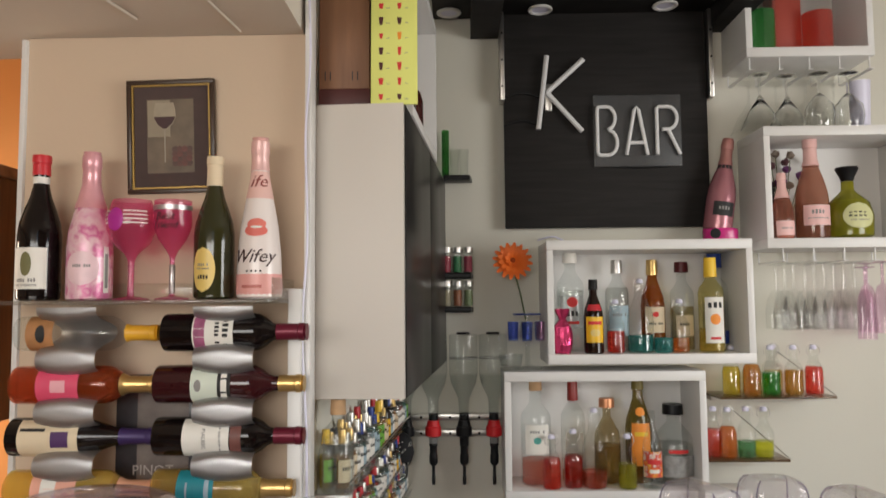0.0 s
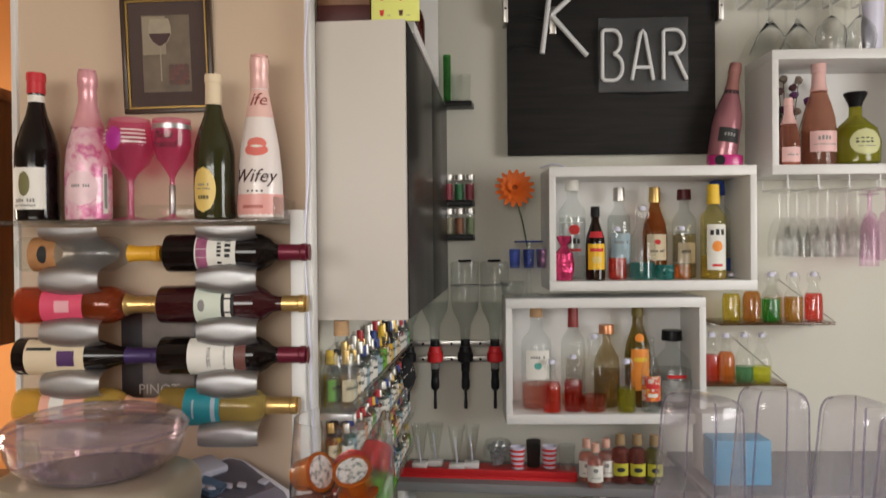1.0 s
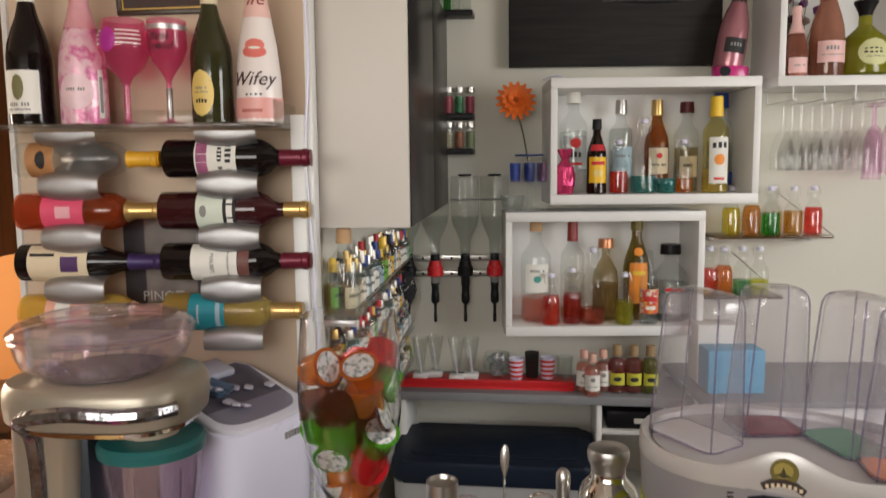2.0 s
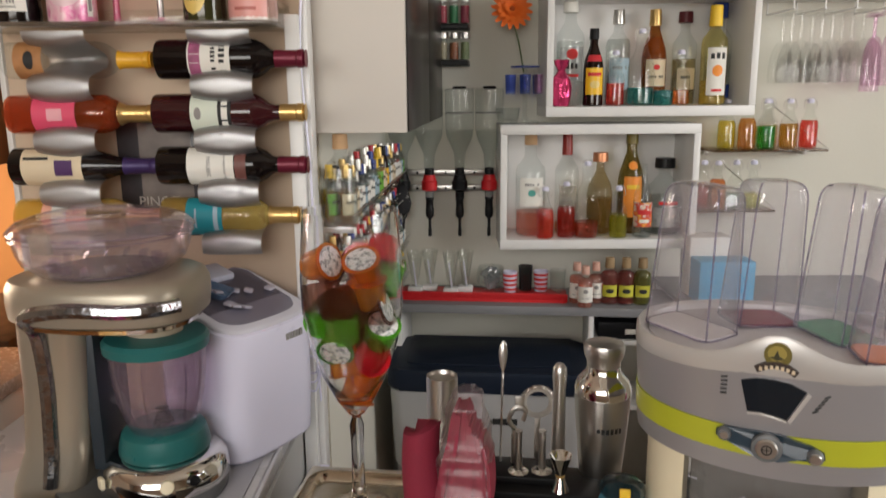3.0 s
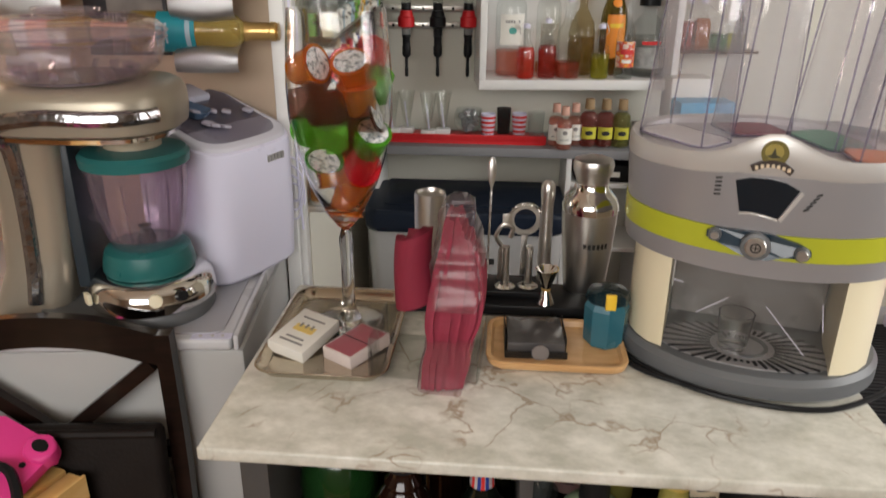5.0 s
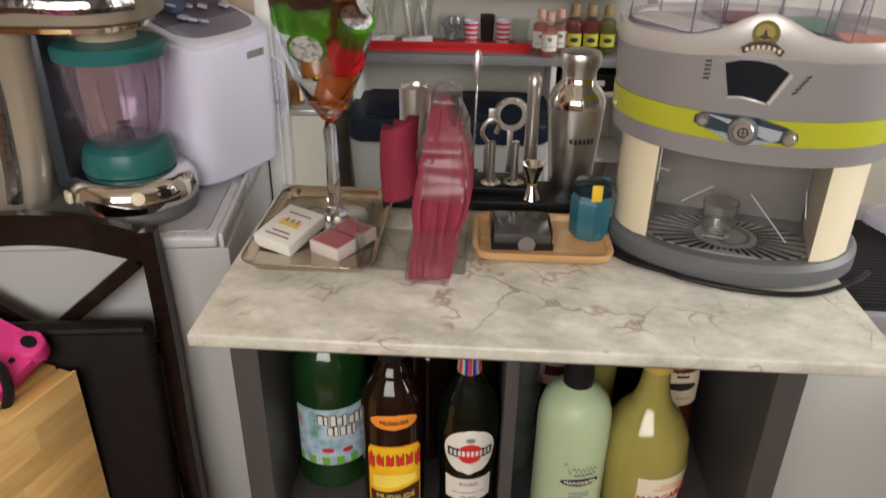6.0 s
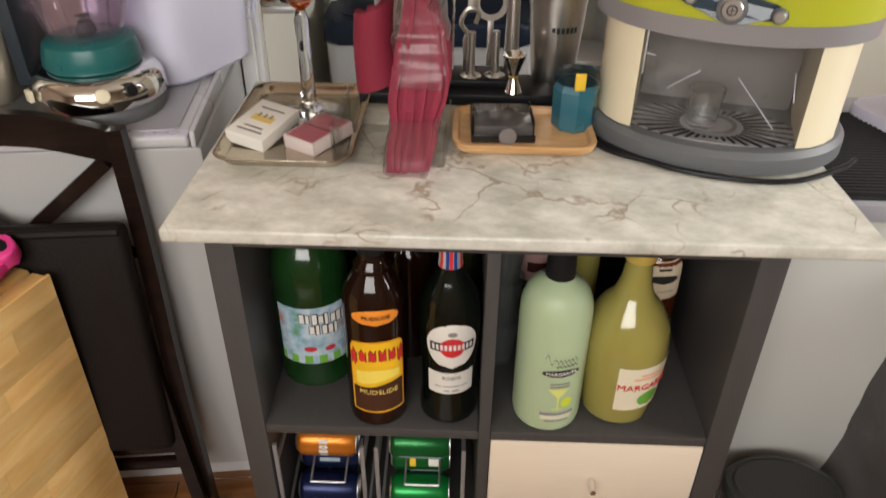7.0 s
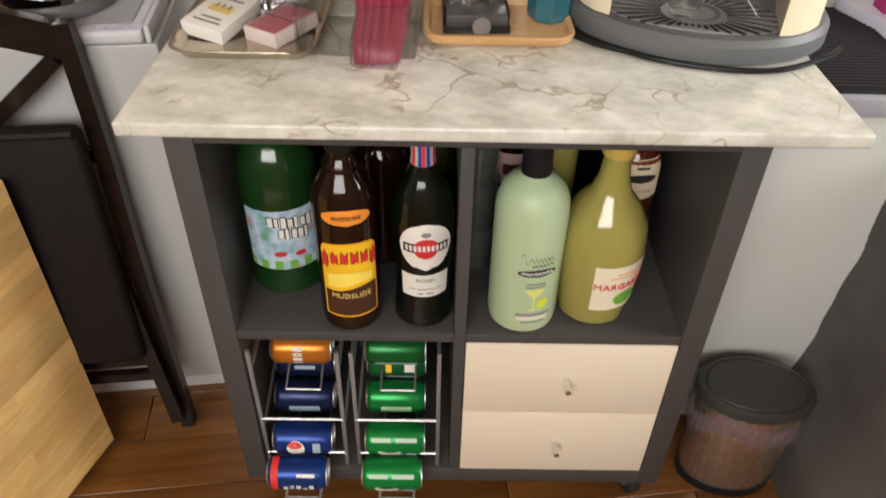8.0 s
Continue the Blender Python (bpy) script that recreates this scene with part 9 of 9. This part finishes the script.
part("body", lathe([(0, 0.0), (0.088, 0.0), (0.090, 0.01), (0.102, 0.255), (0.100, 0.256), (0, 0.256)], 48), mat("bronze_steel", (0.50, 0.38, 0.28), 0.26, 0.85, var=0.12, scale=20, squash=(6, 6, 0.4)), bn)
part("foot_ring", lathe([(0.086, 0.0), (0.093, 0.0), (0.094, 0.022), (0.089, 0.024)], 40), BLACK, bn)
part("lid", lathe([(0.103, 0.2565), (0.107, 0.260), (0.107, 0.276), (0.103, 0.283), (0.096, 0.285), (0.0935, 0.281), (0.091, 0.281), (0.088, 0.285), (0, 0.288)], 48), mat("charcoal_lid", (0.036, 0.036, 0.034), 0.45), bn)
ring = []
for z, r in ((0.258, 0.1035), (0.245, 0.1065), (0.225, 0.108), (0.205, 0.1055)):
    ring.append([((r + 0.003 * math.sin(7 * a + z * 90)) * math.cos(a), (r + 0.003 * math.sin(7 * a + z * 90)) * math.sin(a), z - 0.018 + 0.016 * math.sin(3 * a + 1) + 0.008 * math.sin(5 * a)) for a in [2 * math.pi * i / 60 for i in range(60)]])
part("liner", loft(ring, cap=False), thin("lilac_bin_liner", (0.80, 0.74, 0.80), 0.25, (0.60, 0.52, 0.60), 0.2), bn)
arm = bmesh.new()
secs = []
for i in range(40):
    u = i / 39
    z = 0.0 + 0.70 * u
    lean = 0.10 * u + 0.02 * math.sin(5 * u)
    secs.append([(x + 0.925 + lean + 0.018 * noise.noise((x * 7, y * 7, z * 6)) + 0.007 * noise.noise((x * 18, y * 18 + z * 12, z * 9)), y + 0.08 + 0.01 * noise.noise((x * 6, z * 8, 3)), z) for x, y in rounded(0.56 - 0.05 * u * u, 0.62, 0.16, 12)])
loft(secs, bm=arm)
solid("armchair", arm, GREY_LEATHER, "dark grey wrinkled leather armchair side", "armchair")

# ---- floor boards near the shelf ----
bm0 = box(0, 1.1, 0, 0.118, -0.0115, 0.0, 0.0012, 1)
plank = part("floor_board", bm0, FLOOR_WOOD, floor)
data = plank.data
plank.location = (-1.35, -0.62, 0)
for r in range(16):
    for c in range(3):
        if r == 0 and c == 0:
            continue
        o = new("floor_board", data)
        o.parent = floor
        o.location = (-1.35 + 1.102 * c - (0.37 * (r % 3)), -0.62 + 0.1195 * r, 0)
